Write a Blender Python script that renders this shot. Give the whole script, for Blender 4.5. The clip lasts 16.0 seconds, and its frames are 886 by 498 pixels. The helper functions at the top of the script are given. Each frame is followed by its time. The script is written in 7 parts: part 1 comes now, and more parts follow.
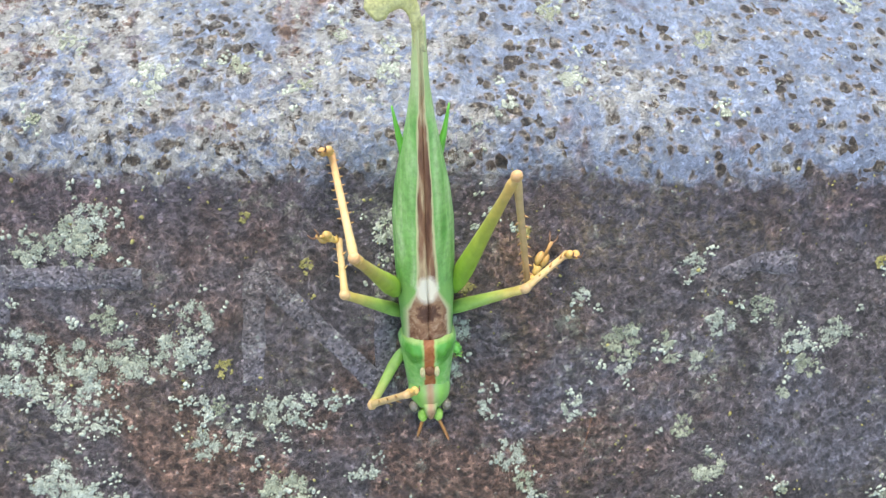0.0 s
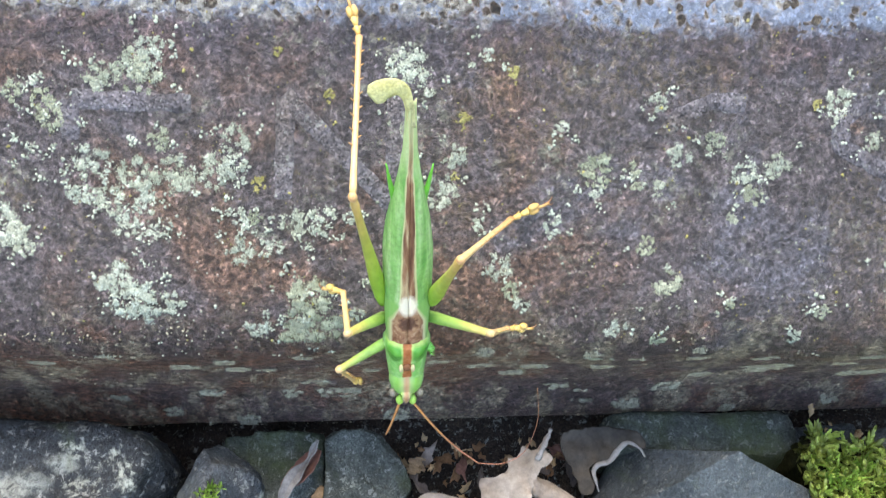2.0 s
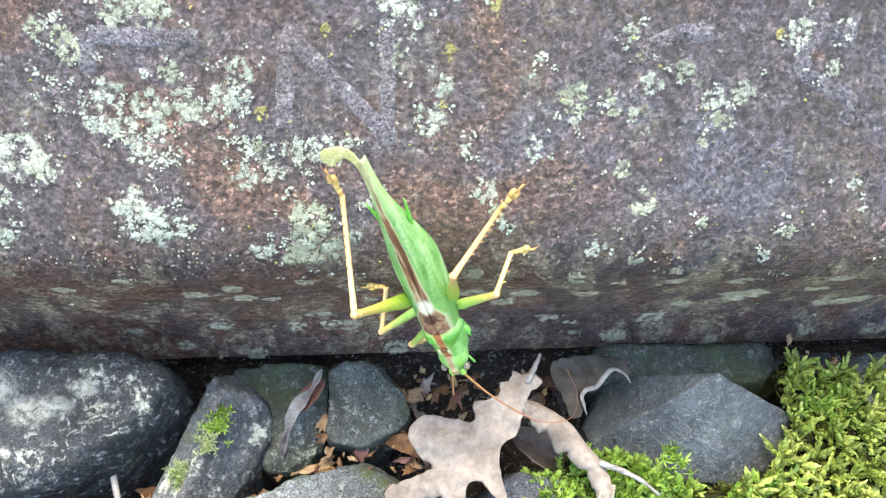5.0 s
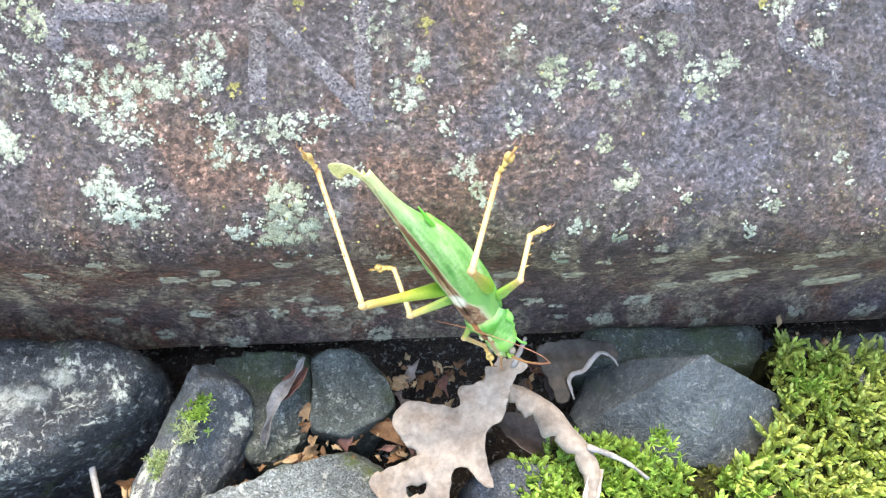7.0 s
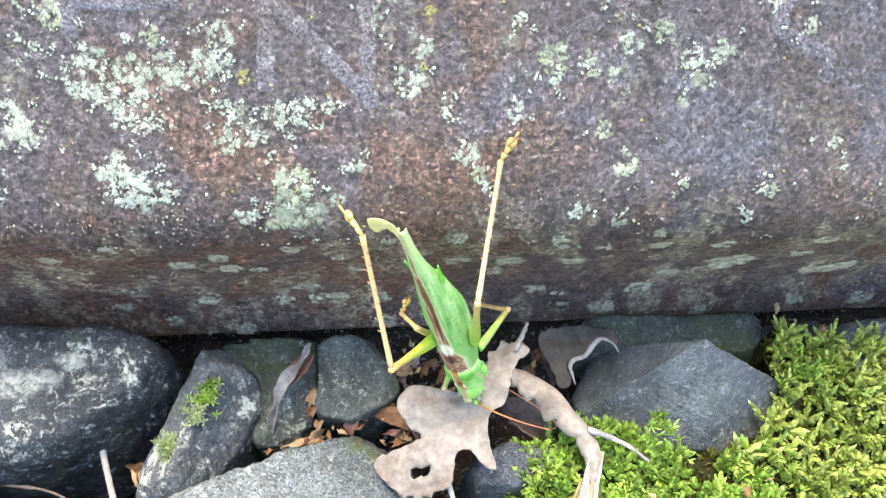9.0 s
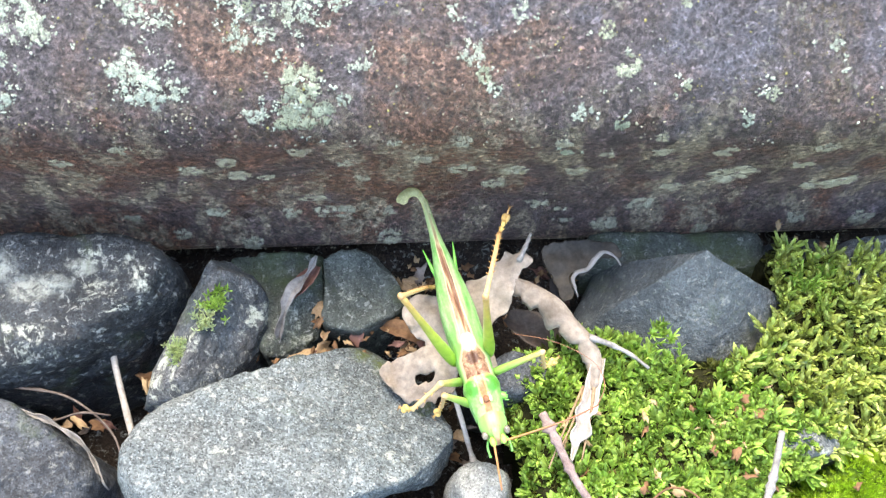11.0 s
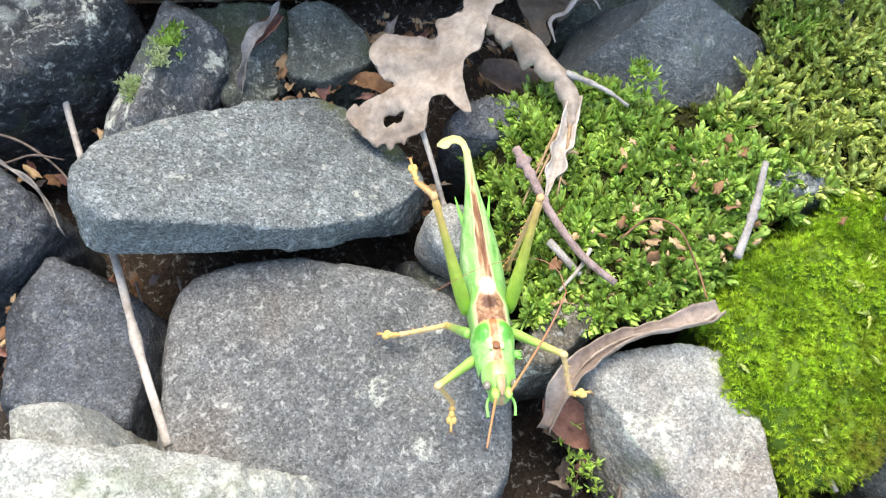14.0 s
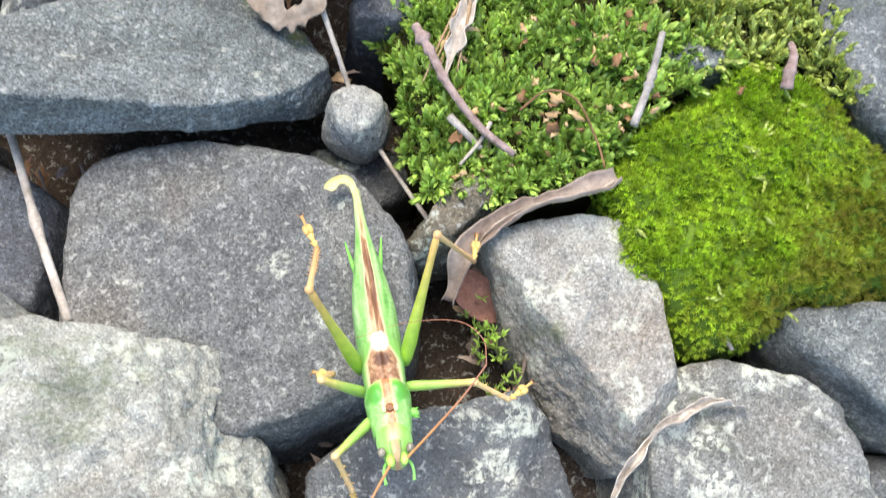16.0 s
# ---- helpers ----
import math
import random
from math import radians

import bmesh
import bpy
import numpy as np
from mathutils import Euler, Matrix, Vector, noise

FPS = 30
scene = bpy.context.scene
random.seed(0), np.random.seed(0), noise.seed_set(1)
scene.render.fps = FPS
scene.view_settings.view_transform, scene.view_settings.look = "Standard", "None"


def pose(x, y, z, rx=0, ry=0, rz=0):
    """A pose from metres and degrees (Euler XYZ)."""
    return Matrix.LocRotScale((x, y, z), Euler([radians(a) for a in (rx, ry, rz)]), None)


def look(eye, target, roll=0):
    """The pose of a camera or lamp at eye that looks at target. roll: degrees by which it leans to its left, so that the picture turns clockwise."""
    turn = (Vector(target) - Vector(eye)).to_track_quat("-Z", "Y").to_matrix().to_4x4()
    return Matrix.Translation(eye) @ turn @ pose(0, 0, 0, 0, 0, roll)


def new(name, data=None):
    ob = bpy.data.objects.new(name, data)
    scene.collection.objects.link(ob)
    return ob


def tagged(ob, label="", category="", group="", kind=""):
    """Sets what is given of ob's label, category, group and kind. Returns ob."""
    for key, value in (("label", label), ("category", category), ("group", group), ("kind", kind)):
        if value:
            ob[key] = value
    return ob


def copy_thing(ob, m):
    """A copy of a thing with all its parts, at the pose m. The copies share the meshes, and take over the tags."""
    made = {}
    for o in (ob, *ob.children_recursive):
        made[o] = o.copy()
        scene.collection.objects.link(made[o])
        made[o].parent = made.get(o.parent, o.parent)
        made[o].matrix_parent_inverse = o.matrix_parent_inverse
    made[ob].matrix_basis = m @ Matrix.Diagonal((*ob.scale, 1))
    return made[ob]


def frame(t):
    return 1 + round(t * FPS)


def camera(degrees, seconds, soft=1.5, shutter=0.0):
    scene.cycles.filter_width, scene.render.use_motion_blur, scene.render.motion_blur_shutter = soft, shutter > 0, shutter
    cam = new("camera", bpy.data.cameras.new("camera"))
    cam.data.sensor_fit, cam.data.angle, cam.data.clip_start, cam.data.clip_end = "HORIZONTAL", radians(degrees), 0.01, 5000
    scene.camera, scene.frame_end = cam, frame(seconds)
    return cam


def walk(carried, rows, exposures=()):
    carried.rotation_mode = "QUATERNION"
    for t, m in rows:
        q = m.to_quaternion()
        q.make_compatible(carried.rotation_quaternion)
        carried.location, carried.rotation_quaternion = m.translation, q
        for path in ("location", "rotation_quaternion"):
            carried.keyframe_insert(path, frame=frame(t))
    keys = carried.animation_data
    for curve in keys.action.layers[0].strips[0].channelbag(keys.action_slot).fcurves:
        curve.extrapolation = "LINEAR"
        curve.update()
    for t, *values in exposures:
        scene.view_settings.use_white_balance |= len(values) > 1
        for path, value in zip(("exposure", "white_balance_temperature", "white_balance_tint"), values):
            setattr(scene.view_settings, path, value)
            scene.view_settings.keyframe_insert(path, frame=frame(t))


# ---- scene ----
cam = camera(53.1, 16.0, soft=1.2, shutter=0.35)
PATH = [
    (0, (0.00517, 0.00239, 0.16476), (0.02036, 0.10462, -0.00647), 7.10),
    (0.5, (0.00299, -0.00099, 0.16509), (0.01967, 0.10084, -0.00623), 8.12),
    (1, (0.00359, -0.00362, 0.17031), (0.01997, 0.09789, -0.00123), 8.19),
    (1.5, (0.00415, -0.01340, 0.17316), (0.01976, 0.08411, -0.00076), 8.39),
    (2, (0.00367, -0.02431, 0.17198), (0.01881, 0.07239, -0.00243), 8.29),
    (2.5, (0.00361, -0.02874, 0.17077), (0.01885, 0.06805, -0.00358), 8.34),
    (3, (0.00367, -0.03152, 0.17298), (0.01866, 0.06530, -0.00138), 8.05),
    (3.5, (0.00285, -0.03428, 0.17710), (0.01706, 0.06226, 0.00252), 7.69),
    (4, (0.00260, -0.03591, 0.17783), (0.01600, 0.05985, 0.00276), 7.23),
    (4.2, (0.00380, -0.03750, 0.17606), (0.01662, 0.05748, 0.00052), 6.90),
    (6.3, (0.00792, -0.04023, 0.17534), (0.02179, 0.05609, 0.00061), 6.28),
    (6.5, (0.00878, -0.04106, 0.17331), (0.02286, 0.05499, -0.00155), 6.38),
    (7, (0.00861, -0.04105, 0.17137), (0.02262, 0.05503, -0.00348), 6.34),
    (7.5, (0.00878, -0.04265, 0.17164), (0.02292, 0.05406, -0.00285), 6.28),
    (8, (0.00852, -0.04292, 0.17709), (0.02116, 0.05490, 0.00311), 5.33),
    (8.5, (0.00795, -0.04340, 0.17744), (0.02068, 0.05441, 0.00345), 5.43),
    (9, (0.00838, -0.04568, 0.17269), (0.02157, 0.05137, -0.00169), 5.79),
    (9.2, (0.00782, -0.04644, 0.17128), (0.02135, 0.04959, -0.00364), 6.05),
    (11.3, (0.00807, -0.05963, 0.16763), (0.01987, 0.03157, -0.00997), 5.85),
    (11.5, (0.00681, -0.06086, 0.16559), (0.01929, 0.02965, -0.01232), 6.42),
    (12, (0.00671, -0.06365, 0.16333), (0.01970, 0.02387, -0.01603), 6.97),
    (12.5, (0.00884, -0.06950, 0.15817), (0.02095, 0.01340, -0.02343), 6.74),
    (13, (0.00955, -0.07505, 0.15493), (0.02143, 0.00492, -0.02800), 6.73),
    (13.5, (0.01186, -0.08067, 0.15181), (0.02471, -0.00347, -0.03225), 7.35),
    (14, (0.01219, -0.08566, 0.14714), (0.02530, -0.00938, -0.03728), 7.38),
    (14.5, (0.01848, -0.08879, 0.14834), (0.03217, -0.01358, -0.03647), 7.29),
    (15, (0.02452, -0.09250, 0.14887), (0.03973, -0.02006, -0.03693), 8.00),
    (15.5, (0.02572, -0.09479, 0.14970), (0.04206, -0.02349, -0.03644), 8.70),
    (16, (0.02478, -0.10122, 0.14331), (0.04225, -0.03291, -0.04385), 10.03),
]
EXPOSURE = [(0, 1.7, 7400, 11), (1.0, 1.72, 7400, 11), (1.5, 1.85, 7400, 11), (2.0, 2.1, 7500, 11), (2.5, 2.46, 7600, 11), (3.5, 2.5, 7500, 11), (9, 2.58, 7450, 11), (12, 2.49, 7400, 11), (13, 2.33, 7350, 11), (14, 2.07, 7350, 11), (15, 2.03, 7300, 11), (16, 1.95, 7300, 11)]
walk(cam, [(t, look(eye, target, roll)) for t, eye, target, roll in PATH], EXPOSURE)

MM = 0.001

# ---------------------------------------------------------------- sky and sun
world = bpy.data.worlds.new("sky")
scene.world = world
world.use_nodes = True
wn = world.node_tree.nodes
sky = wn.new("ShaderNodeTexSky")
sky.sky_type, sky.sun_disc = "NISHITA", False
sky.sun_elevation, sky.sun_rotation = radians(68), radians(-16)
sky.air_density, sky.dust_density, sky.ozone_density = 1.0, 0.8, 1.0
wn["Background"].inputs["Strength"].default_value = 0.15
world.node_tree.links.new(sky.outputs[0], wn["Background"].inputs["Color"])

sun = new("sun", bpy.data.lights.new("sun", "SUN"))
sun.data.energy, sun.data.angle, sun.data.color = 1.55, radians(40), (1.0, 0.95, 0.86)
sun.matrix_world = look((-0.1, 0.36, 0.93), (0, 0, 0))


# ---------------------------------------------------------------- materials
def mat_new(name, rough=0.6, metal=0.0):
    m = bpy.data.materials.new(name)
    m.use_nodes = True
    b = m.node_tree.nodes["Principled BSDF"]
    b.inputs["Roughness"].default_value = rough
    b.inputs["Metallic"].default_value = metal
    return m, m.node_tree.nodes, m.node_tree.links, b


def coords(n, l, random_shift=False):
    tc = n.new("ShaderNodeTexCoord")
    if not random_shift:
        return tc.outputs["Object"]
    info = n.new("ShaderNodeObjectInfo")
    add = n.new("ShaderNodeVectorMath")
    l.new(tc.outputs["Object"], add.inputs[0])
    l.new(info.outputs["Random"], add.inputs[1])
    return add.outputs[0]


def tex_noise(n, l, vec, scale, detail=6, rough=0.6, warp=0.0):
    t = n.new("ShaderNodeTexNoise")
    t.inputs["Scale"].default_value, t.inputs["Detail"].default_value = scale, detail
    t.inputs["Roughness"].default_value, t.inputs["Distortion"].default_value = rough, warp
    l.new(vec, t.inputs["Vector"])
    return t.outputs["Fac"]


def ramp(n, l, fac, stops):
    r = n.new("ShaderNodeValToRGB")
    e = r.color_ramp.elements
    while len(e) < len(stops):
        e.new(0.5)
    for el, (p, c) in zip(e, stops):
        el.position = p
        el.color = (*c, 1) if len(c) == 3 else c
    l.new(fac, r.inputs["Fac"])
    return r.outputs["Color"]


def mix(n, l, fac, a, b, mode="MIX"):
    x = n.new("ShaderNodeMix")
    x.data_type, x.blend_type = "RGBA", mode
    for sock, v in ((x.inputs["Factor"], fac), (x.inputs["A"], a), (x.inputs["B"], b)):
        if isinstance(v, (int, float)):
            sock.default_value = v
        elif isinstance(v, tuple):
            sock.default_value = (*v, 1)
        else:
            l.new(v, sock)
    return x.outputs["Result"]


def bump(n, l, b, *layers):
    last = None
    for h, dist, strength in layers:
        bp = n.new("ShaderNodeBump")
        bp.inputs["Distance"].default_value, bp.inputs["Strength"].default_value = dist, strength
        l.new(h, bp.inputs["Height"])
        if last:
            l.new(last, bp.inputs["Normal"])
        last = bp.outputs["Normal"]
    l.new(last, b.inputs["Normal"])


def g(v):
    return (v, v, v)


def mat_steel():
    """Old rusted steel: mill scale worn smooth on the flat top between brown pits and tinted with a painted blue sky
    reflection, mottled rust down the sides.
    """
    m, n, l, b = mat_new("rusted_steel", 0.5, 0.0)
    v = coords(n, l)
    sep = n.new("ShaderNodeSeparateXYZ")
    l.new(v, sep.inputs[0])
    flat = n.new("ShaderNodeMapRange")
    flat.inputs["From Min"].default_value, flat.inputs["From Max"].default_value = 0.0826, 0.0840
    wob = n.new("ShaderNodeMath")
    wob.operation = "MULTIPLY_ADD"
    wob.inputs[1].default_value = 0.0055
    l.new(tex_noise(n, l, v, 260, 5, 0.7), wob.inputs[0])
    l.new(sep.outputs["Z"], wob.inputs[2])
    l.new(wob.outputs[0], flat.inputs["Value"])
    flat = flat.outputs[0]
    big = tex_noise(n, l, v, 32, 6, 0.65, 0.6)
    other = tex_noise(n, l, v, 55, 6, 0.65, 0.5)
    mid = tex_noise(n, l, v, 190, 8, 0.75, 0.3)
    fine = tex_noise(n, l, v, 900, 5, 0.75)
    grain_noise = tex_noise(n, l, v, 420, 10, 0.88, 0.2)
    base = ramp(n, l, grain_noise, [(0.32, (0.038, 0.03, 0.033)), (0.5, (0.155, 0.129, 0.135)), (0.68, (0.36, 0.305, 0.32))])
    rust = ramp(n, l, fine, [(0.3, (0.1, 0.05, 0.033)), (0.5, (0.25, 0.14, 0.095)), (0.7, (0.44, 0.27, 0.19))])
    scale = ramp(n, l, mid, [(0.3, (0.1, 0.1, 0.125)), (0.7, (0.27, 0.27, 0.32))])
    side = mix(n, l, ramp(n, l, big, [(0.47, g(0)), (0.58, g(0.85))]), base, rust)
    drift = n.new("ShaderNodeMath")
    drift.operation = "MULTIPLY_ADD"
    drift.inputs[1].default_value = 1.0
    l.new(sep.outputs["X"], drift.inputs[0])
    l.new(other, drift.inputs[2])
    side = mix(n, l, ramp(n, l, drift.outputs[0], [(0.56, g(0)), (0.68, g(0.75))]), side, scale)
    # Dark violet scale tone below the top edge, painting in the rounded edge's shade.
    brow_shade = n.new("ShaderNodeMapRange")
    brow_shade.inputs["From Min"].default_value, brow_shade.inputs["From Max"].default_value = 0.0772, 0.0815
    l.new(wob.outputs[0], brow_shade.inputs["Value"])
    side = mix(n, l, mix(n, l, 1.0, brow_shade.outputs[0], g(0.5), "MULTIPLY"), side, ramp(n, l, mid, [(0.35, (0.045, 0.04, 0.06)), (0.65, (0.14, 0.13, 0.19))]))
    blot = tex_noise(n, l, v, 300, 10, 0.9, 0.2)
    side = mix(n, l, 0.7, side, ramp(n, l, blot, [(0.36, g(0.3)), (0.5, g(1.05)), (0.64, g(1.6))]), "MULTIPLY")
    pocks = n.new("ShaderNodeTexVoronoi")
    pocks.inputs["Scale"].default_value = 1500
    l.new(v, pocks.inputs["Vector"])
    pock_cell = n.new("ShaderNodeSeparateColor")
    l.new(pocks.outputs["Color"], pock_cell.inputs[0])
    pock_size = n.new("ShaderNodeMath")
    pock_size.operation = "MULTIPLY_ADD"
    pock_size.inputs[1].default_value = -0.75
    l.new(pock_cell.outputs[0], pock_size.inputs[0])
    l.new(pocks.outputs["Distance"], pock_size.inputs[2])
    pock = ramp(n, l, pock_size.outputs[0], [(0.0, g(0.25)), (0.12, g(1.0))])
    side = mix(n, l, 0.6, side, pock, "MULTIPLY")
    dust = mix(n, l, 1.0, ramp(n, l, tex_noise(n, l, v, 42, 6, 0.7, 0.4), [(0.5, g(0)), (0.62, g(0.55))]), ramp(n, l, tex_noise(n, l, v, 800, 6, 0.85), [(0.48, g(0)), (0.58, g(1))]), "MULTIPLY")
    side = mix(n, l, dust, side, (0.24, 0.18, 0.09))
    # Small glints of the rough steel, painted as pale specks in random cells.
    glint = ramp(n, l, pock_cell.outputs[1], [(0.935, g(0)), (0.945, g(0.6))])
    near = ramp(n, l, pocks.outputs["Distance"], [(0.2, g(1)), (0.32, g(0))])
    side = mix(n, l, mix(n, l, 1.0, glint, near, "MULTIPLY"), side, (0.5, 0.47, 0.42))
    drip_map = n.new("ShaderNodeMapping")
    drip_map.inputs["Scale"].default_value = (1, 0.12, 0.12)
    l.new(v, drip_map.inputs["Vector"])
    drip = ramp(n, l, tex_noise(n, l, drip_map.outputs[0], 150, 6, 0.6), [(0.52, g(1)), (0.62, g(0.7))])
    wet = n.new("ShaderNodeMapRange")
    wet.inputs["From Min"].default_value, wet.inputs["From Max"].default_value = 0.025, 0.055
    l.new(sep.outputs["X"], wet.inputs["Value"])
    side = mix(n, l, wet.outputs[0], side, mix(n, l, 1.0, side, drip, "MULTIPLY"))
    film = tex_noise(n, l, v, 85, 10, 0.72, 0.2)
    grit = tex_noise(n, l, v, 620, 4, 0.75, 0.3)
    filmy = mix(n, l, 1.0, ramp(n, l, film, [(0.54, g(0)), (0.62, g(1))]), ramp(n, l, grit, [(0.5, g(0)), (0.56, g(0.8))]), "MULTIPLY")
    side = mix(n, l, filmy, side, (0.34, 0.34, 0.26))
    low = n.new("ShaderNodeMapRange")
    low.inputs["From Min"].default_value, low.inputs["From Max"].default_value = 0.054, 0.04
    l.new(sep.outputs["Z"], low.inputs["Value"])
    stretch = n.new("ShaderNodeMapping")
    stretch.inputs["Scale"].default_value = (1, 1, 0.55)
    l.new(v, stretch.inputs["Vector"])
    crust = tex_noise(n, l, stretch.outputs[0], 150, 9, 0.62, 0.2)
    crusty = mix(n, l, 1.0, low.outputs[0], ramp(n, l, crust, [(0.5, g(0)), (0.55, g(1))]), "MULTIPLY")
    crusty = mix(n, l, 1.0, crusty, ramp(n, l, grit, [(0.4, g(0.15)), (0.54, g(0.95))]), "MULTIPLY")
    redder = mix(n, l, 1.0, side, (0.98, 0.8, 0.74), "MULTIPLY")
    side = mix(n, l, low.outputs[0], side, redder)
    side = mix(n, l, crusty, side, ramp(n, l, grit, [(0.35, (0.25, 0.195, 0.13)), (0.65, (0.56, 0.465, 0.34))]))
    vor = n.new("ShaderNodeTexVoronoi")
    vor.inputs["Scale"].default_value, vor.inputs["Randomness"].default_value = 700, 1
    warp = n.new("ShaderNodeVectorMath")
    warp.operation = "MULTIPLY_ADD"
    wn_ = n.new("ShaderNodeTexNoise")
    wn_.inputs["Scale"].default_value = 500
    l.new(v, wn_.inputs["Vector"])
    l.new(wn_.outputs["Color"], warp.inputs[0])
    warp.inputs[1].default_value = (0.0022, 0.0022, 0.0022)
    l.new(v, warp.inputs[2])
    l.new(warp.outputs[0], vor.inputs["Vector"])
    def calc(op, a, c):
        x = n.new("ShaderNodeMath")
        x.operation = op
        for k, val in enumerate((a, c)):
            if isinstance(val, (int, float)):
                x.inputs[k].default_value = val
            else:
                l.new(val, x.inputs[k])
        return x.outputs[0]
    cell = n.new("ShaderNodeSeparateColor")
    l.new(vor.outputs["Color"], cell.inputs[0])
    dense = calc("SUBTRACT", calc("ADD", calc("MULTIPLY", mid, 1.3), 0.1), calc("MULTIPLY", sep.outputs["X"], 1.6))
    radius = calc("MULTIPLY", calc("POWER", cell.outputs[0], 1.5), dense)
    pit = ramp(n, l, calc("ADD", calc("SUBTRACT", vor.outputs["Distance"], radius), 0.5), [(0.4, g(0)), (0.52, g(1))])
    gnaw = tex_noise(n, l, v, 420, 5, 0.7, 0.4)
    gnawed = ramp(n, l, calc("SUBTRACT", gnaw, sep.outputs["X"]), [(0.57, g(1)), (0.65, g(0.15))])
    pit = mix(n, l, 1.0, pit, gnawed, "MULTIPLY")
    # The sky's blue reflection is painted into the worn top's colour.
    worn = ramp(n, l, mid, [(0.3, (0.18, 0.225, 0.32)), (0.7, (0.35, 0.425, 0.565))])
    halo = ramp(n, l, calc("ADD", calc("ADD", calc("SUBTRACT", vor.outputs["Distance"], radius), 0.5), calc("MULTIPLY", calc("SUBTRACT", grit, 0.5), 0.5)), [(0.45, g(0.85)), (0.72, g(0))])
    worn = mix(n, l, mix(n, l, 1.0, halo, gnawed, "MULTIPLY"), worn, ramp(n, l, fine, [(0.35, (0.2, 0.15, 0.11)), (0.65, (0.46, 0.37, 0.29))]))
    top = mix(n, l, pit, ramp(n, l, fine, [(0.36, (0.012, 0.009, 0.008)), (0.52, (0.09, 0.07, 0.05)), (0.64, (0.3, 0.25, 0.18))]), worn)
    top = mix(n, l, ramp(n, l, other, [(0.58, g(0)), (0.66, g(0.75))]), top, rust)
    chalk = tex_noise(n, l, v, 60, 9, 0.75, 0.3)
    ch = n.new("ShaderNodeMath")
    ch.operation = "MULTIPLY_ADD"
    ch.inputs[1].default_value = -1.3
    l.new(sep.outputs["X"], ch.inputs[0])
    l.new(chalk, ch.inputs[2])
    chalky = mix(n, l, 1.0, ramp(n, l, ch.outputs[0], [(0.42, g(0)), (0.54, g(1.0))]), ramp(n, l, grit, [(0.46, g(0)), (0.52, g(0.9))]), "MULTIPLY")
    top = mix(n, l, chalky, top, (0.52, 0.51, 0.46))
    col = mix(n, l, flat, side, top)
    grain = ramp(n, l, fine, [(0.3, g(0.35)), (0.5, g(1.0)), (0.68, g(1.7))])
    col = mix(n, l, 0.8, col, grain, "MULTIPLY")
    sand = n.new("ShaderNodeTexVoronoi")
    sand.inputs["Scale"].default_value = 1700
    l.new(warp.outputs[0], sand.inputs["Vector"])
    sandy = n.new("ShaderNodeSeparateColor")
    l.new(sand.outputs["Color"], sandy.inputs[0])
    speck = ramp(n, l, sandy.outputs[0], [(0.0, g(0.35)), (0.35, g(0.75)), (0.8, g(1.05)), (0.94, g(1.35)), (1.0, g(2.2))])
    col = mix(n, l, mix(n, l, flat, g(0.85), g(0.4)), col, mix(n, l, 1.0, col, speck, "MULTIPLY"))
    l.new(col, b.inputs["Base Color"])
    smooth_top = mix(n, l, pit, g(0.8), g(0.3))
    l.new(mix(n, l, flat, ramp(n, l, grit, [(0.35, g(0.55)), (0.6, g(0.32))]), smooth_top), b.inputs["Roughness"])
    b.inputs["Specular IOR Level"].default_value = 0.6
    hole = mix(n, l, flat, g(1.0), pit)
    bump(n, l, b, (mid, 0.0016, 0.8), (hole, 0.0014, 1.0), (mix(n, l, flat, pock, g(1.0)), 0.0006, 0.8), (grit, 0.002, 1.0), (fine, 0.0014, 1.0))
    return m


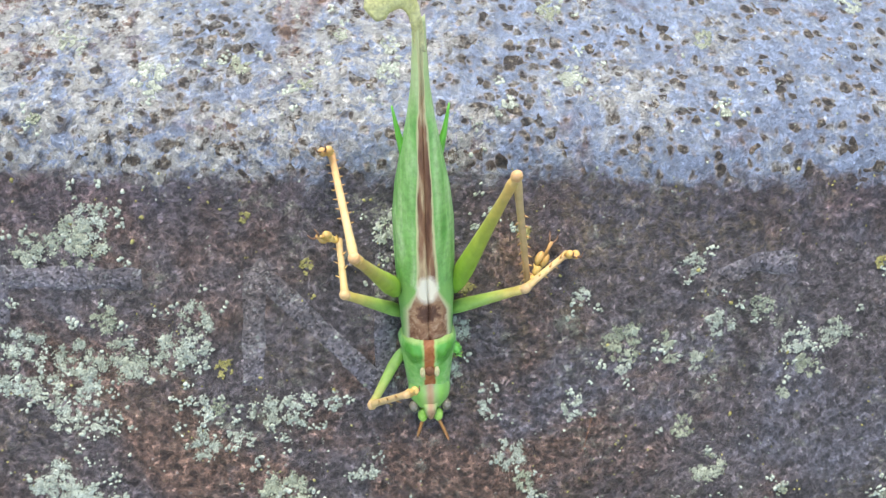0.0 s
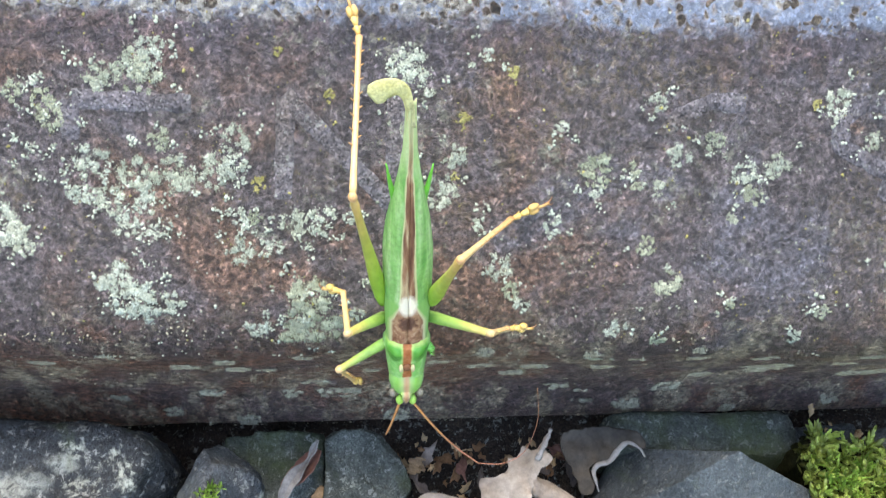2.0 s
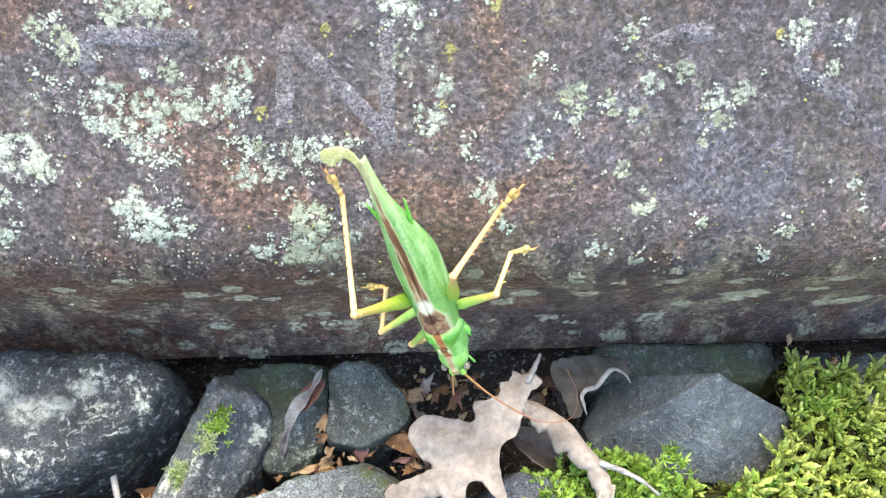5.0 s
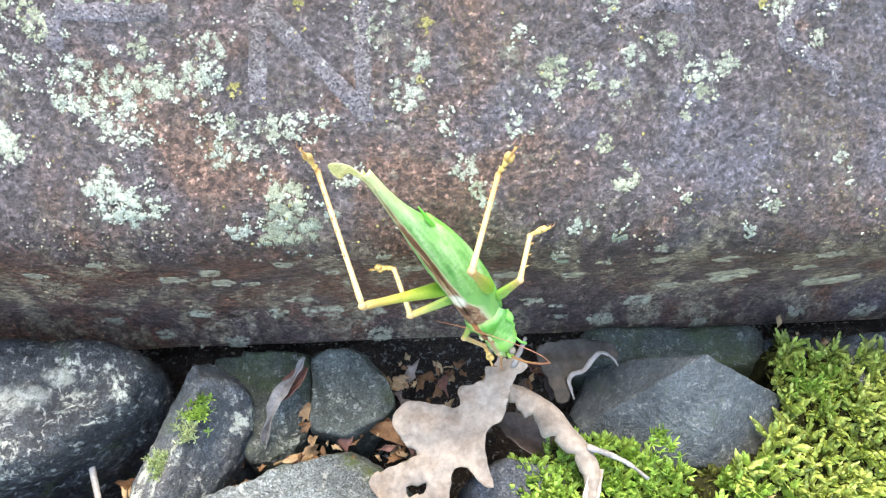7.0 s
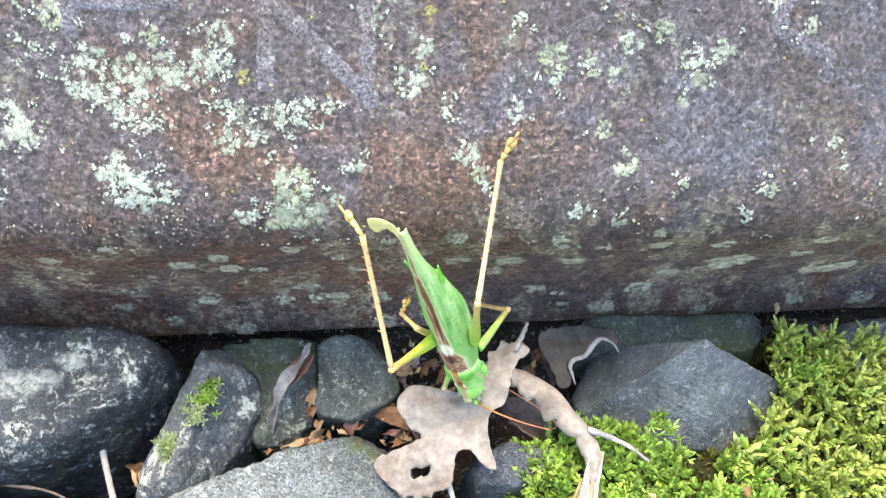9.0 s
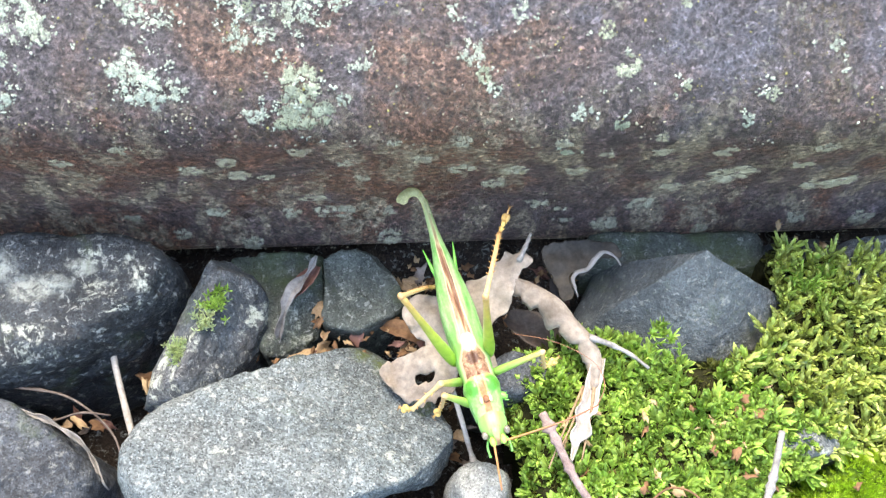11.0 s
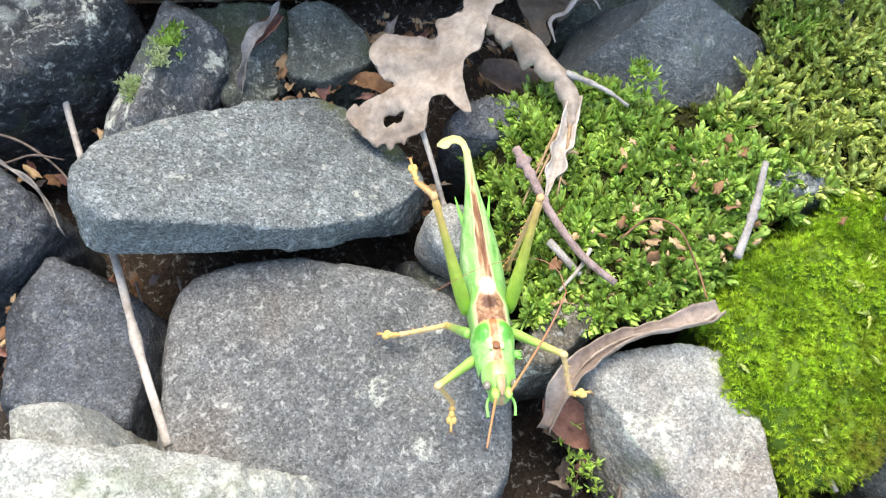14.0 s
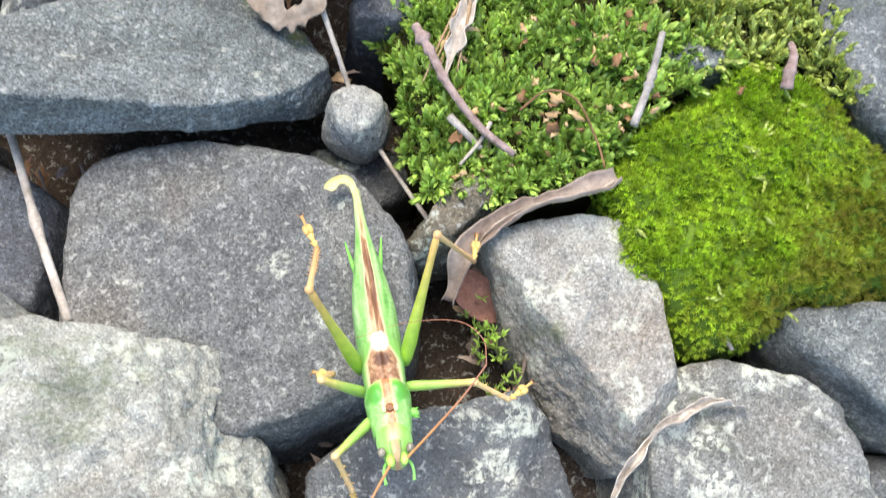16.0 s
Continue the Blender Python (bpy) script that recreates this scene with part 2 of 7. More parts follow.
def mat_stone(name, dark, light, speck=0.5, rough=0.75, lichen=0.0, green=0.0, warm=0.0, flecks=0.6, blotch=70, crust=()):
    """Grainy stone: soft large patches, mineral grains, scratches, lichen bloom and algae."""
    m, n, l, b = mat_new(name, rough)
    v = coords(n, l, True)
    big = tex_noise(n, l, v, 55, 8, 0.7, 0.8)
    mid = tex_noise(n, l, v, 220, 7, 0.75, 0.3)
    fine = tex_noise(n, l, v, 1300, 3, 0.6)
    col = ramp(n, l, big, [(0.32, dark), (0.68, light)])
    if warm:
        tint = tex_noise(n, l, v, 26, 4, 0.6, 0.4)
        col = mix(n, l, ramp(n, l, tint, [(0.5, g(0)), (0.7, g(warm))]), col, (0.2, 0.15, 0.11))
    grains = n.new("ShaderNodeTexVoronoi")
    grains.inputs["Scale"].default_value = 3300
    l.new(v, grains.inputs["Vector"])
    sep = n.new("ShaderNodeSeparateColor")
    l.new(grains.outputs["Color"], sep.inputs[0])
    col = mix(n, l, speck, col, ramp(n, l, sep.outputs[0], [(0.08, g(0.22)), (0.35, g(0.8)), (0.72, g(1.06)), (0.9, g(1.4)), (0.98, g(2.0))]), "MULTIPLY")
    coarse = n.new("ShaderNodeTexVoronoi")
    coarse.inputs["Scale"].default_value = 1700
    l.new(v, coarse.inputs["Vector"])
    csep = n.new("ShaderNodeSeparateColor")
    l.new(coarse.outputs["Color"], csep.inputs[0])
    col = mix(n, l, speck * 0.55, col, ramp(n, l, csep.outputs[1], [(0.08, g(0.5)), (0.3, g(0.92)), (0.8, g(1.05)), (0.96, g(1.7))]), "MULTIPLY")
    col = mix(n, l, 0.45, col, ramp(n, l, mid, [(0.3, g(0.3)), (0.5, g(0.97)), (0.7, g(1.75))]), "MULTIPLY")
    fleck = tex_noise(n, l, v, 620, 5, 0.75, 0.5)
    col = mix(n, l, ramp(n, l, fleck, [(0.56, g(0)), (0.64, g(flecks))]), col, (0.42, 0.42, 0.39))
    if lichen:
        patch = tex_noise(n, l, v, blotch, 8, 0.7, 0.4)
        grit = tex_noise(n, l, v, 500, 5, 0.75, 0.3)
        bloom = mix(n, l, 1.0, ramp(n, l, patch, [(0.62 - 0.12 * lichen, g(0)), (0.67 - 0.1 * lichen, g(1))]), ramp(n, l, grit, [(0.46, g(0.0)), (0.53, g(0.95))]), "MULTIPLY")
        col = mix(n, l, bloom, col, (0.46, 0.47, 0.4))
    for x, y, z, rx, ry, tone in crust:
        tc = n.new("ShaderNodeTexCoord")
        off = n.new("ShaderNodeMapping")
        off.vector_type = "TEXTURE"
        off.inputs["Location"].default_value, off.inputs["Scale"].default_value = (x * 0.001, y * 0.001, z * 0.001), (rx * 0.001, ry * 0.001, 0.02)
        l.new(tc.outputs["Object"], off.inputs["Vector"])
        far = n.new("ShaderNodeVectorMath")
        far.operation = "LENGTH"
        l.new(off.outputs[0], far.inputs[0])
        edge = n.new("ShaderNodeMath")
        edge.operation = "MULTIPLY_ADD"
        edge.inputs[1].default_value = 2.2
        l.new(tex_noise(n, l, v, 240, 8, 0.75), edge.inputs[0])
        l.new(far.outputs["Value"], edge.inputs[2])
        half = n.new("ShaderNodeMath")
        half.operation = "MULTIPLY"
        half.inputs[1].default_value = 0.4
        l.new(edge.outputs[0], half.inputs[0])
        patchy = mix(n, l, 1.0, ramp(n, l, half.outputs[0], [(0.64, g(0.9)), (0.9, g(0))]), ramp(n, l, tex_noise(n, l, v, 520, 6, 0.8, 0.3), [(0.4, g(0.1)), (0.56, g(1))]), "MULTIPLY")
        col = mix(n, l, patchy, col, tone)
    if green:
        patch = tex_noise(n, l, v, 50, 6, 0.7, 0.3)
        col = mix(n, l, ramp(n, l, patch, [(0.62 - 0.15 * green, g(0)), (0.78 - 0.15 * green, g(0.7))]), col, (0.075, 0.1, 0.03))
    col = mix(n, l, 1.0, col, (0.975, 1.0, 0.985), "MULTIPLY")
    l.new(col, b.inputs["Base Color"])
    b.inputs["Specular IOR Level"].default_value = 0.4
    bump(n, l, b, (mid, 0.0013, 0.8), (fine, 0.0005, 0.8))
    return m


def mat_plain(name, a, c, scale=400, rough=0.6, relief=0.0002, thin=0.0, per="island", spec=0.4, spread=(0.6, 1.35), tone=None):
    """Two-tone organic material, varied piece by piece."""
    m, n, l, b = mat_new(name, rough)
    v = coords(n, l, True)
    t = tex_noise(n, l, v, scale, 5, 0.65)
    col = ramp(n, l, t, [(0.3, a), (0.7, c)])
    f = tex_noise(n, l, v, scale * 7, 4, 0.7)
    col = mix(n, l, 0.6, col, ramp(n, l, f, [(0.3, g(0.55)), (0.5, g(1.0)), (0.7, g(1.4))]), "MULTIPLY")
    if per == "island":
        geo = n.new("ShaderNodeNewGeometry")
        col = mix(n, l, 0.8, col, ramp(n, l, geo.outputs["Random Per Island"], [(0, g(spread[0])), (1, g(spread[1]))]), "MULTIPLY")
    if tone:
        info = n.new("ShaderNodeObjectInfo")
        col = mix(n, l, 1.0, col, ramp(n, l, info.outputs["Random"], [(0.0, tone[0]), (0.5, g(1.0)), (1.0, tone[1])]), "MULTIPLY")
    l.new(col, b.inputs["Base Color"])
    b.inputs["Specular IOR Level"].default_value = spec
    if thin:
        tr = n.new("ShaderNodeBsdfTranslucent")
        l.new(col, tr.inputs["Color"])
        ms = n.new("ShaderNodeMixShader")
        ms.inputs[0].default_value = thin
        l.new(b.outputs[0], ms.inputs[1])
        l.new(tr.outputs[0], ms.inputs[2])
        l.new(ms.outputs[0], n["Material Output"].inputs["Surface"])
    bump(n, l, b, (t, relief, 0.6), (f, relief * 0.5, 0.5))
    return m


def mat_moss():
    """Cushion moss: bright yellow-green, an olive-brown dying patch on one side."""
    m = mat_plain("cushion_moss", (0.21, 0.37, 0.02), (0.48, 0.65, 0.06), 90, 0.5, 0.0002, 0.35, spread=(0.45, 1.4))
    n, l = m.node_tree.nodes, m.node_tree.links
    b = n["Principled BSDF"]
    old = b.inputs["Base Color"].links[0].from_socket
    tc = n.new("ShaderNodeTexCoord")
    patch = tex_noise(n, l, tc.outputs["Object"], 130, 6, 0.75, 0.3)
    dot = n.new("ShaderNodeVectorMath")
    dot.operation = "DOT_PRODUCT"
    dot.inputs[1].default_value = (9.0, -7.0, 0)
    l.new(tc.outputs["Object"], dot.inputs[0])
    add = n.new("ShaderNodeMath")
    l.new(dot.outputs["Value"], add.inputs[0])
    l.new(patch, add.inputs[1])
    half = n.new("ShaderNodeMath")
    half.operation = "MULTIPLY"
    half.inputs[1].default_value = 0.5
    l.new(add.outputs[0], half.inputs[0])
    clump = tex_noise(n, l, tc.outputs["Object"], 380, 3, 0.6)
    old = mix(n, l, 0.9, old, ramp(n, l, clump, [(0.32, g(0.6)), (0.5, g(1.0)), (0.66, g(1.5))]), "MULTIPLY")
    l.new(mix(n, l, ramp(n, l, half.outputs[0], [(0.83, g(0)), (0.93, g(0.85))]), old, (0.19, 0.14, 0.03)), b.inputs["Base Color"])
    return m


PALE_CRUST, ALGA = (0.36, 0.37, 0.33), (0.085, 0.105, 0.028)
STEEL = mat_steel()
DARK = mat_stone("dark_slate", (0.02, 0.022, 0.024), (0.1, 0.106, 0.112), 0.7, 0.5, 0.25, 0.25, 0.0, 0.35)
DARKL = mat_stone("dark_slate_with_lichen", (0.012, 0.0135, 0.016), (0.058, 0.064, 0.07), 0.8, 0.5, 0.15, 0.4, 0.0, 0.6, 60, ((-5, -1, 18, 6.5, 2.8, PALE_CRUST), (2.5, 3, 18, 3.2, 1.7, PALE_CRUST), (-16, 3, 18, 6, 4, PALE_CRUST)))
DARKP = mat_stone("plain_dark_slate", (0.021, 0.024, 0.031), (0.102, 0.111, 0.126), 0.75, 0.5, 0.0, 0.15, 0.0, 0.3)
RIDGE = mat_stone("blue_slate", (0.035, 0.042, 0.048), (0.155, 0.168, 0.175), 0.6, 0.5, 0.5, 0.35, 0.0, 0.6)
WORN = mat_stone("worn_blue_steel", (0.05, 0.043, 0.05), (0.185, 0.165, 0.182), 0.8, 0.4, 0.0, 0.0, 0.9, 0.5)
RIDGEB = mat_stone("mossy_blue_slate", (0.026, 0.033, 0.042), (0.108, 0.122, 0.136), 0.6, 0.5, 0.12, 0.4, 0.4, 0.6)
RIDGED = mat_stone("smooth_blue_slate", (0.04, 0.049, 0.056), (0.125, 0.14, 0.148), 0.4, 0.45, 0.0, 0.35, 0.35, 0.4)
GREY = mat_stone("grey_granite", (0.085, 0.093, 0.095), (0.205, 0.217, 0.213), 0.6, 0.75, 0.3, 0.3, 0.2)
SLAB = mat_stone("greenish_grey_granite", (0.068, 0.08, 0.084), (0.195, 0.217, 0.221), 0.75, 0.75, 0.05, 0.2, 0.2, crust=((12.5, 18.5, 7, 3.5, 3, ALGA), (16.5, 15.7, 7, 3.5, 3, ALGA), (20.5, 11.7, 7, 3.5, 2.6, ALGA), (24, 7, 5, 3, 2.6, ALGA)))
MIDG = mat_stone("brown_grey_granite", (0.075, 0.077, 0.078), (0.16, 0.162, 0.158), 0.65, 0.75, 0.1, 0.0, 0.35)
MIDB = mat_stone("blue_grey_stone", (0.05, 0.054, 0.058), (0.135, 0.139, 0.14), 0.4, 0.75, 0.5)
BLOTCH = mat_stone("blotched_grey_stone", (0.085, 0.088, 0.085), (0.215, 0.217, 0.205), 0.55, 0.8, 0.9, 0.25, 0.4)
LIGHT = mat_stone("light_grey_stone", (0.18, 0.178, 0.168), (0.385, 0.38, 0.352), 0.5, 0.85, 0.5, 0.12, 0.5)
PALE = mat_stone("pale_stone", (0.17, 0.168, 0.15), (0.37, 0.364, 0.325), 0.45, 0.9, 0.7, 0.25, 0.5)
LICHEN_STONE = mat_stone("lichened_stone", (0.06, 0.052, 0.036), (0.17, 0.15, 0.112), 0.6, 0.85, 0.75, 0.3, 0.6, 0.6, 110)
MOSSY = mat_stone("mossy_slate", (0.03, 0.037, 0.03), (0.14, 0.15, 0.13), 0.5, 0.7, 0.35, 0.8)
SOIL = mat_stone("soil", (0.02, 0.014, 0.01), (0.075, 0.05, 0.035), 0.6, 0.95)
LICHEN = mat_plain("grey_green_lichen", (0.235, 0.26, 0.2), (0.445, 0.475, 0.39), 700, 0.9, 0.0003, spec=0.1, spread=(0.55, 1.35), tone=((0.78, 0.78, 0.68), (1.08, 1.1, 1.1)))
YLICHEN = mat_plain("yellow_lichen", (0.22, 0.2, 0.07), (0.4, 0.37, 0.16), 900, 0.9, 0.0003, spec=0.1)
LEAF = mat_plain("dry_leaf", (0.14, 0.104, 0.077), (0.45, 0.385, 0.318), 90, 0.7, 0.0005, 0.12, per="")
BROWN = mat_plain("brown_litter", (0.1, 0.05, 0.024), (0.27, 0.145, 0.07), 200, 0.8, 0.0003, 0.15)
TWIG = mat_plain("twig_bark", (0.13, 0.085, 0.075), (0.34, 0.255, 0.235), 600, 0.8, 0.0004, per="")
GTWIG = mat_plain("grey_twig", (0.13, 0.12, 0.11), (0.34, 0.32, 0.3), 300, 0.8, 0.0005, per="")
STRAW = mat_plain("bleached_straw", (0.22, 0.185, 0.15), (0.5, 0.455, 0.4), 200, 0.65, 0.0004, per="")
MOSSOLD = mat_plain("old_moss_leaves", (0.055, 0.06, 0.014), (0.17, 0.19, 0.04), 90, 0.5, 0.0002, 0.15, spread=(0.3, 1.4))
FERN = mat_plain("feather_moss", (0.12, 0.25, 0.03), (0.52, 0.71, 0.165), 160, 0.3, 0.0002, 0.3, spec=0.6, spread=(0.4, 1.5))
PALEMOSS = mat_plain("pale_wispy_moss", (0.28, 0.36, 0.13), (0.6, 0.66, 0.38), 90, 0.5, 0.0002, 0.2)
YFERN = mat_plain("yellow_feather_moss", (0.2, 0.28, 0.038), (0.58, 0.66, 0.185), 160, 0.38, 0.0002, 0.2, spec=0.6, spread=(0.4, 1.4))
CUSH = mat_moss()
DLICHEN = mat_plain("dull_grey_lichen", (0.22, 0.2, 0.14), (0.44, 0.41, 0.31), 900, 0.9, 0.0003, spec=0.1)
LEAFD = mat_plain("dark_dead_leaf", (0.05, 0.036, 0.03), (0.17, 0.13, 0.105), 160, 0.65, 0.0003, 0.1, per="")
LEAFK = mat_plain("dark_grey_leaf", (0.03, 0.024, 0.018), (0.1, 0.083, 0.064), 160, 0.65, 0.0003, 0.1, per="")
FLAKE = mat_plain("tan_leaf_flake", (0.3, 0.18, 0.085), (0.55, 0.4, 0.23), 200, 0.8, 0.0003, 0.15)
LEAFC = mat_plain("brown_curled_leaf", (0.13, 0.088, 0.065), (0.37, 0.3, 0.25), 120, 0.65, 0.0003, 0.1, per="")
LEAFG = mat_plain("grey_dead_leaf", (0.12, 0.11, 0.1), (0.36, 0.34, 0.32), 160, 0.65, 0.0003, 0.1, per="")
REDL = mat_plain("reddish_leaf", (0.13, 0.06, 0.045), (0.26, 0.13, 0.1), 160, 0.7, 0.0003, 0.1, per="")
TAN = mat_plain("tan_litter", (0.2, 0.125, 0.065), (0.44, 0.31, 0.185), 200, 0.8, 0.0003, 0.15)
CUSHBED = mat_plain("cushion_core", (0.04, 0.09, 0.006), (0.12, 0.2, 0.015), 500, 0.9, 0.0006, per="")
# Nearly black: the shade between the shoots is put into the bed's colour.
MOSSBED_SHADE = mat_plain("moss_bed", (0.008, 0.009, 0.004), (0.035, 0.034, 0.012), 700, 0.95, 0.0006, per="", spec=0.1)


# ---------------------------------------------------------------- helpers
def mesh_ob(name, bm, material, parent=None, label="", smooth=True):
    me = bpy.data.meshes.new(name)
    bm.normal_update()
    bm.to_mesh(me)
    bm.free()
    me.materials.append(material)
    me.shade_smooth() if smooth else me.shade_flat()
    ob = new(name, me)
    if parent:
        ob.parent = parent
    if label:
        ob["label"] = label
    return ob


part = mesh_ob


def tube(bm, pts, radii, seg=8, flat=1.0):
    """A closed tube along pts."""
    rings = []
    up = Vector((0.13, 0.21, 0.97))
    for i, p in enumerate(pts):
        d = (pts[min(i + 1, len(pts) - 1)] - pts[max(i - 1, 0)]).normalized()
        a = d.cross(up).normalized()
        b = a.cross(d)
        rings.append([bm.verts.new(p + (a * math.cos(6.2832 * k / seg) + b * math.sin(6.2832 * k / seg) * flat) * radii[i]) for k in range(seg)])
    for r, s in zip(rings, rings[1:]):
        for k in range(seg):
            bm.faces.new((r[k], r[(k + 1) % seg], s[(k + 1) % seg], s[k]))
    bm.faces.new(rings[0][::-1])
    bm.faces.new(rings[-1])


def blob(bm, at, size, turn=None, sub=2):
    m = Matrix.Translation(at) @ (turn or Matrix()) @ Matrix.Diagonal((*size, 1))
    return bmesh.ops.create_icosphere(bm, subdivisions=sub, radius=1, matrix=m)["verts"]


def V(*p):
    return Vector(p) * MM


# ---------------------------------------------------------------- the steel sleeper
PROFILE = [(200, 60), (200, 86), (170, 86.5), (120, 86), (82, 85.2), (70, 84.6), (66, 83.8), (63.5, 81.6), (60, 78.3), (45, 63.5), (33, 52), (29.5, 46), (29, 41), (31, 33), (33.5, 22), (35, 12), (34.2, 6), (32.6, 2), (32.1, -1.8), (32.6, -3.6), (35.5, -4.4), (48, -4.6), (50, -40)]


def along_profile():
    """The profile as a dense line of (y, z) in millimetres."""
    out = []
    for (y0, z0), (y1, z1) in zip(PROFILE, PROFILE[1:]):
        k = max(1, int(math.hypot(y1 - y0, z1 - z0) / (1.5 if -10 < z1 and y1 < 130 else 20)))
        out += [(y0 + (y1 - y0) * i / k, z0 + (z1 - z0) * i / k) for i in range(k)]
    return out + [PROFILE[-1]]


def make_sleeper():
    line = along_profile()
    for _ in range(2):
        line = [line[0]] + [((a[0] + 2 * b[0] + c[0]) / 4, (a[1] + 2 * b[1] + c[1]) / 4) for a, b, c in zip(line, line[1:], line[2:])] + [line[-1]]
    xs = [-900, -500, -250, -150] + [-110 + 1.6 * i for i in range(163)] + [180, 280, 500, 900]
    bm = bmesh.new()
    grid = []
    for x in xs:
        col = []
        for y, z in line:
            p = Vector((x, y, z))
            k = noise.noise(p * 0.07) * 0.7 + noise.noise(p * 0.25) * 0.3
            skew = 0.018 * max(-110, min(160, x)) * max(0, min(1, (48 - z) / 48))
            col.append(bm.verts.new(Vector((x, y + skew - 0.6 * k, z + 0.6 * k)) * MM))
        grid.append(col)
    for a, b in zip(grid, grid[1:]):
        for i in range(len(line) - 1):
            bm.faces.new((a[i], a[i + 1], b[i + 1], b[i]))
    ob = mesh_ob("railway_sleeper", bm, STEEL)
    return tagged(ob, "rusted pitted steel trough sleeper with pale lichen crusts", "railway sleeper")


SLEEPER = make_sleeper()


# ---------------------------------------------------------------- the ground
def soil(x, y):
    """Height of the soil in the gaps (metres), banked up against the sleeper."""
    h = -0.026
    if abs(x) < 0.3 and abs(y) < 0.3:
        bank = max(0.0, min(1.0, (y - 0.008) / 0.018)) * max(0.0, min(1.0, (0.09 - y) / 0.03))
        h += 0.0145 * bank * bank * (3 - 2 * bank)
        h += 0.004 * noise.noise(Vector((x, y, 0)) * 60) + 0.0025 * noise.noise(Vector((x, y, 1)) * 180) + 0.0012 * noise.noise(Vector((x, y, 2)) * 420)
    return h


def make_ground():
    bm = bmesh.new()
    xs = [-60, -12, -3, -0.8, -0.3] + [-0.16 + 0.0025 * i for i in range(129)] + [0.2, 0.3, 0.8, 3, 12, 60]
    ys = [-60, -12, -3, -0.8, -0.3] + [-0.16 + 0.0025 * i for i in range(101)] + [0.2, 0.3, 0.8, 3, 12, 60]
    rows = []
    for y in ys:
        rows.append([bm.verts.new((x, y, soil(x, y))) for x in xs])
    for a, b in zip(rows, rows[1:]):
        for i in range(len(a) - 1):
            bm.faces.new((a[i], a[i + 1], b[i + 1], b[i]))
    tagged(mesh_ob("ground", bm, SOIL), "dark crumbly soil between the ballast stones", "ground", kind="structure")


make_ground()


# ---------------------------------------------------------------- ballast stones
def stone(label, at, half, plan, tilt, seed, sharp, rough, material, sub, facets=24, under=(0, 0), cut=None, planes=()):
    """A broken stone about at (mm): side planes (compass degrees, millimetres out), a top and a base tilted by their two slopes, broken
    facets; sharp sets how crisp the edges are, rough how weathered the faces."""
    rnd = random.Random(seed)
    normals, dist = [], []
    for az, d in plan:
        n = Vector((math.cos(radians(az)), math.sin(radians(az)), rnd.uniform(-0.06, 0.06 if sharp > 70 else 0.16))).normalized()
        normals.append(n)
        dist.append(d + 0.5)
    up = Vector((-tilt[0], -tilt[1], 1)).normalized()
    low = Vector((under[0], under[1], -1)).normalized()
    normals += [up, low]
    dist += [half * up.z, -half * low.z]
    if cut:
        normals.append(Vector(cut[:3]).normalized())
        dist.append(cut[3])
    for n, d in planes:
        normals.append(n)
        dist.append(d)

    def reach(dirs):
        w = np.maximum(0.0, dirs @ np.array(normals).T) / np.array(dist)
        top = w.max(axis=1)
        return 1 / (top * ((w / top[:, None]) ** sharp).sum(axis=1) ** (1 / sharp)), w
    spots = np.array([Vector((rnd.gauss(0, 1), rnd.gauss(0, 1), rnd.gauss(0, 1))).normalized() for _ in range(700)])
    hull = spots * reach(spots)[0][:, None]
    for _ in range(facets):
        n = Vector((rnd.gauss(0, 1), rnd.gauss(0, 1), abs(rnd.gauss(0, 0.7)))).normalized()
        normals.append(n)
        dist.append(max(2.0, float((hull @ np.array(n)).max()) - rnd.uniform(0.1, 1.5)))
    bm = bmesh.new()
    bmesh.ops.create_icosphere(bm, subdivisions=sub, radius=1)
    wide = max(abs(d * math.cos(radians(az))) for az, d in plan)
    deep = max(abs(d * math.sin(radians(az))) for az, d in plan)
    off = Vector((seed * 7.1, seed * 3.3, seed * 1.7))
    dirs = np.array([v.co for v in bm.verts]) * (wide, deep, half)
    dirs /= np.linalg.norm(dirs, axis=1)[:, None]
    r, _ = reach(dirs)
    for v, d, q in zip(bm.verts, dirs, r):
        d = Vector(d)
        q = d * (q * 1.02)
        cell = noise.voronoi(q * 0.13 + off)[0]
        step_cut = noise.noise(q * 0.11 + off)
        e = noise.fractal(q * 0.07 + off, 1.0, 2.0, 3) * 0.7 - max(0.0, cell[0] - 0.35) * 1.5
        e += noise.ridged_multi_fractal(q * 0.16 + off, 0.9, 2.1, 5, 1.0, 2.0) * 0.36 + noise.fractal(q * 0.6 + off, 0.6, 2.0, 4) * 0.34
        e -= 0.6 * max(0.0, min(1.0, (step_cut - 0.12) * 12))
        v.co = (q + d * (e - 0.4) * rough) * MM
    ob = mesh_ob("ballast_stone", bm, material)
    ob.matrix_basis = pose(at[0] * MM, at[1] * MM, at[2] * MM)
    return tagged(ob, label, "stone", "ballast stones")


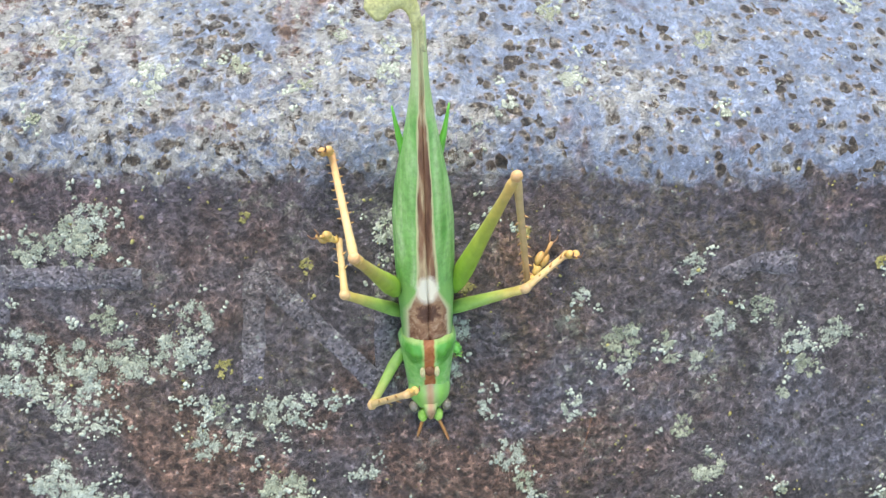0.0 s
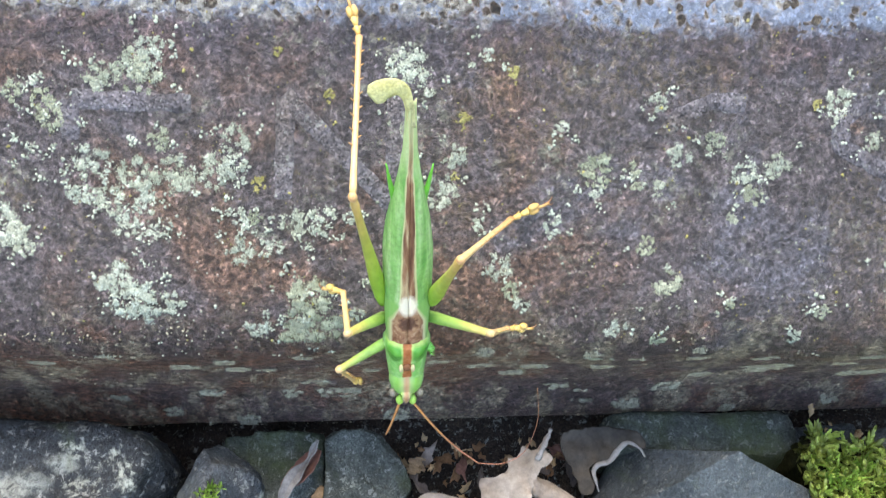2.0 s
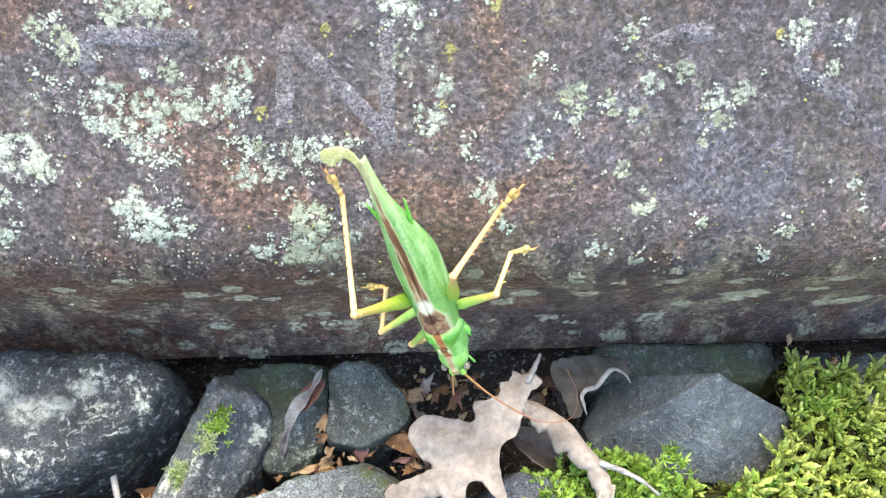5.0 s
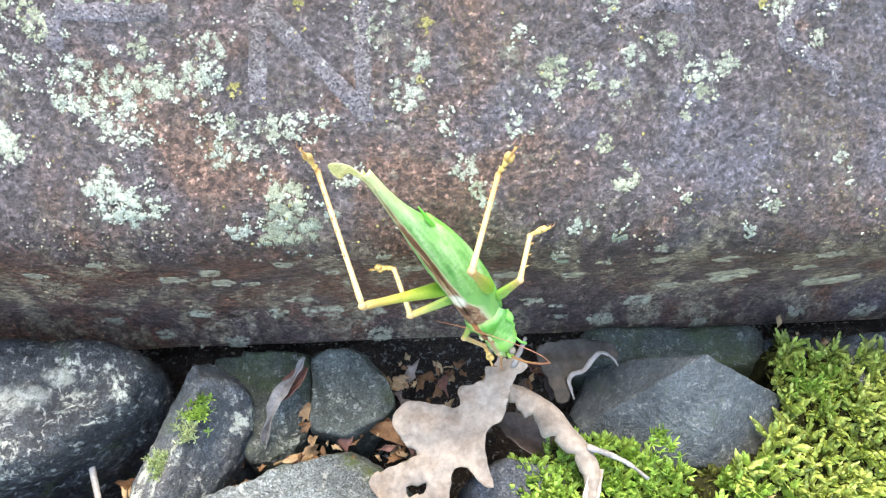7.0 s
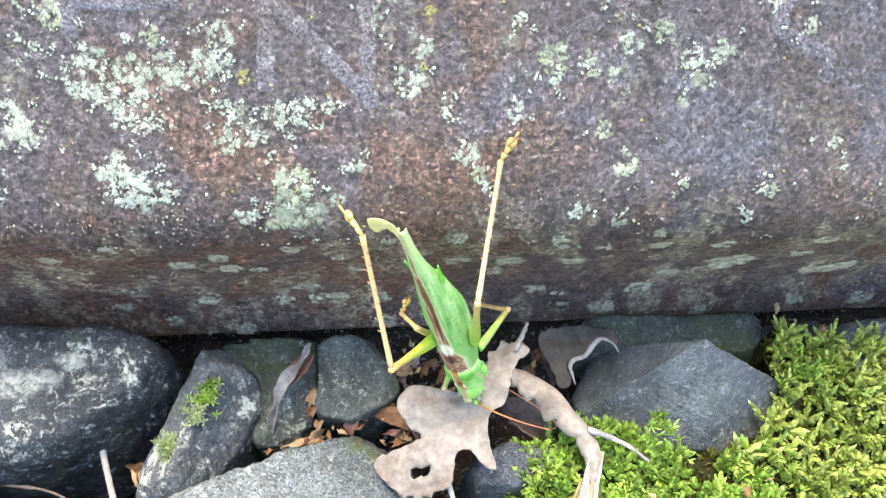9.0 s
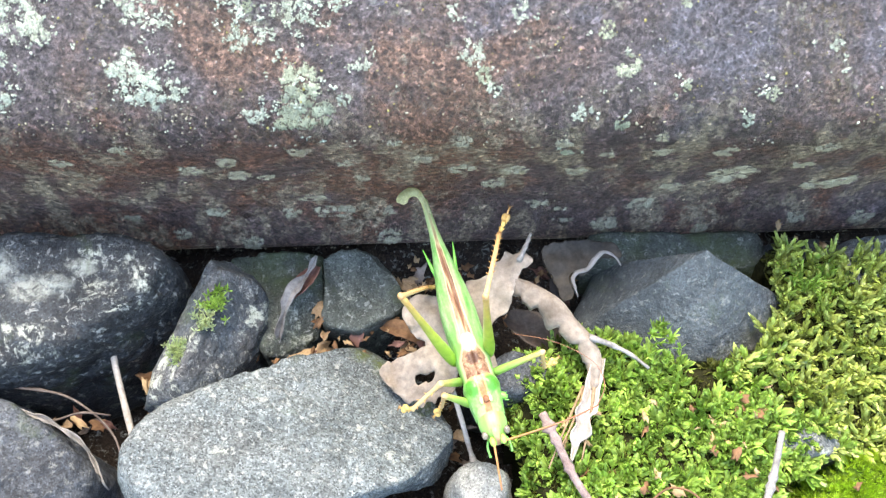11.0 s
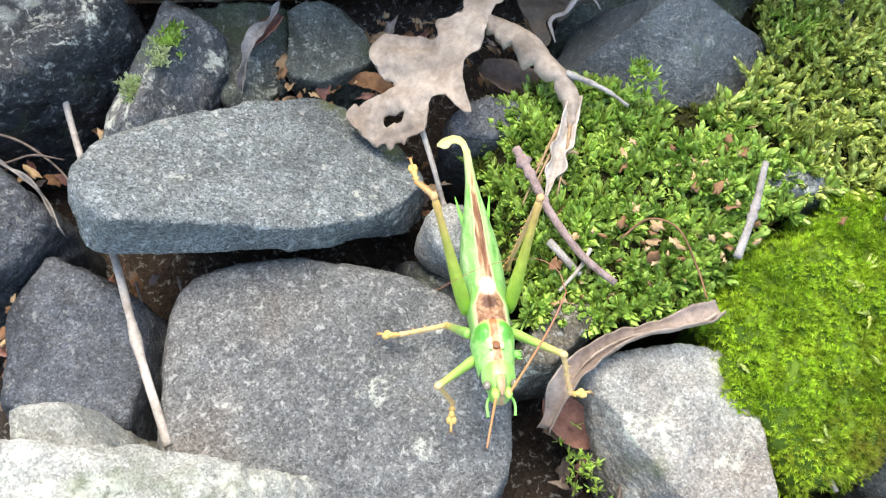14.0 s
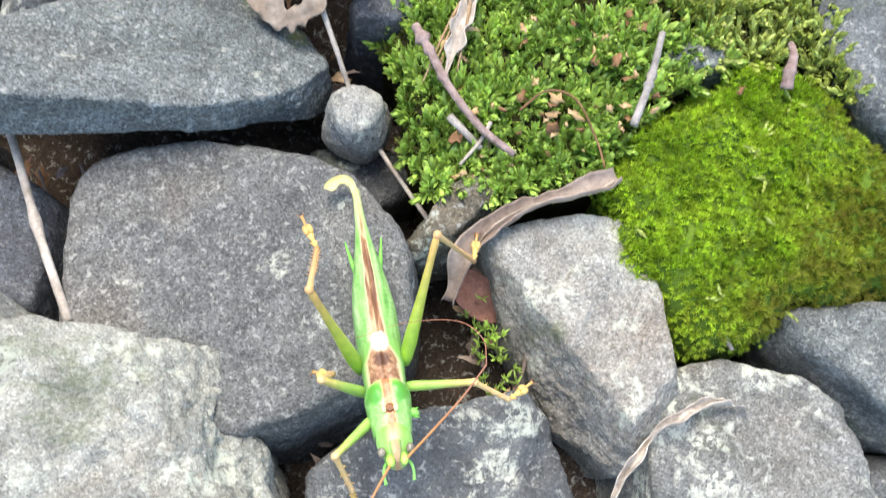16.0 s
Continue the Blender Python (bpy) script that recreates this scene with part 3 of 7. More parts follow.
def rock(label, outline, low, high, seed, sharp, rough, material, sub, facets=10, slope=(0, 0), cuts=()):
    """A stone from its plan outline (counter-clockwise, mm) between two heights; each cut is a plane through three points on its skin."""
    n = len(outline)
    cx, cy, cz = sum(p[0] for p in outline) / n, sum(p[1] for p in outline) / n, (low + high) / 2
    plan = []
    for (xa, ya), (xb, yb) in zip(outline, outline[1:] + outline[:1]):
        nx, ny = yb - ya, xa - xb
        size = math.hypot(nx, ny)
        plan.append((math.degrees(math.atan2(ny, nx)), max(2.0, ((xa - cx) * nx + (ya - cy) * ny) / size)))
    planes = []
    for a, b, c in cuts:
        a, b, c = (Vector(p) - Vector((cx, cy, cz)) for p in (a, b, c))
        nor = (b - a).cross(c - a).normalized()
        if nor.dot(a) < 0:
            nor = -nor
        planes.append((nor, max(1.5, nor.dot(a))))
    return stone(label, (cx, cy, cz), (high - low) / 2, plan, slope, seed, sharp, rough, material, sub, facets, (0, 0), None, planes)


rock("dark blue-grey rounded ballast stone with a pale lichen blotch", [(-90, 2), (-62, -1), (-46, 4), (-38, 9), (-32, 15), (-29, 21), (-35, 28), (-46, 30), (-62, 30.5), (-90, 29)], -24, 14.5, 3, 12, 1, DARKL, 6, 14, (0, 0.12))
rock("dark stone ridge with moss along its edge", [(-39, -3), (-27, -4), (-21, 5), (-17, 13), (-17, 18), (-19, 22), (-26, 26), (-29, 20), (-33, 14), (-37, 5)], -26, 14, 5, 80, 0.7, RIDGEB, 6, 4, (0, 0.0), (((-25, 20, 11.5), (-30, 4, 9.5), (-17, 12, 1)), ((-25, 20, 11.5), (-30, 4, 9.5), (-36, 10, 4.5)), ((-25, 20, 11.5), (-18, 21, 4), (-26, 27, 3))))
rock("small dark greenish stone beside the sleeper", [(-17, 8), (-8, 9), (-6.5, 14), (-6.5, 28), (-14, 29), (-26, 28.5), (-23, 17)], -26, -0.5, 7, 90, 0.8, MOSSY, 6, 8, (0, 0.1), (((-8, 28, 0.5), (-13, 8, -4.5), (-5, 12, -7)),))
rock("small dark greenish stone wedged beside the sleeper", [(-5, 14), (3, 13), (7, 15), (11, 20), (6.5, 28.5), (-5, 29)], -26, -1, 8, 90, 0.8, MOSSY, 6, 8, (-0.05, 0.12))
rock("blue-grey ballast stone with a sharp ridge", [(50, 6), (70, 3), (88, 2), (91, 12), (88, 23), (76, 27), (54, 27), (48, 16)], -30, 26, 11, 300, 0.3, RIDGED, 7, 0, (0, 0), (((70, 20, 17), (72, 5, 5), (50, 14, 2)), ((70, 20, 17), (72, 5, 5), (87, 15, 5)), ((70, 20, 17), (87, 16, 5), (84, 22, -6)), ((70, 20, 17), (51, 13, 1), (57, 26, 1)), ((70, 20, 17), (82, 23, -6), (57, 25, 1))))
rock("dark greenish stone tucked under the edge of the sleeper", [(50, 25), (60, 23), (88, 22), (92, 26), (90, 33), (52, 32.5)], -28, 1.5, 14, 60, 0.8, MOSSY, 5, 10, (0, 0.1))
stone("small dark stone against the sleeper", (96, 25, -12), 17, ((-85, 6), (0, 8), (90, 6), (-163, 6)), (0, 0), 12, 20.8, 0.8, DARK, 4, 14)
rock("dark mossy stone against the sleeper", [(103, 12), (120, 8), (135, 10), (135, 30), (108, 30), (100, 22)], -28, 7, 13, 24, 0.8, RIDGE, 5, 14, (0, 0.1))
stone("long pale grey granite slab of ballast", (-9.75, -10.75, -1.6), 10, ((-142, 32), (-85, 18.5), (-80, 17.5), (-69, 16), (-84, 15.5), (-63, 19), (-41, 24), (-8, 28.5), (28, 28), (39, 25.5), (52, 23.5), (117, 14), (107, 15.5), (123, 15.5), (157, 27), (-164, 32)), (-0.33, -0.35), 17, 70, 0.8, SLAB, 7, 26, (-0.3, -0.3), (-0.09, -0.743, -0.669, 7.1))
stone("dark angular ballast stone", (-63.5, -22, -9), 17, ((-90, 20), (-32, 12), (-61, 9), (0, 20), (56, 16), (51, 17), (90, 20), (-180, 20)), (-0.35, 0), 19, 36.4, 0.9, DARKP, 6)
rock("dark rounded ballast stone", [(-53, -52), (-31, -56), (-27, -40), (-29, -29), (-37, -26), (-43, -21), (-49, -21), (-54, -28)], -28, -3, 23, 26, 0.8, DARKP, 6, 12)
stone("large rounded brown-grey granite ballast stone", (3.5, -50.25, -13.5), 16, ((-156, 31), (-100, 28), (-74, 29), (-45, 31), (-9, 31), (18, 29), (39, 27), (63, 25), (77, 25), (103, 29), (129, 34), (158, 35), (-178, 31)), (0, -0.08), 29, 30, 0.6, MIDG, 7, 14)
stone("small round grey stone", (25, -20.5, -4), 7.5, ((-117, 7), (-63, 7), (-27, 7), (29, 7), (63, 6.5), (117, 6.5), (151, 7), (-153, 7)), (0, 0), 31, 6, 0.8, LIGHT, 5, 14)
stone("small dark stone in the gap", (25, -28, -20), 8, ((-124, 7), (-70, 7), (11, 9), (84, 7), (-180, 10)), (0, 0), 37, 18.2, 0.6, DARK, 4, 14)
rock("pale grey angular ballast stone with a flat top", [(49, -62), (57, -79), (65, -87), (72, -87), (79, -80), (79, -70), (77, -60), (74.5, -50), (69, -43.5), (58, -44.5), (45, -47)], -32, 1.5, 41, 110, 0.8, LIGHT, 7, 8, (0.0, -0.06), (((46, -49, 1.5), (65.5, -81, 1.5), (58, -80, -13)), ((73.5, -51, 1), (75.5, -73, 0.5), (79, -74, -10)), ((66, -81.5, 1.5), (75.5, -73.5, 1), (73, -87, -12))))
rock("large pale lichen-covered ballast stone", [(-52, -108), (11, -108), (8, -86), (4.5, -72), (2.5, -66.5), (-4, -64), (-21, -60.5), (-52, -59)], -30, 13.5, 43, 110, 1.5, PALE, 7, 8, (-0.03, 0.0), (((-7, -71, 13), (-2, -88, 13), (7, -86, 2)), ((3, -67, 9), (-4, -64, 9), (-6, -71, 13))))
rock("small pale lichen-covered ballast stone", [(-46, -63), (-30, -63), (-27, -59), (-32, -53.5), (-46, -52)], -26, 9, 44, 40, 0.9, PALE, 5, 10)
rock("blue-grey ballast stone with a blunt ridge", [(12, -104), (56, -106), (56, -88), (54, -79), (49.5, -73.5), (38, -75), (24, -77), (14, -86)], -30, -1, 47, 70, 0.9, MIDB, 6, 10, (0.04, 0.04), (((49, -75, -1), (46, -104, 1), (57, -84, -7)),))
rock("grey ballast stone with pale blotches", [(68, -108), (108, -108), (107, -88), (105, -80), (99, -74.5), (88, -70), (76, -71), (68, -84)], -30, -2, 53, 60, 0.9, BLOTCH, 6, 10, (-0.03, -0.06))
rock("flat grey ballast stone beside the moss", [(96, -67), (101, -73), (108, -80), (116, -87), (140, -92), (140, -66), (116, -62), (100, -62)], -30, -1.5, 59, 50, 0.8, GREY, 5, 10, (-0.05, -0.05))
stone("dark stone in the gap", (125, -98, -23), 9, ((-90, 10), (0, 13), (90, 10), (-180, 16)), (0, 0), 61, 20.8, 0.8, DARK, 4, 14)
rock("small dark stone under dry leaves", [(25, -3), (34, -4.5), (44, -3), (48, 2), (42, 5), (32, 7), (23, 2)], -26, 3.5, 67, 45, 0.7, DARKP, 5, 10, (0.05, 0.05))
rock("small lichen-flecked stone at the edge of moss", [(34, -49), (40, -48), (47, -42), (49.5, -36), (44, -34), (36, -41), (32, -46)], -20, 3.5, 71, 45, 1.1, LICHEN_STONE, 5, 10)
stone("grey stone at the edge of moss", (127.5, -15, -9), 16, ((176, 14), (-157, 15), (-100, 18), (-3, 13), (95, 20), (163, 16)), (0.1, 0), 73, 41.6, 0.8, RIDGE, 5)
stone("small grey stone showing through the moss", (89, -15.5, -9.5), 15, ((-84, 4), (7, 6), (96, 4), (-173, 6)), (0, 0), 74, 20.8, 0.6, RIDGE, 4, 14)


# ---------------------------------------------------------------- lichen on the sleeper
ARC = [0.0]
for (ya, za), (yb, zb) in zip(PROFILE[1:], PROFILE[2:]):
    ARC.append(ARC[-1] + math.hypot(yb - ya, zb - za))
EDGE = ARC[6]


def on_sleeper(x, u):
    """Place and outward normal on the sleeper, u millimetres down from its top edge (mm)."""
    s = min(max(u + EDGE, 0), ARC[-1] - 0.01)
    i = max(k for k in range(len(ARC)) if ARC[k] <= s)
    i = min(i, len(ARC) - 2)
    f = (s - ARC[i]) / (ARC[i + 1] - ARC[i])
    (ya, za), (yb, zb) = PROFILE[i + 1], PROFILE[i + 2]
    n = Vector((0, zb - za, ya - yb)).normalized()
    p = Vector((x, ya + (yb - ya) * f, za + (zb - za) * f))
    k = noise.noise(p * 0.07) * 0.7 + noise.noise(p * 0.25) * 0.3
    p.y += 0.018 * max(-110, min(160, x)) * max(0, min(1, (48 - p.z) / 48)) - 0.6 * k
    p.z += 0.6 * k
    return p, n


def crumb(bm, p, n, r, rnd, seg=7, h=0.35):
    """One small irregular crust scale."""
    a = n.orthogonal().normalized()
    b = n.cross(a)
    w = rnd.uniform(0, 6.28)
    rim, mid = [], []
    for k in range(seg):
        t = w + 6.2832 * k / seg
        q = r * rnd.uniform(0.5, 1.35)
        d = a * math.cos(t) + b * math.sin(t)
        rim.append(bm.verts.new((p + d * q - n * 0.1) * MM))
        mid.append(bm.verts.new((p + d * q * 0.75 + n * r * h * rnd.uniform(0.6, 1.2)) * MM))
    top = bm.verts.new((p + n * r * h * 1.1) * MM)
    for k in range(seg):
        j = (k + 1) % seg
        bm.faces.new((rim[k], rim[j], mid[j], mid[k]))
        bm.faces.new((mid[k], mid[j], top))


CRUSTS = []


def lichen(spots, material, label, seed, squash=1.0):
    CRUSTS.extend((x, u, r) for x, u, r in spots if material is LICHEN)
    for i, (x, u, r) in enumerate(spots):
        rnd = random.Random(seed * 1000 + i)
        bm = bmesh.new()
        lobes = []
        r *= 0.92
        for _ in range(int(13 + 5 * r)):
            a, d = rnd.uniform(0, 6.2832), math.sqrt(rnd.random()) * r
            lobes.append((d * math.cos(a), d * math.sin(a) * squash, rnd.uniform(0.09, 0.25) * r))
        for lx, lu, lr in lobes:
            p, n = on_sleeper(x + lx, u + lu)
            crumb(bm, p + n * 0.03, n, lr * 0.95, rnd, 17, 0.05)
        for _ in range(int(60 + 95 * r * r)):
            lx, lu, lr = rnd.choice(lobes)
            d, t = lr * 1.7 * rnd.random() ** 0.7, rnd.uniform(0, 6.2832)
            p, n = on_sleeper(x + lx + d * math.cos(t), u + lu + d * math.sin(t))
            crumb(bm, p + n * 0.04, n, rnd.uniform(0.05, 0.17), rnd, 6, 0.22)
        tagged(mesh_ob("lichen_crust", bm, material), label, "lichen", "lichen crusts on the sleeper")


PALE_LABEL = "pale grey-green crumbly lichen crust on the rusted sleeper"
lichen([(-34, 10.0, 2.3), (-29, 9.4, 3.4), (-27, 6.6, 2.2), (-46, 12.2, 1.7), (-42, 13.4, 1.7), (-41, 15.8, 2.0), (-44, 20.1, 0.9), (-27, 18.5, 1.8), (-36, 22.1, 2.7), (-30, 23.7, 2.7), (-25, 24.0, 2.9), (-38, 26.0, 2.3), (-34, 27.6, 2.3), (-29, 27.6, 2.0), (-19, 23.1, 2.7), (-16, 22.2, 2.0), (-50, 31.3, 4.0), (-47, 33.0, 2.4), (-32, 31.1, 2.0), (-28, 31.9, 1.3), (-16, 29.6, 1.6), (-14, 29.8, 1.3), (-16, 18.3, 2.2), (-34, 39.2, 2.8), (-31, 42.9, 3.5), (-26, 42.8, 1.9), (-16, 34.5, 2.3), (-11, 34.0, 1.3), (-14, 47.0, 1.9), (-54, 38.4, 2.1), (-55, 44.6, 2.5)], LICHEN, PALE_LABEL, 1)
lichen([(-8, 30.4, 2.2), (-4, 30.3, 2.2), (0, 29.8, 1.1), (-5, 45.9, 4.2), (-6, 41.7, 3.2), (8, 8.2, 3.1), (11, 11.3, 0.9), (19, 5.9, 1.1), (30, 16.0, 1.2), (15, 20.4, 1.9), (13, 25.7, 2.7), (7, 15.8, 1.8), (4, 38.9, 1.4), (1, 44.8, 1.3), (22, 36.9, 2.2), (24, 40.6, 1.5), (25, 42.5, 1.1), (30, 30.4, 1.6), (19, 30.5, 1.3), (-9, 48.1, 2.3)], LICHEN, PALE_LABEL, 2)
lichen([(36, 22.2, 2.9), (36, 25.3, 1.1), (41, 22.1, 1.4), (48, 19.8, 2.0), (53, 17.5, 1.7), (44, 12.0, 1.5), (45, 24.8, 1.3), (42, 24.4, 0.9), (58, 22.3, 1.9), (63, 21.3, 2.1), (60, 25.5, 1.9), (44, 33.4, 1.5), (71, 11.9, 2.4), (77, 17.1, 1.4), (78, 10.9, 1.6), (48, 39.0, 2.3), (57, 29.1, 1.0), (41, 47.3, 1.7), (48, 49.6, 1.4), (58, 42.8, 0.8), (73, 43.8, 1.4), (70, 48.9, 1.4), (83, 35.9, 1.2), (40, 59.2, 1.4)], LICHEN, PALE_LABEL, 3)
lichen([(-10, 6.2, 0.8), (23, 8.7, 1.2), (16, 15.2, 1.3), (15, 23.4, 0.7), (46, 15.4, 0.6), (-3, 12.2, 1.0), (-13, 24.7, 1.2), (68, 12.0, 0.9)], YLICHEN, "small yellow lichen crust on the rusted sleeper", 4)
lichen([(76, 73.5, 5.0), (97, 81.4, 4.2), (101, 78.8, 3.3), (-3, 87.3, 4.1), (-7, 82.3, 2.7), (-27, 86.3, 2.6), (-35, 92.7, 1.8), (-44, 88.9, 2.4), (-12, 87.3, 2.1), (39, 84.8, 3.1), (45, 90.3, 2.7), (54, 93.2, 3.0), (61, 86.7, 2.9), (97, 92.0, 2.6), (112, 93.6, 3.0), (-21, 96.2, 2.4), (8, 87.4, 1.8), (8, 95.5, 2.6), (76, 96.1, 2.1)], DLICHEN, "dull grey lichen crust low on the sleeper's side", 5)
lichen([(-28, 66.5, 2.4), (-21, 62.6, 2.3), (-20, 69.1, 2.4), (-15, 70.5, 1.7), (9, 54.1, 1.2), (21, 54.0, 1.8), (32, 69.2, 2.8), (29, 76.0, 2.5), (22, 67.8, 2.5), (39, 54.8, 1.8), (56, 53.2, 1.4), (58, 59.8, 2.1), (48, 61.1, 1.7), (3, 71.9, 1.6), (-38, 56, 1.8), (-8, 58, 2.0), (14, 62, 2.2), (70, 60, 2.4), (88, 58, 2.2), (88, 68, 2.4), (-50, 62, 2.0), (0, 64, 1.8), (44, 70, 2.2), (66, 80, 2.4)], DLICHEN, "dull grey lichen crust low on the sleeper's side", 6)
lichen([(29, -11.4, 2.1), (46, -17.9, 1.5), (7, -11.9, 1.7), (-11, -12.9, 1.5), (-21, -10.6, 2.4), (7, -16.2, 1.4), (27, -22.2, 1.5), (67, -24.2, 1.5), (21, -7.9, 1.0), (-31, -15.9, 1.2), (1, -17.9, 1.0), (47, -6.6, 0.7), (-33, -5.1, 0.8), (-3, -10.1, 1.0)], LICHEN, "pale lichen crust on the sleeper's flat top", 7)


def raised_mark(strokes):
    """One worn cast mark: plain raised strokes (x, u in mm) proud of the slope."""
    bm = bmesh.new()
    for stroke in strokes:
        line = []
        for (xa, ua), (xb, ub) in zip(stroke, stroke[1:]):
            k = max(2, int(math.hypot(xb - xa, ub - ua) / 0.5))
            line += [(xa + (xb - xa) * i / k, ua + (ub - ua) * i / k) for i in range(k)]
        line.append(stroke[-1])
        rows = []
        for i, (x, u) in enumerate(line):
            dx, du = (line[min(i + 1, len(line) - 1)][k] - line[max(i - 1, 0)][k] for k in (0, 1))
            size = math.hypot(dx, du)
            sx, su = -du / size, dx / size
            end = min(1, min(i, len(line) - 1 - i) / 3 + 0.1)
            row = []
            for w, h in ((-1.9, -0.3), (-1.2, 0.05), (-0.4, 0.12), (0.4, 0.12), (1.2, 0.05), (1.9, -0.3)):
                w *= 1 + 0.25 * noise.noise(Vector((x, u, 3)) * 0.5)
                p, n = on_sleeper(x + sx * w, u + su * w)
                h = h * end * (0.8 + 0.6 * noise.noise(Vector((x, u, w)) * 0.4)) if h > 0 else h
                row.append(bm.verts.new((p + n * h) * MM))
            rows.append(row)
        for a, b in zip(rows, rows[1:]):
            for j in range(5):
                bm.faces.new((a[j], a[j + 1], b[j + 1], b[j]))
    part("raised_mark", bm, WORN, SLEEPER, "worn raised mark cast into the steel")


raised_mark([[(-38, 13.3), (-22, 13.6)], [(-38.4, 13.3), (-38.6, 19)]])
raised_mark([[(-9.2, 12), (-4, 17.4), (3, 24.6), (6, 28)], [(-9, 12.4), (-9.6, 27)], [(6.3, 10.4), (6.4, 29.6)]])
raised_mark([[(45, 17), (47.5, 13.9), (51.8, 11.7), (57, 12)]])
raised_mark([[(80, 11.2), (75, 11.6), (71.6, 14), (72, 18), (76.3, 20), (80.5, 22), (80, 26)]])


def lichen_specks():
    rnd = random.Random(77)
    for material, count, low, high, name in ((LICHEN, 1300, -45, 52, "pale"), (DLICHEN, 2600, 44, 102, "dull grey"), (YLICHEN, 650, 0, 50, "yellow")):
        bm = bmesh.new()
        made = 0
        while made < count:
            x, u = rnd.uniform(-75, 125), rnd.uniform(low, high)
            k = noise.noise(Vector((x, u, low)) * 0.09) + noise.noise(Vector((x, u, low + 9)) * 0.25) * 0.6
            if x > 20 and u < 0:
                k += 0.1
            if rnd.random() * 0.8 - 0.25 > k:
                continue
            p, n = on_sleeper(x, u)
            crumb(bm, p, n, rnd.uniform(0.06, 0.2) if rnd.random() < 0.9 else rnd.uniform(0.2, 0.36), rnd, 7, 0.3)
            made += 1
        tagged(mesh_ob("lichen_specks", bm, material), "scattered tiny %s lichen specks on rusted steel" % name, "lichen", kind="stuff")


lichen_specks()


def lichen_fragments():
    """Small broken crusts strewn round the larger ones."""
    rnd = random.Random(91)
    bm = bmesh.new()
    for x, u, r in CRUSTS:
        for _ in range(rnd.randint(3, 7) if x < 0 else rnd.randint(1, 4)):
            a, d = rnd.uniform(0, 6.2832), r + abs(rnd.gauss(0.6, 1.6))
            fx, fu = x + d * math.cos(a), u + d * math.sin(a)
            for _ in range(rnd.randint(3, 9)):
                s, n = on_sleeper(fx + rnd.gauss(0, 0.35), fu + rnd.gauss(0, 0.35))
                crumb(bm, s + n * 0.05, n, rnd.uniform(0.1, 0.34), rnd, 7, 0.18)
    tagged(mesh_ob("lichen_fragments", bm, LICHEN), "small broken pale lichen fragments on rusted steel", "lichen", kind="stuff")


lichen_fragments()


def table(x, rows):
    """Linear look-up."""
    for (a, va), (b, vb) in zip(rows, rows[1:]):
        if x <= b:
            return va + (vb - va) * (x - a) / (b - a)
    return rows[-1][1]


def eased(x, rows):
    """Look-up with rounded corners."""
    for (a, va), (b, vb) in zip(rows, rows[1:]):
        if x <= b:
            return va + (vb - va) * (0.5 - 0.5 * math.cos(math.pi * (x - a) / (b - a)))
    return rows[-1][1]


# ---------------------------------------------------------------- leaves, twigs and stalks
def curve(pts, n):
    """n + 1 points on a smooth line through pts (mm)."""
    p = [Vector(q) for q in pts]
    p = [2 * p[0] - p[1]] + p + [2 * p[-1] - p[-2]]
    out = []
    for i in range(n + 1):
        s = i / n * (len(p) - 3)
        k = min(int(s), len(p) - 4)
        t = s - k
        a, b, c, d = p[k:k + 4]
        out.append(0.5 * ((2 * b) + (c - a) * t + (2 * a - 5 * b + 4 * c - d) * t * t + (3 * b - a - 3 * c + d) * t ** 3))
    return out


def sheet(name, label, pts, width, material, roll=0.6, lobes=0, depth=0.4, up=(0, 0, 1), seed=1, n=44, across=12, crumple=0.6, category="leaf", thick=0.22, sides=None):
    """A dry leaf: a sheet along pts, its half width shaped by lobes, rolled about its midrib and crumpled."""
    rnd = random.Random(seed)
    line = curve(pts, n)
    bm = bmesh.new()
    rows = []
    phase = rnd.uniform(0, 1)
    for i, c in enumerate(line):
        v = i / n
        d = (line[min(i + 1, n)] - line[max(i - 1, 0)]).normalized()
        side = d.cross(Vector(up)).normalized()
        nor = side.cross(d)
        row = []
        for j in range(across + 1):
            u = 2 * j / across - 1
            env = math.sin(math.pi * min(1, v * 0.93 + 0.06)) ** 0.6
            ph = phase + (0.12 if u > 0 else 0)
            w = width * env * (1 - depth * (0.5 + 0.5 * math.cos(6.2832 * (lobes * v + ph))) if lobes else 1)
            if sides:
                w = eased(v, sides[0] if u > 0 else sides[1])
            w *= 1 + 0.1 * noise.noise(Vector((v * 9, seed, 3 if u > 0 else 7)))
            a = u * roll
            q = c + side * (w * (math.sin(a) / roll if roll else u)) + nor * (w * (1 - math.cos(a)) / max(roll, 0.01))
            q += nor * crumple * (noise.noise(q * 0.16 + Vector((seed, 0, 0))) * 1.6 + noise.noise(q * 0.5) * 0.5)
            q += nor * (0.25 * abs(math.sin(v * 24)) * abs(u) - 0.35 * math.exp(-(u * 6) ** 2)) * 0.7
            row.append(bm.verts.new(q * MM))
        rows.append(row)
    for a, b in zip(rows, rows[1:]):
        for j in range(across):
            bm.faces.new((a[j], a[j + 1], b[j + 1], b[j]))
    ob = mesh_ob(name, bm, material)
    sol = ob.modifiers.new("thickness", "SOLIDIFY")
    sol.thickness, sol.offset = thick * MM, 0
    return tagged(ob, label, category)


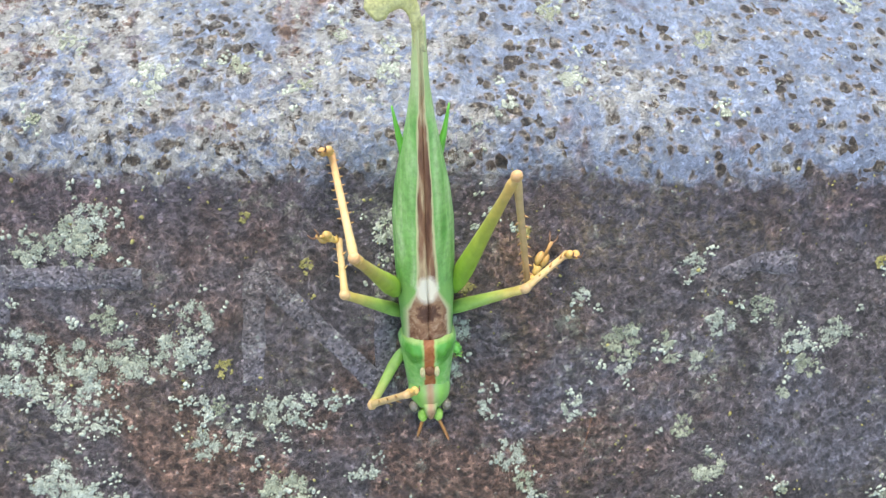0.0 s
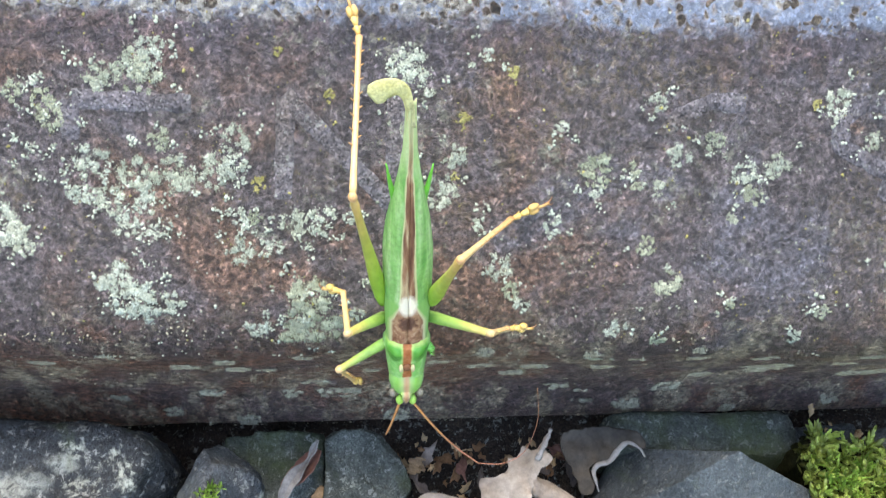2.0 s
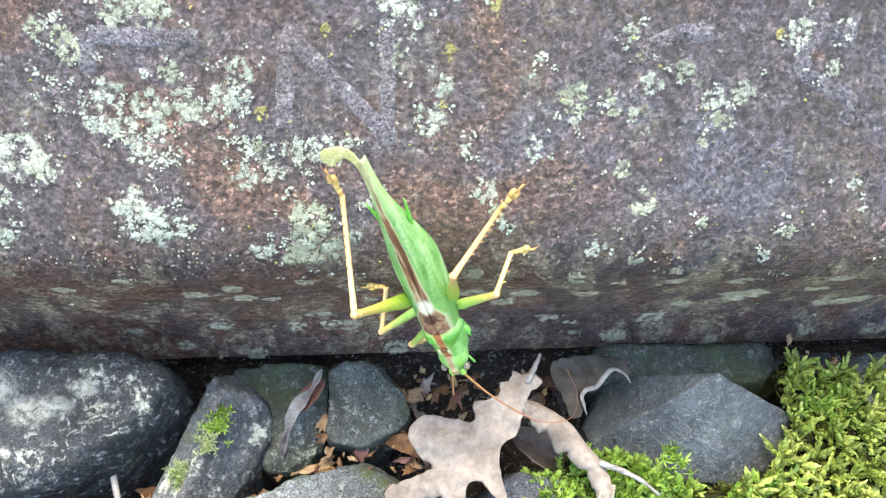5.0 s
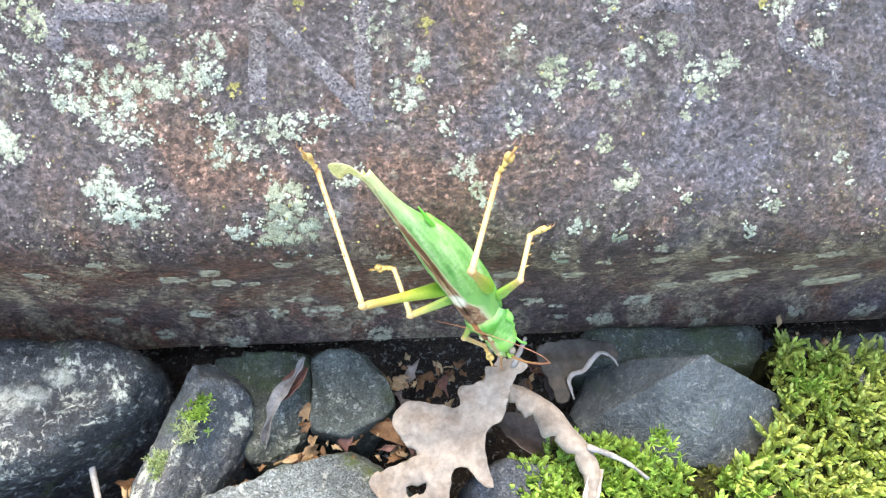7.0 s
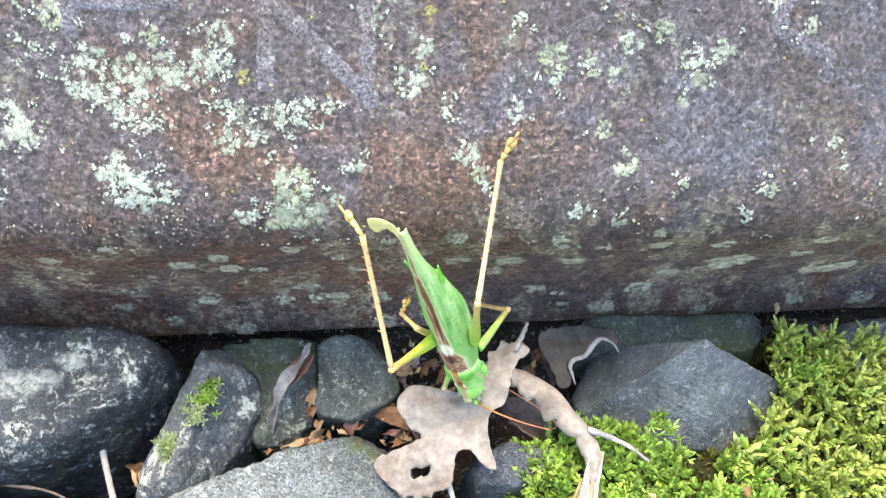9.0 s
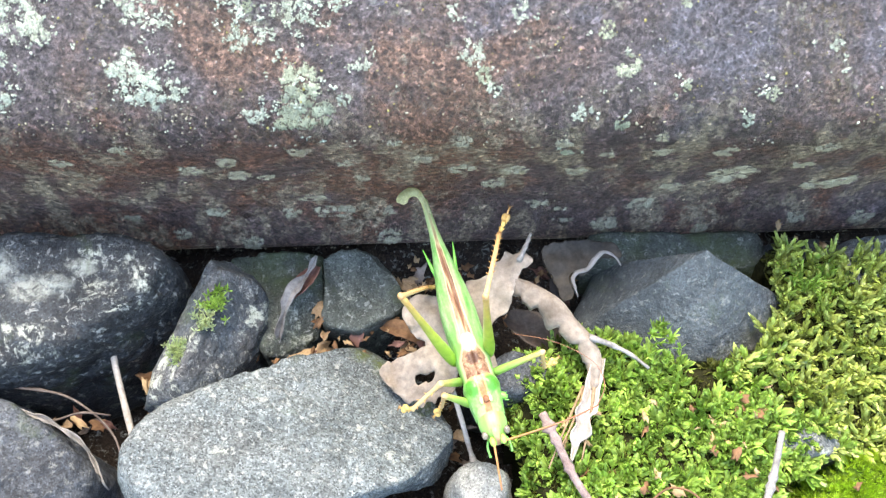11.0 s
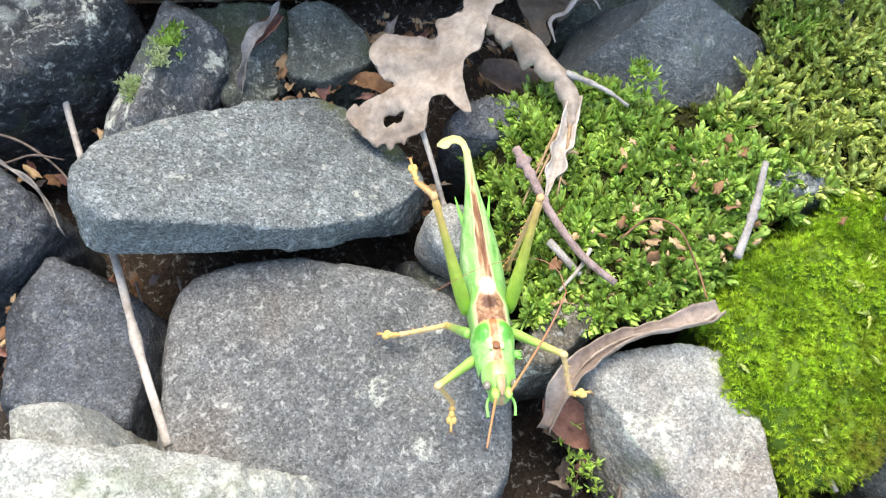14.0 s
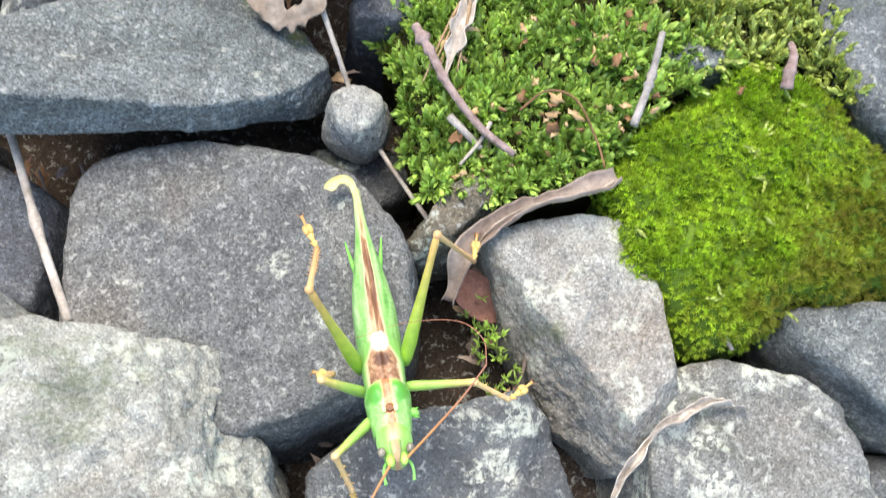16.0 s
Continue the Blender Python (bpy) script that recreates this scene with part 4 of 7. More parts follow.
def stick(name, label, pts, r0, r1, material, seed=1, n=26, knots=0.0, category="twig"):
    bm = bmesh.new()
    rnd = random.Random(seed)
    line = [p * MM for p in curve(pts, n)]
    rad = [(r0 + (r1 - r0) * i / n) * MM * (1 + 0.12 * noise.noise(Vector((i * 0.7, seed, 0)))) for i in range(n + 1)]
    for _ in range(int(knots)):
        k = rnd.randrange(2, n - 2)
        rad[k] *= 1.45
    tube(bm, line, rad, 9)
    return tagged(mesh_ob(name, bm, material), label, category)


def crumple(w):
    """Height of a dry leaf's folds (mm)."""
    return 1.7 * noise.noise(w * 0.13) + 0.9 * noise.noise(w * 0.33) + 0.3 * noise.noise(w * 1.0)


def flat_leaf(name, label, outline, hole, height, material, seed, curl=1.6, category="leaf"):
    """A dry leaf lying on the slope height(x, y): a smooth outline (mm) with a gnawed hole, its rim curling up, crumpled and thin."""
    rim = [Vector((p.x, p.y)) for p in curve([(x, y, 0) for x, y in outline + outline[:1]], 8 * len(outline))][:-1]
    gap = [Vector((p.x, p.y)) for p in curve([(x, y, 0) for x, y in hole + hole[:1]], 5 * len(hole))][:-1] if hole else []

    def within(p, poly):
        odd = False
        for a, b in zip(poly, poly[1:] + poly[:1]):
            if (a.y > p.y) != (b.y > p.y) and p.x < a.x + (p.y - a.y) * (b.x - a.x) / (b.y - a.y):
                odd = not odd
        return odd

    def nearest(p, poly):
        best = (1e9, p)
        for a, b in zip(poly, poly[1:] + poly[:1]):
            d = b - a
            k = max(0.0, min(1.0, (p - a).dot(d) / max(d.length_squared, 1e-9)))
            q = a + d * k
            best = min(best, ((p - q).length, q), key=lambda e: e[0])
        return best

    step_mm = 0.55
    x0, y0 = min(p.x for p in rim) - 1, min(p.y for p in rim) - 1
    nx, ny = int((max(p.x for p in rim) - x0) / step_mm) + 3, int((max(p.y for p in rim) - y0) / step_mm) + 3
    state, made = {}, {}
    for i in range(nx):
        for j in range(ny):
            p = Vector((x0 + i * step_mm, y0 + j * step_mm))
            state[i, j] = within(p, rim) and not (gap and within(p, gap))
    bm = bmesh.new()

    def vert(i, j):
        if (i, j) not in made:
            p = Vector((x0 + i * step_mm, y0 + j * step_mm))
            d, q = nearest(p, rim)
            if gap:
                dg, qg = nearest(p, gap)
                if dg < d:
                    d, q = dg * 3 if state[i, j] else dg, qg
            if not state[i, j]:
                p, d = q, 0.0
            p = p + Vector((noise.noise(Vector((p.x, p.y, 31)) * 0.7), noise.noise(Vector((p.x, p.y, 47)) * 0.7))) * 0.35
            w = Vector((p.x, p.y, seed))
            z = height(p.x, p.y) + curl * math.exp(-d / 1.4) * (0.25 + 0.75 * abs(noise.noise(w * 0.14))) * (1 if noise.noise(w * 0.09) > -0.15 else -0.8)
            z += crumple(w)
            made[i, j] = bm.verts.new(Vector((p.x, p.y, z)) * MM)
        return made[i, j]

    for i in range(nx - 1):
        for j in range(ny - 1):
            cell = ((i, j), (i + 1, j), (i + 1, j + 1), (i, j + 1))
            if any(state[c] for c in cell):
                bm.faces.new([vert(*c) for c in cell])
    ob = mesh_ob(name, bm, material)
    sol = ob.modifiers.new("thickness", "SOLIDIFY")
    sol.thickness, sol.offset = 0.25 * MM, 0
    return tagged(ob, label, category)


def oak_slope(x, y):
    return 4.6 + 0.24 * (x - 8) + 0.2 * (y - 3)


OAK_RIM = [(10.6, 12.9), (12, 14.3), (14.8, 15.1), (18.5, 14.0), (22.2, 13.3), (23.6, 14.0), (22.8, 15.6), (23.2, 17.2), (26.2, 17.2), (28.2, 18.6), (28.4, 20.6), (29.6, 20.2), (31.1, 22.4), (33.2, 21.4), (35.4, 24), (34.8, 21.6), (36.2, 19.6), (33.8, 17.8), (32.2, 14.6), (30.8, 10.3), (27.9, 8.3), (27.3, 4), (28.6, -1.6), (26, -0.9), (23.9, 2), (21.6, 2.2), (20.6, -0.6), (20.3, -3.5), (18.4, -4.6), (17.3, -4.0), (16.4, -5.7), (15.2, -4.7), (13.8, -5.9), (12.6, -4.2), (11.2, -4.9), (9.9, -3.6), (8.4, -2.5), (5.9, 0.4), (6.2, 2.4), (8.9, 3.7), (12.5, 4.5), (15.4, 5.7), (12.9, 7.4), (10.9, 9.6), (10.2, 11.4)]
oak = flat_leaf("oak_leaf", "dry grey-brown lobed oak leaf fallen against the sleeper", OAK_RIM, [(12.0, -0.6), (13.4, 0.3), (14.6, -0.2), (15.8, 0.6), (16.6, -0.8), (15.6, -2.2), (14.6, -1.4), (13.4, -1.9)], oak_slope, LEAF, 4)


def rib(parent, name, pts, r0, r1):
    b = bmesh.new()
    line = curve(pts, 16)
    tube(b, [p * MM for p in line], [(r0 + (r1 - r0) * i / 16) * MM for i in range(17)], 6)
    part(name, b, LEAF, parent)


stalk = bmesh.new()
tube(stalk, [p * MM for p in curve([(33.2, 19.5, oak_slope(33.2, 19.5) + 0.6), (34.6, 22, oak_slope(34.6, 22) + 0.8), (35.4, 23.6, oak_slope(35.4, 23.6) + 0.7), (35.9, 24.8, oak_slope(35.9, 24.8) + 0.6)], 12)], [(0.55 - 0.02 * i + 0.12 * math.sin(i * 1.9)) * MM for i in range(13)], 7)
part("leaf_stalk", stalk, GTWIG, oak, "short frayed grey-brown stalk")
rolled = sheet("curled_oak_leaf", "rolled-up dry brown oak leaf bridging the stones", [(32, 16.5, 13), (37, 12.8, 13.4), (42, 8, 12.6), (46, 2.8, 11.2), (47, -1.8, 9.6), (46.3, -5, 8.6)], 4.6, LEAF, 1.9, up=(0, 0, -1), seed=9, crumple=0.8, n=64, across=14, sides=([(0, 1.6), (0.1, 3.6), (0.3, 4.2), (0.5, 3.6), (0.65, 3.4), (0.8, 3.2), (0.9, 2.4), (1, 0.8)], [(0, 1.6), (0.05, 3.6), (0.09, 3.0), (0.13, 4.6), (0.2, 5.2), (0.23, 3.0), (0.27, 3.8), (0.37, 5.4), (0.4, 3.0), (0.43, 4.2), (0.52, 4.0), (0.55, 2.6), (0.6, 3.4), (0.7, 3.4), (0.73, 2.6), (0.85, 2.6), (1, 0.8)]))
part("leaf_stalk", (lambda b: (tube(b, [p * MM for p in curve([(46, 4.5, 11.5), (50, 3.4, 10.4), (54, 1.6, 9.6), (57.5, -1.2, 9)], 10)], [0.0007 - 0.00004 * i + 0.00008 * math.sin(i * 2.1) for i in range(11)], 7), b)[1])(bmesh.new()), GTWIG, rolled)
sheet("torn_bark_strip", "bleached torn fibrous strip lying on the moss", [(48, 1, 9.5), (46, -5, 8.5), (43.5, -11, 8), (41, -18, 6)], 2.0, STRAW, 1.2, seed=12, crumple=0.6, category="plant litter", sides=([(0, 1.4), (0.2, 2.0), (0.5, 1.6), (0.6, 2.4), (0.7, 1.2), (0.8, 2.0), (0.9, 0.6), (1, 0.2)], [(0, 1.4), (0.3, 1.8), (0.55, 2.6), (0.62, 1.4), (0.75, 2.8), (0.85, 0.8), (1, 0.3)]))
for k, (dx, dz) in enumerate(((-1.6, -0.4), (1.2, 0.3), (-2.6, -0.8))):
    stick("bark_fibre", "thin brown torn bark fibre lying on the moss", [(46 + dx * 0.5, -4, 8.2 + dz), (44 + dx, -10, 8 + dz), (41 + dx * 1.6, -17 - k, 6.5 + dz)], 0.35, 0.15, TAN, 40 + k, 14, 0, "plant litter")
def grey_slope(x, y):
    return 4.4 + 0.2 * (y - 16) + 0.12 * (x - 47)


hanging = flat_leaf("curled_leaf", "dark grey dead leaf with a pale curled rim against the sleeper", [(40, 27), (47, 28), (53.5, 27), (56, 25), (55.3, 23.4), (53.5, 24), (51, 24), (49.4, 21.6), (47, 20.8), (45.2, 20.6), (45, 19), (45.8, 16.8), (44.6, 15.6), (43, 16.2), (41.6, 20), (39.5, 24)], [], grey_slope, LEAFK, 15, 1.2)
rim = bmesh.new()
line = curve([(x, y, grey_slope(x, y) + h) for x, y, h in ((55.6, 22, 0.2), (54.4, 23.4, 1.2), (52, 24.3, 1.9), (50, 22.8, 2), (48.4, 21, 1.8), (46.4, 20.6, 1.6), (45.4, 19.4, 1.5), (45.8, 17.6, 1.2), (46.4, 16, 0.4))], 28)
tube(rim, [p * MM for p in line], [(0.2 + 0.35 * math.sin(math.pi * i / 28) + 0.2 * noise.noise(Vector((i * 0.4, 3, 0)))) * MM for i in range(29)], 8, 0.5)
part("curled_rim", rim, LEAFG, hanging, "pale grey rolled rim")
curled = sheet("brown_curled_leaf", "narrow brown curled leaf wrapped round a stone", [(69, -40.5, 6.5), (64.5, -42.5, 6), (58, -43, 5), (52, -44, 4), (46, -47, 2.5), (42, -52, 0.5), (39.5, -57, -5)], 4.2, LEAFC, 1.6, up=(0.1, 0.6, 1), seed=18, crumple=1.2, sides=([(0, 2.5), (0.1, 3.2), (0.4, 1.8), (0.6, 2.2), (0.8, 3.2), (1, 2.0)], [(0, 1.8), (0.2, 1.8), (0.5, 2.4), (0.68, 3.6), (0.76, 2.2), (1, 1.6)]))
rib(curled, "midrib", [(68, -40.8, 6.6), (64.5, -42.5, 6.1), (58, -43, 5.1), (52, -44, 4.1), (46, -47, 2.6), (42, -52, 0.6), (39.8, -56.4, -4.4)], 0.35, 0.15)
sheet("bleached_curled_leaf", "pale bleached curled leaf lying on a stone", [(60, -96, -2), (63, -90, 0), (66, -86.5, 1), (69, -83, 1.5), (73.5, -82, 1), (77, -79, 2), (82, -78.5, 1.5), (87, -80.5, -1)], 2.0, STRAW, 1.7, up=(0, 0.5, 1), seed=21, n=70, crumple=2.8, sides=([(0, 0.5), (0.15, 0.9), (0.3, 1.6), (0.4, 0.7), (0.6, 1.8), (0.72, 1.0), (0.85, 1.5), (1, 0.3)], [(0, 0.5), (0.2, 1.0), (0.4, 0.6), (0.6, 1.4), (0.85, 0.8), (1, 0.3)]))
sheet("dark_dead_leaf", "dark shrivelled dead leaf between small stones", [(-7, 26.5, 4.5), (-9, 22.5, 4), (-12, 18, 3), (-14, 13.5, 0.5), (-15.5, 9, -4)], 2.0, LEAFG, 1.4, seed=24, crumple=1.0, sides=([(0, 0.3), (0.12, 0.9), (0.22, 0.4), (0.42, 1.9), (0.55, 1.6), (0.68, 0.7), (0.8, 1.2), (1, 0.2)], [(0, 0.3), (0.12, 0.9), (0.22, 0.4), (0.42, 1.7), (0.55, 1.4), (0.68, 0.6), (0.8, 1.0), (1, 0.2)]))
sheet("dark_dead_leaf", "dark red-brown shrivelled leaf behind a grey one", [(-7, 25.5, 2), (-10, 21, 2), (-13.5, 18, 1)], 2.2, REDL, 1.0, seed=25, crumple=1.0)
sheet("dry_leaf_strip", "pale shrivelled leaf strip lying in a gap between stones", [(-70, -7, 3), (-63, -5, 4), (-56, -7, 3), (-50, -11, 0), (-46, -18, -5)], 0.8, LEAFG, 1.3, 5, 0.6, seed=28, crumple=2.2)
sheet("reddish_leaf_scrap", "reddish brown leaf scrap in a gap between stones", [(41, -50, -10), (44, -55, -10), (48, -59, -12)], 4, REDL, 0.8, 0, 0, seed=30)
sheet("brown_leaf_scrap", "rust-brown leaf scrap beneath the oak leaf", [(6, 14.5, -5), (11, 12.5, -3), (16, 10, -5)], 2.0, BROWN, 0.7, 0, 0, seed=31)
sheet("brown_leaf_scrap", "olive-brown leaf scrap beneath the curled leaf", [(32, 14, 0), (39, 9, 1), (46, 4, 1)], 4, LEAFD, 0.8, 0, 0, seed=32)
stick("pinkish_twig", "thin pinkish-brown knotty twig lying on the moss", [(36, -9.5, 9), (38.3, -15, 8.8), (41, -21.5, 8), (46, -29.5, 7), (51.5, -34.5, 6)], 0.85, 0.65, TWIG, 2, 30, 5)
stick("side_twig", "short pale forked twig on the moss", [(42, -35, 4), (46, -31, 5), (48, -28, 6)], 0.3, 0.4, STRAW, 3)
stick("grey_twig", "short straight grey twig standing on the moss", [(79.5, -15, 12), (76, -24, 11), (72, -32, 10)], 0.6, 0.75, GTWIG, 4, 20, 2)
stick("small_grey_twig", "small grey twig on the edge of the cushion moss", [(81, -57, 1), (83, -63, 0), (86, -70, -1)], 0.55, 0.4, GTWIG, 5)
stick("straw_stalk", "bleached straw stalk lying beneath the slab", [(-48, 14, 4), (-46, 4, 0), (-41, -12, -4), (-35, -25, 0.5), (-29, -43, 1.5), (-23, -58.5, 3)], 0.62, 0.78, STRAW, 6, 26, 1, "plant stalk")
stick("straw_stalk", "thin bleached stalk wedged between stones", [(19.5, -2, 4.5), (21.5, -8, 1), (24.5, -16, -6), (29, -27, -6), (37, -43.5, -3)], 0.55, 0.42, STRAW, 7, 26, 1, "plant stalk")
stick("grey_stub", "short grey twig stub lying in the moss", [(41, -26, 5), (44, -30, 5), (46, -32, 4)], 0.8, 0.6, GTWIG, 8, 12)
stick("thin_tendril", "thin curved brown tendril lying on moss", [(53, -27, 8), (58, -24, 9), (63, -26, 9), (66, -33, 7), (67, -38, 6)], 0.22, 0.18, BROWN, 9, 24, 0, "plant stalk")
stick("curved_root", "thin dark curved root in the gap", [(44, -49, -10), (50, -56, -8), (52, -66, -9), (48, -76, -12)], 0.45, 0.35, LEAFD, 10, 24, 0, "root")
bud = stick("moss_capsule", "small pinkish bud on the cushion moss", [(104.2, -16.5, 9), (103.2, -20, 10.5), (102, -23, 10), (101.4, -25.5, 8.6)], 0.6, 1.2, TWIG, 11, 14, 1, "bud")


def flakes():
    """Small brown leaf crumbs, a few shared shapes."""
    rnd = random.Random(5)
    shapes = []
    for k in range(5):
        bm = bmesh.new()
        rim = []
        m = 11
        for i in range(m):
            a = 6.2832 * i / m
            q = rnd.choice((0.4, 0.55, 0.8, 0.95, 1.1, 1.3))
            rim.append(bm.verts.new(Vector((math.cos(a) * q * 1.3, math.sin(a) * q, 0.45 * rnd.uniform(-1, 1))) * MM))
        c = bm.verts.new((0, 0, 0.00015))
        for i in range(m):
            bm.faces.new((rim[i], rim[(i + 1) % m], c))
        geo = bmesh.ops.extrude_face_region(bm, geom=bm.faces[:])
        for v in geo["geom"]:
            if isinstance(v, bmesh.types.BMVert):
                v.co.z += 0.00009
        first = mesh_ob("leaf_flake", bm, BROWN if k < 2 else FLAKE)
        tagged(first, "small brown dry leaf flake lying among moss and stones", "leaf flake", "leaf flakes")
        shapes.append(first)
    spots = []
    for cx, cy, cz, sx, sy, count in ((56, -27, 6.5, 9, 7, 12), (4, 10, -4, 10, 5, 14), (-38, -5, -6, 5, 8, 10), (24, 16, -10, 14, 8, 12), (46, -36, 4, 6, 3, 5), (96, 27, 5, 6, 3, 7), (64, -10, 7, 18, 6, 4), (-57, -40, -8, 2, 8, 9), (-62, -6, -6, 8, 3, 10), (-20, 4, -6, 4, 4, 8), (8, 16, -6, 8, 6, 10), (8, -68, -16, 12, 3, 6), (74, -24, 8, 6, 8, 8), (50, -72, -16, 3, 8, 5), (-36, 0, -8, 4, 6, 16), (-26, 12, -6, 3, 6, 8), (-8, 8, -4, 8, 2, 14), (-54, -34, -6, 1.5, 9, 8), (26, 26, -4, 22, 2.5, 26), (60, 28, -2, 30, 2, 16), (58, -33, 6, 8, 4, 6), (62, -14, 5.4, 24, 15, 22), (46, -22, 3.6, 8, 12, 10)):
        for _ in range(count):
            spots.append((cx + rnd.gauss(0, sx * 0.6), cy + rnd.gauss(0, sy * 0.6), cz + rnd.uniform(-0.5, 1.5)))
    spots = [(x, y, max(z, soil(x * MM, y * MM) / MM + 0.6) if z < 2 else z) for x, y, z in spots if z < 2 or x > 37]
    for i, (x, y, z) in enumerate(spots):
        m = pose(x * MM, y * MM, z * MM, rnd.uniform(-35, 35), rnd.uniform(-35, 35), rnd.uniform(0, 360))
        if i < 5:
            shapes[i].matrix_basis = m
            shapes[i].scale = (1.0,) * 3
        else:
            ob = copy_thing(shapes[i % 5], m)
            big = rnd.uniform(0.45, 1.0) ** 1.5 * 1.35
            ob.scale = (big * rnd.uniform(0.7, 1.4), big * rnd.uniform(0.45, 1.1), 1.0)


flakes()


def litter():
    """Crumpled brown leaf pieces lying deep in the gaps between the stones."""
    rnd = random.Random(63)
    shapes = []
    for k, material in enumerate((BROWN, REDL, LEAFC, TAN, LEAFD)):
        bm = bmesh.new()
        m, rings = 14, 3
        reach = [rnd.uniform(0.55, 1.2) * (1.5 if i % 7 == 0 else 1.0) for i in range(m)]
        grid = [[bm.verts.new((0, 0, 0))]]
        for q in range(1, rings + 1):
            ring = []
            for i in range(m):
                a, d = 6.2832 * i / m, reach[i] * q / rings * 2.2
                p = Vector((math.cos(a) * d * 1.3, math.sin(a) * d, 0))
                p.z = 0.16 * p.y * p.y - 0.05 * p.x * p.x + 0.5 * noise.noise(p * 0.8 + Vector((k * 5, 0, 0)))
                ring.append(bm.verts.new(p * MM))
            grid.append(ring)
        for i in range(m):
            bm.faces.new((grid[0][0], grid[1][i], grid[1][(i + 1) % m]))
            for q in range(1, rings):
                bm.faces.new((grid[q][i], grid[q + 1][i], grid[q + 1][(i + 1) % m], grid[q][(i + 1) % m]))
        ob = mesh_ob("leaf_scrap", bm, material)
        sol = ob.modifiers.new("thickness", "SOLIDIFY")
        sol.thickness = 0.12 * MM
        shapes.append(tagged(ob, "crumpled brown dead leaf scrap in a gap between stones", "leaf scrap", "leaf scraps"))
    spots = []
    for cx, cy, cz, sx, sy, count in ((-39, 2, -9, 3.5, 6, 12), (-7, 8, -7, 7, 2, 9), (14, 11, -4, 8, 5, 14), (15, 23, -5, 7, 3, 12), (42, 22, -6, 6, 4, 8), (-58, -4, -9, 9, 3, 10), (-36, -24, -14, 10, 3, 8), (24, -10, -12, 5, 7, 8), (8, -28, -16, 8, 3, 7), (-54, -40, -8, 1.5, 7, 5), (16, -82, -16, 4, 4, 6), (44, -60, -16, 3, 8, 6), (30, 20, -4, 5, 5, 8), (98, 26, 0, 5, 2, 5), (46, 8, -4, 4, 4, 5), (-6.2, 16, -3, 0.6, 6, 5)):
        spots += [(cx + rnd.gauss(0, sx * 0.6), cy + rnd.gauss(0, sy * 0.6), cz + rnd.uniform(-2, 2)) for _ in range(count)]
    for i, (x, y, z) in enumerate(spots):
        z = max(z, soil(x * MM, y * MM) / MM + 0.8)
        m = pose(x * MM, y * MM, z * MM, rnd.uniform(-40, 40), rnd.uniform(-40, 40), rnd.uniform(0, 360))
        ob = shapes[i] if i < 5 else copy_thing(shapes[rnd.choice((0, 0, 1, 2, 3, 3, 4))], m)
        ob.matrix_basis = m
        big = rnd.uniform(0.35, 0.85)
        ob.scale = (big, big * rnd.uniform(0.6, 1.0), big)


litter()
for pts in ([(-66, 0, 4), (-56, -1, 2), (-50, -4, 0), (-45, -9, -1), (-43, -15, -3)], [(-64, -3, 0), (-57, -6, 1), (-51, -5, 2), (-46, -5, 0)], [(-33, -27, -6), (-31, -33, -8), (-28, -38, -12)], [(-25, -27, -4), (-24, -33, -8), (-25, -38, -12)]):
    stick("dry_rootlet", "thin dark dry rootlet hanging in a gap between stones", pts, 0.3, 0.18, LEAFD, int(pts[0][0]), 24, 1, "root")


# ---------------------------------------------------------------- moss
def mound(x, y):
    """Height of the moss bed (mm)."""
    h = 3.0 + 2.2 * noise.noise(Vector((x, y, 0)) * 0.045) + 1.0 * noise.noise(Vector((x, y, 5)) * 0.15)
    h += 3.5 * max(0, min(1, (x - 60) / 40)) * max(0, min(1, (y + 5) / 15))
    h -= 7 * max(0, 1 - (x - 30) / 7) if x < 37 else 0
    return h


CUSHION_RIM = [(67, -39), (72, -30), (83, -21), (97, -15), (107, -17), (114, -22), (119, -30), (125, -37), (133, -42), (138, -50), (131, -60), (112, -63), (98, -64), (88, -68), (79, -69), (74, -61), (67, -50)]


def cushion(x, y):
    """Height of the cushion moss above the soil (mm), or None outside."""
    px = x + 2.2 * noise.noise(Vector((x, y, 2)) * 0.12) + 1.0 * noise.noise(Vector((x, y, 8)) * 0.4)
    py = y + 2.2 * noise.noise(Vector((x, y, 12)) * 0.12) + 1.0 * noise.noise(Vector((x, y, 18)) * 0.4)
    inside, near = False, 1e9
    for (xa, ya), (xb, yb) in zip(CUSHION_RIM, CUSHION_RIM[1:] + CUSHION_RIM[:1]):
        if (ya > py) != (yb > py) and px < xa + (py - ya) * (xb - xa) / (yb - ya):
            inside = not inside
        k = max(0, min(1, ((px - xa) * (xb - xa) + (py - ya) * (yb - ya)) / ((xb - xa) ** 2 + (yb - ya) ** 2)))
        near = min(near, math.hypot(px - xa - k * (xb - xa), py - ya - k * (yb - ya)))
    if not inside:
        return None
    h = -5 + 10 * (1 - math.exp(-near / 3.0))
    return h + 3.0 * noise.noise(Vector((x, y, 1)) * 0.08) + 2.0 * noise.noise(Vector((x, y, 3)) * 0.2) + 0.8 * noise.noise(Vector((x, y, 6)) * 0.55)


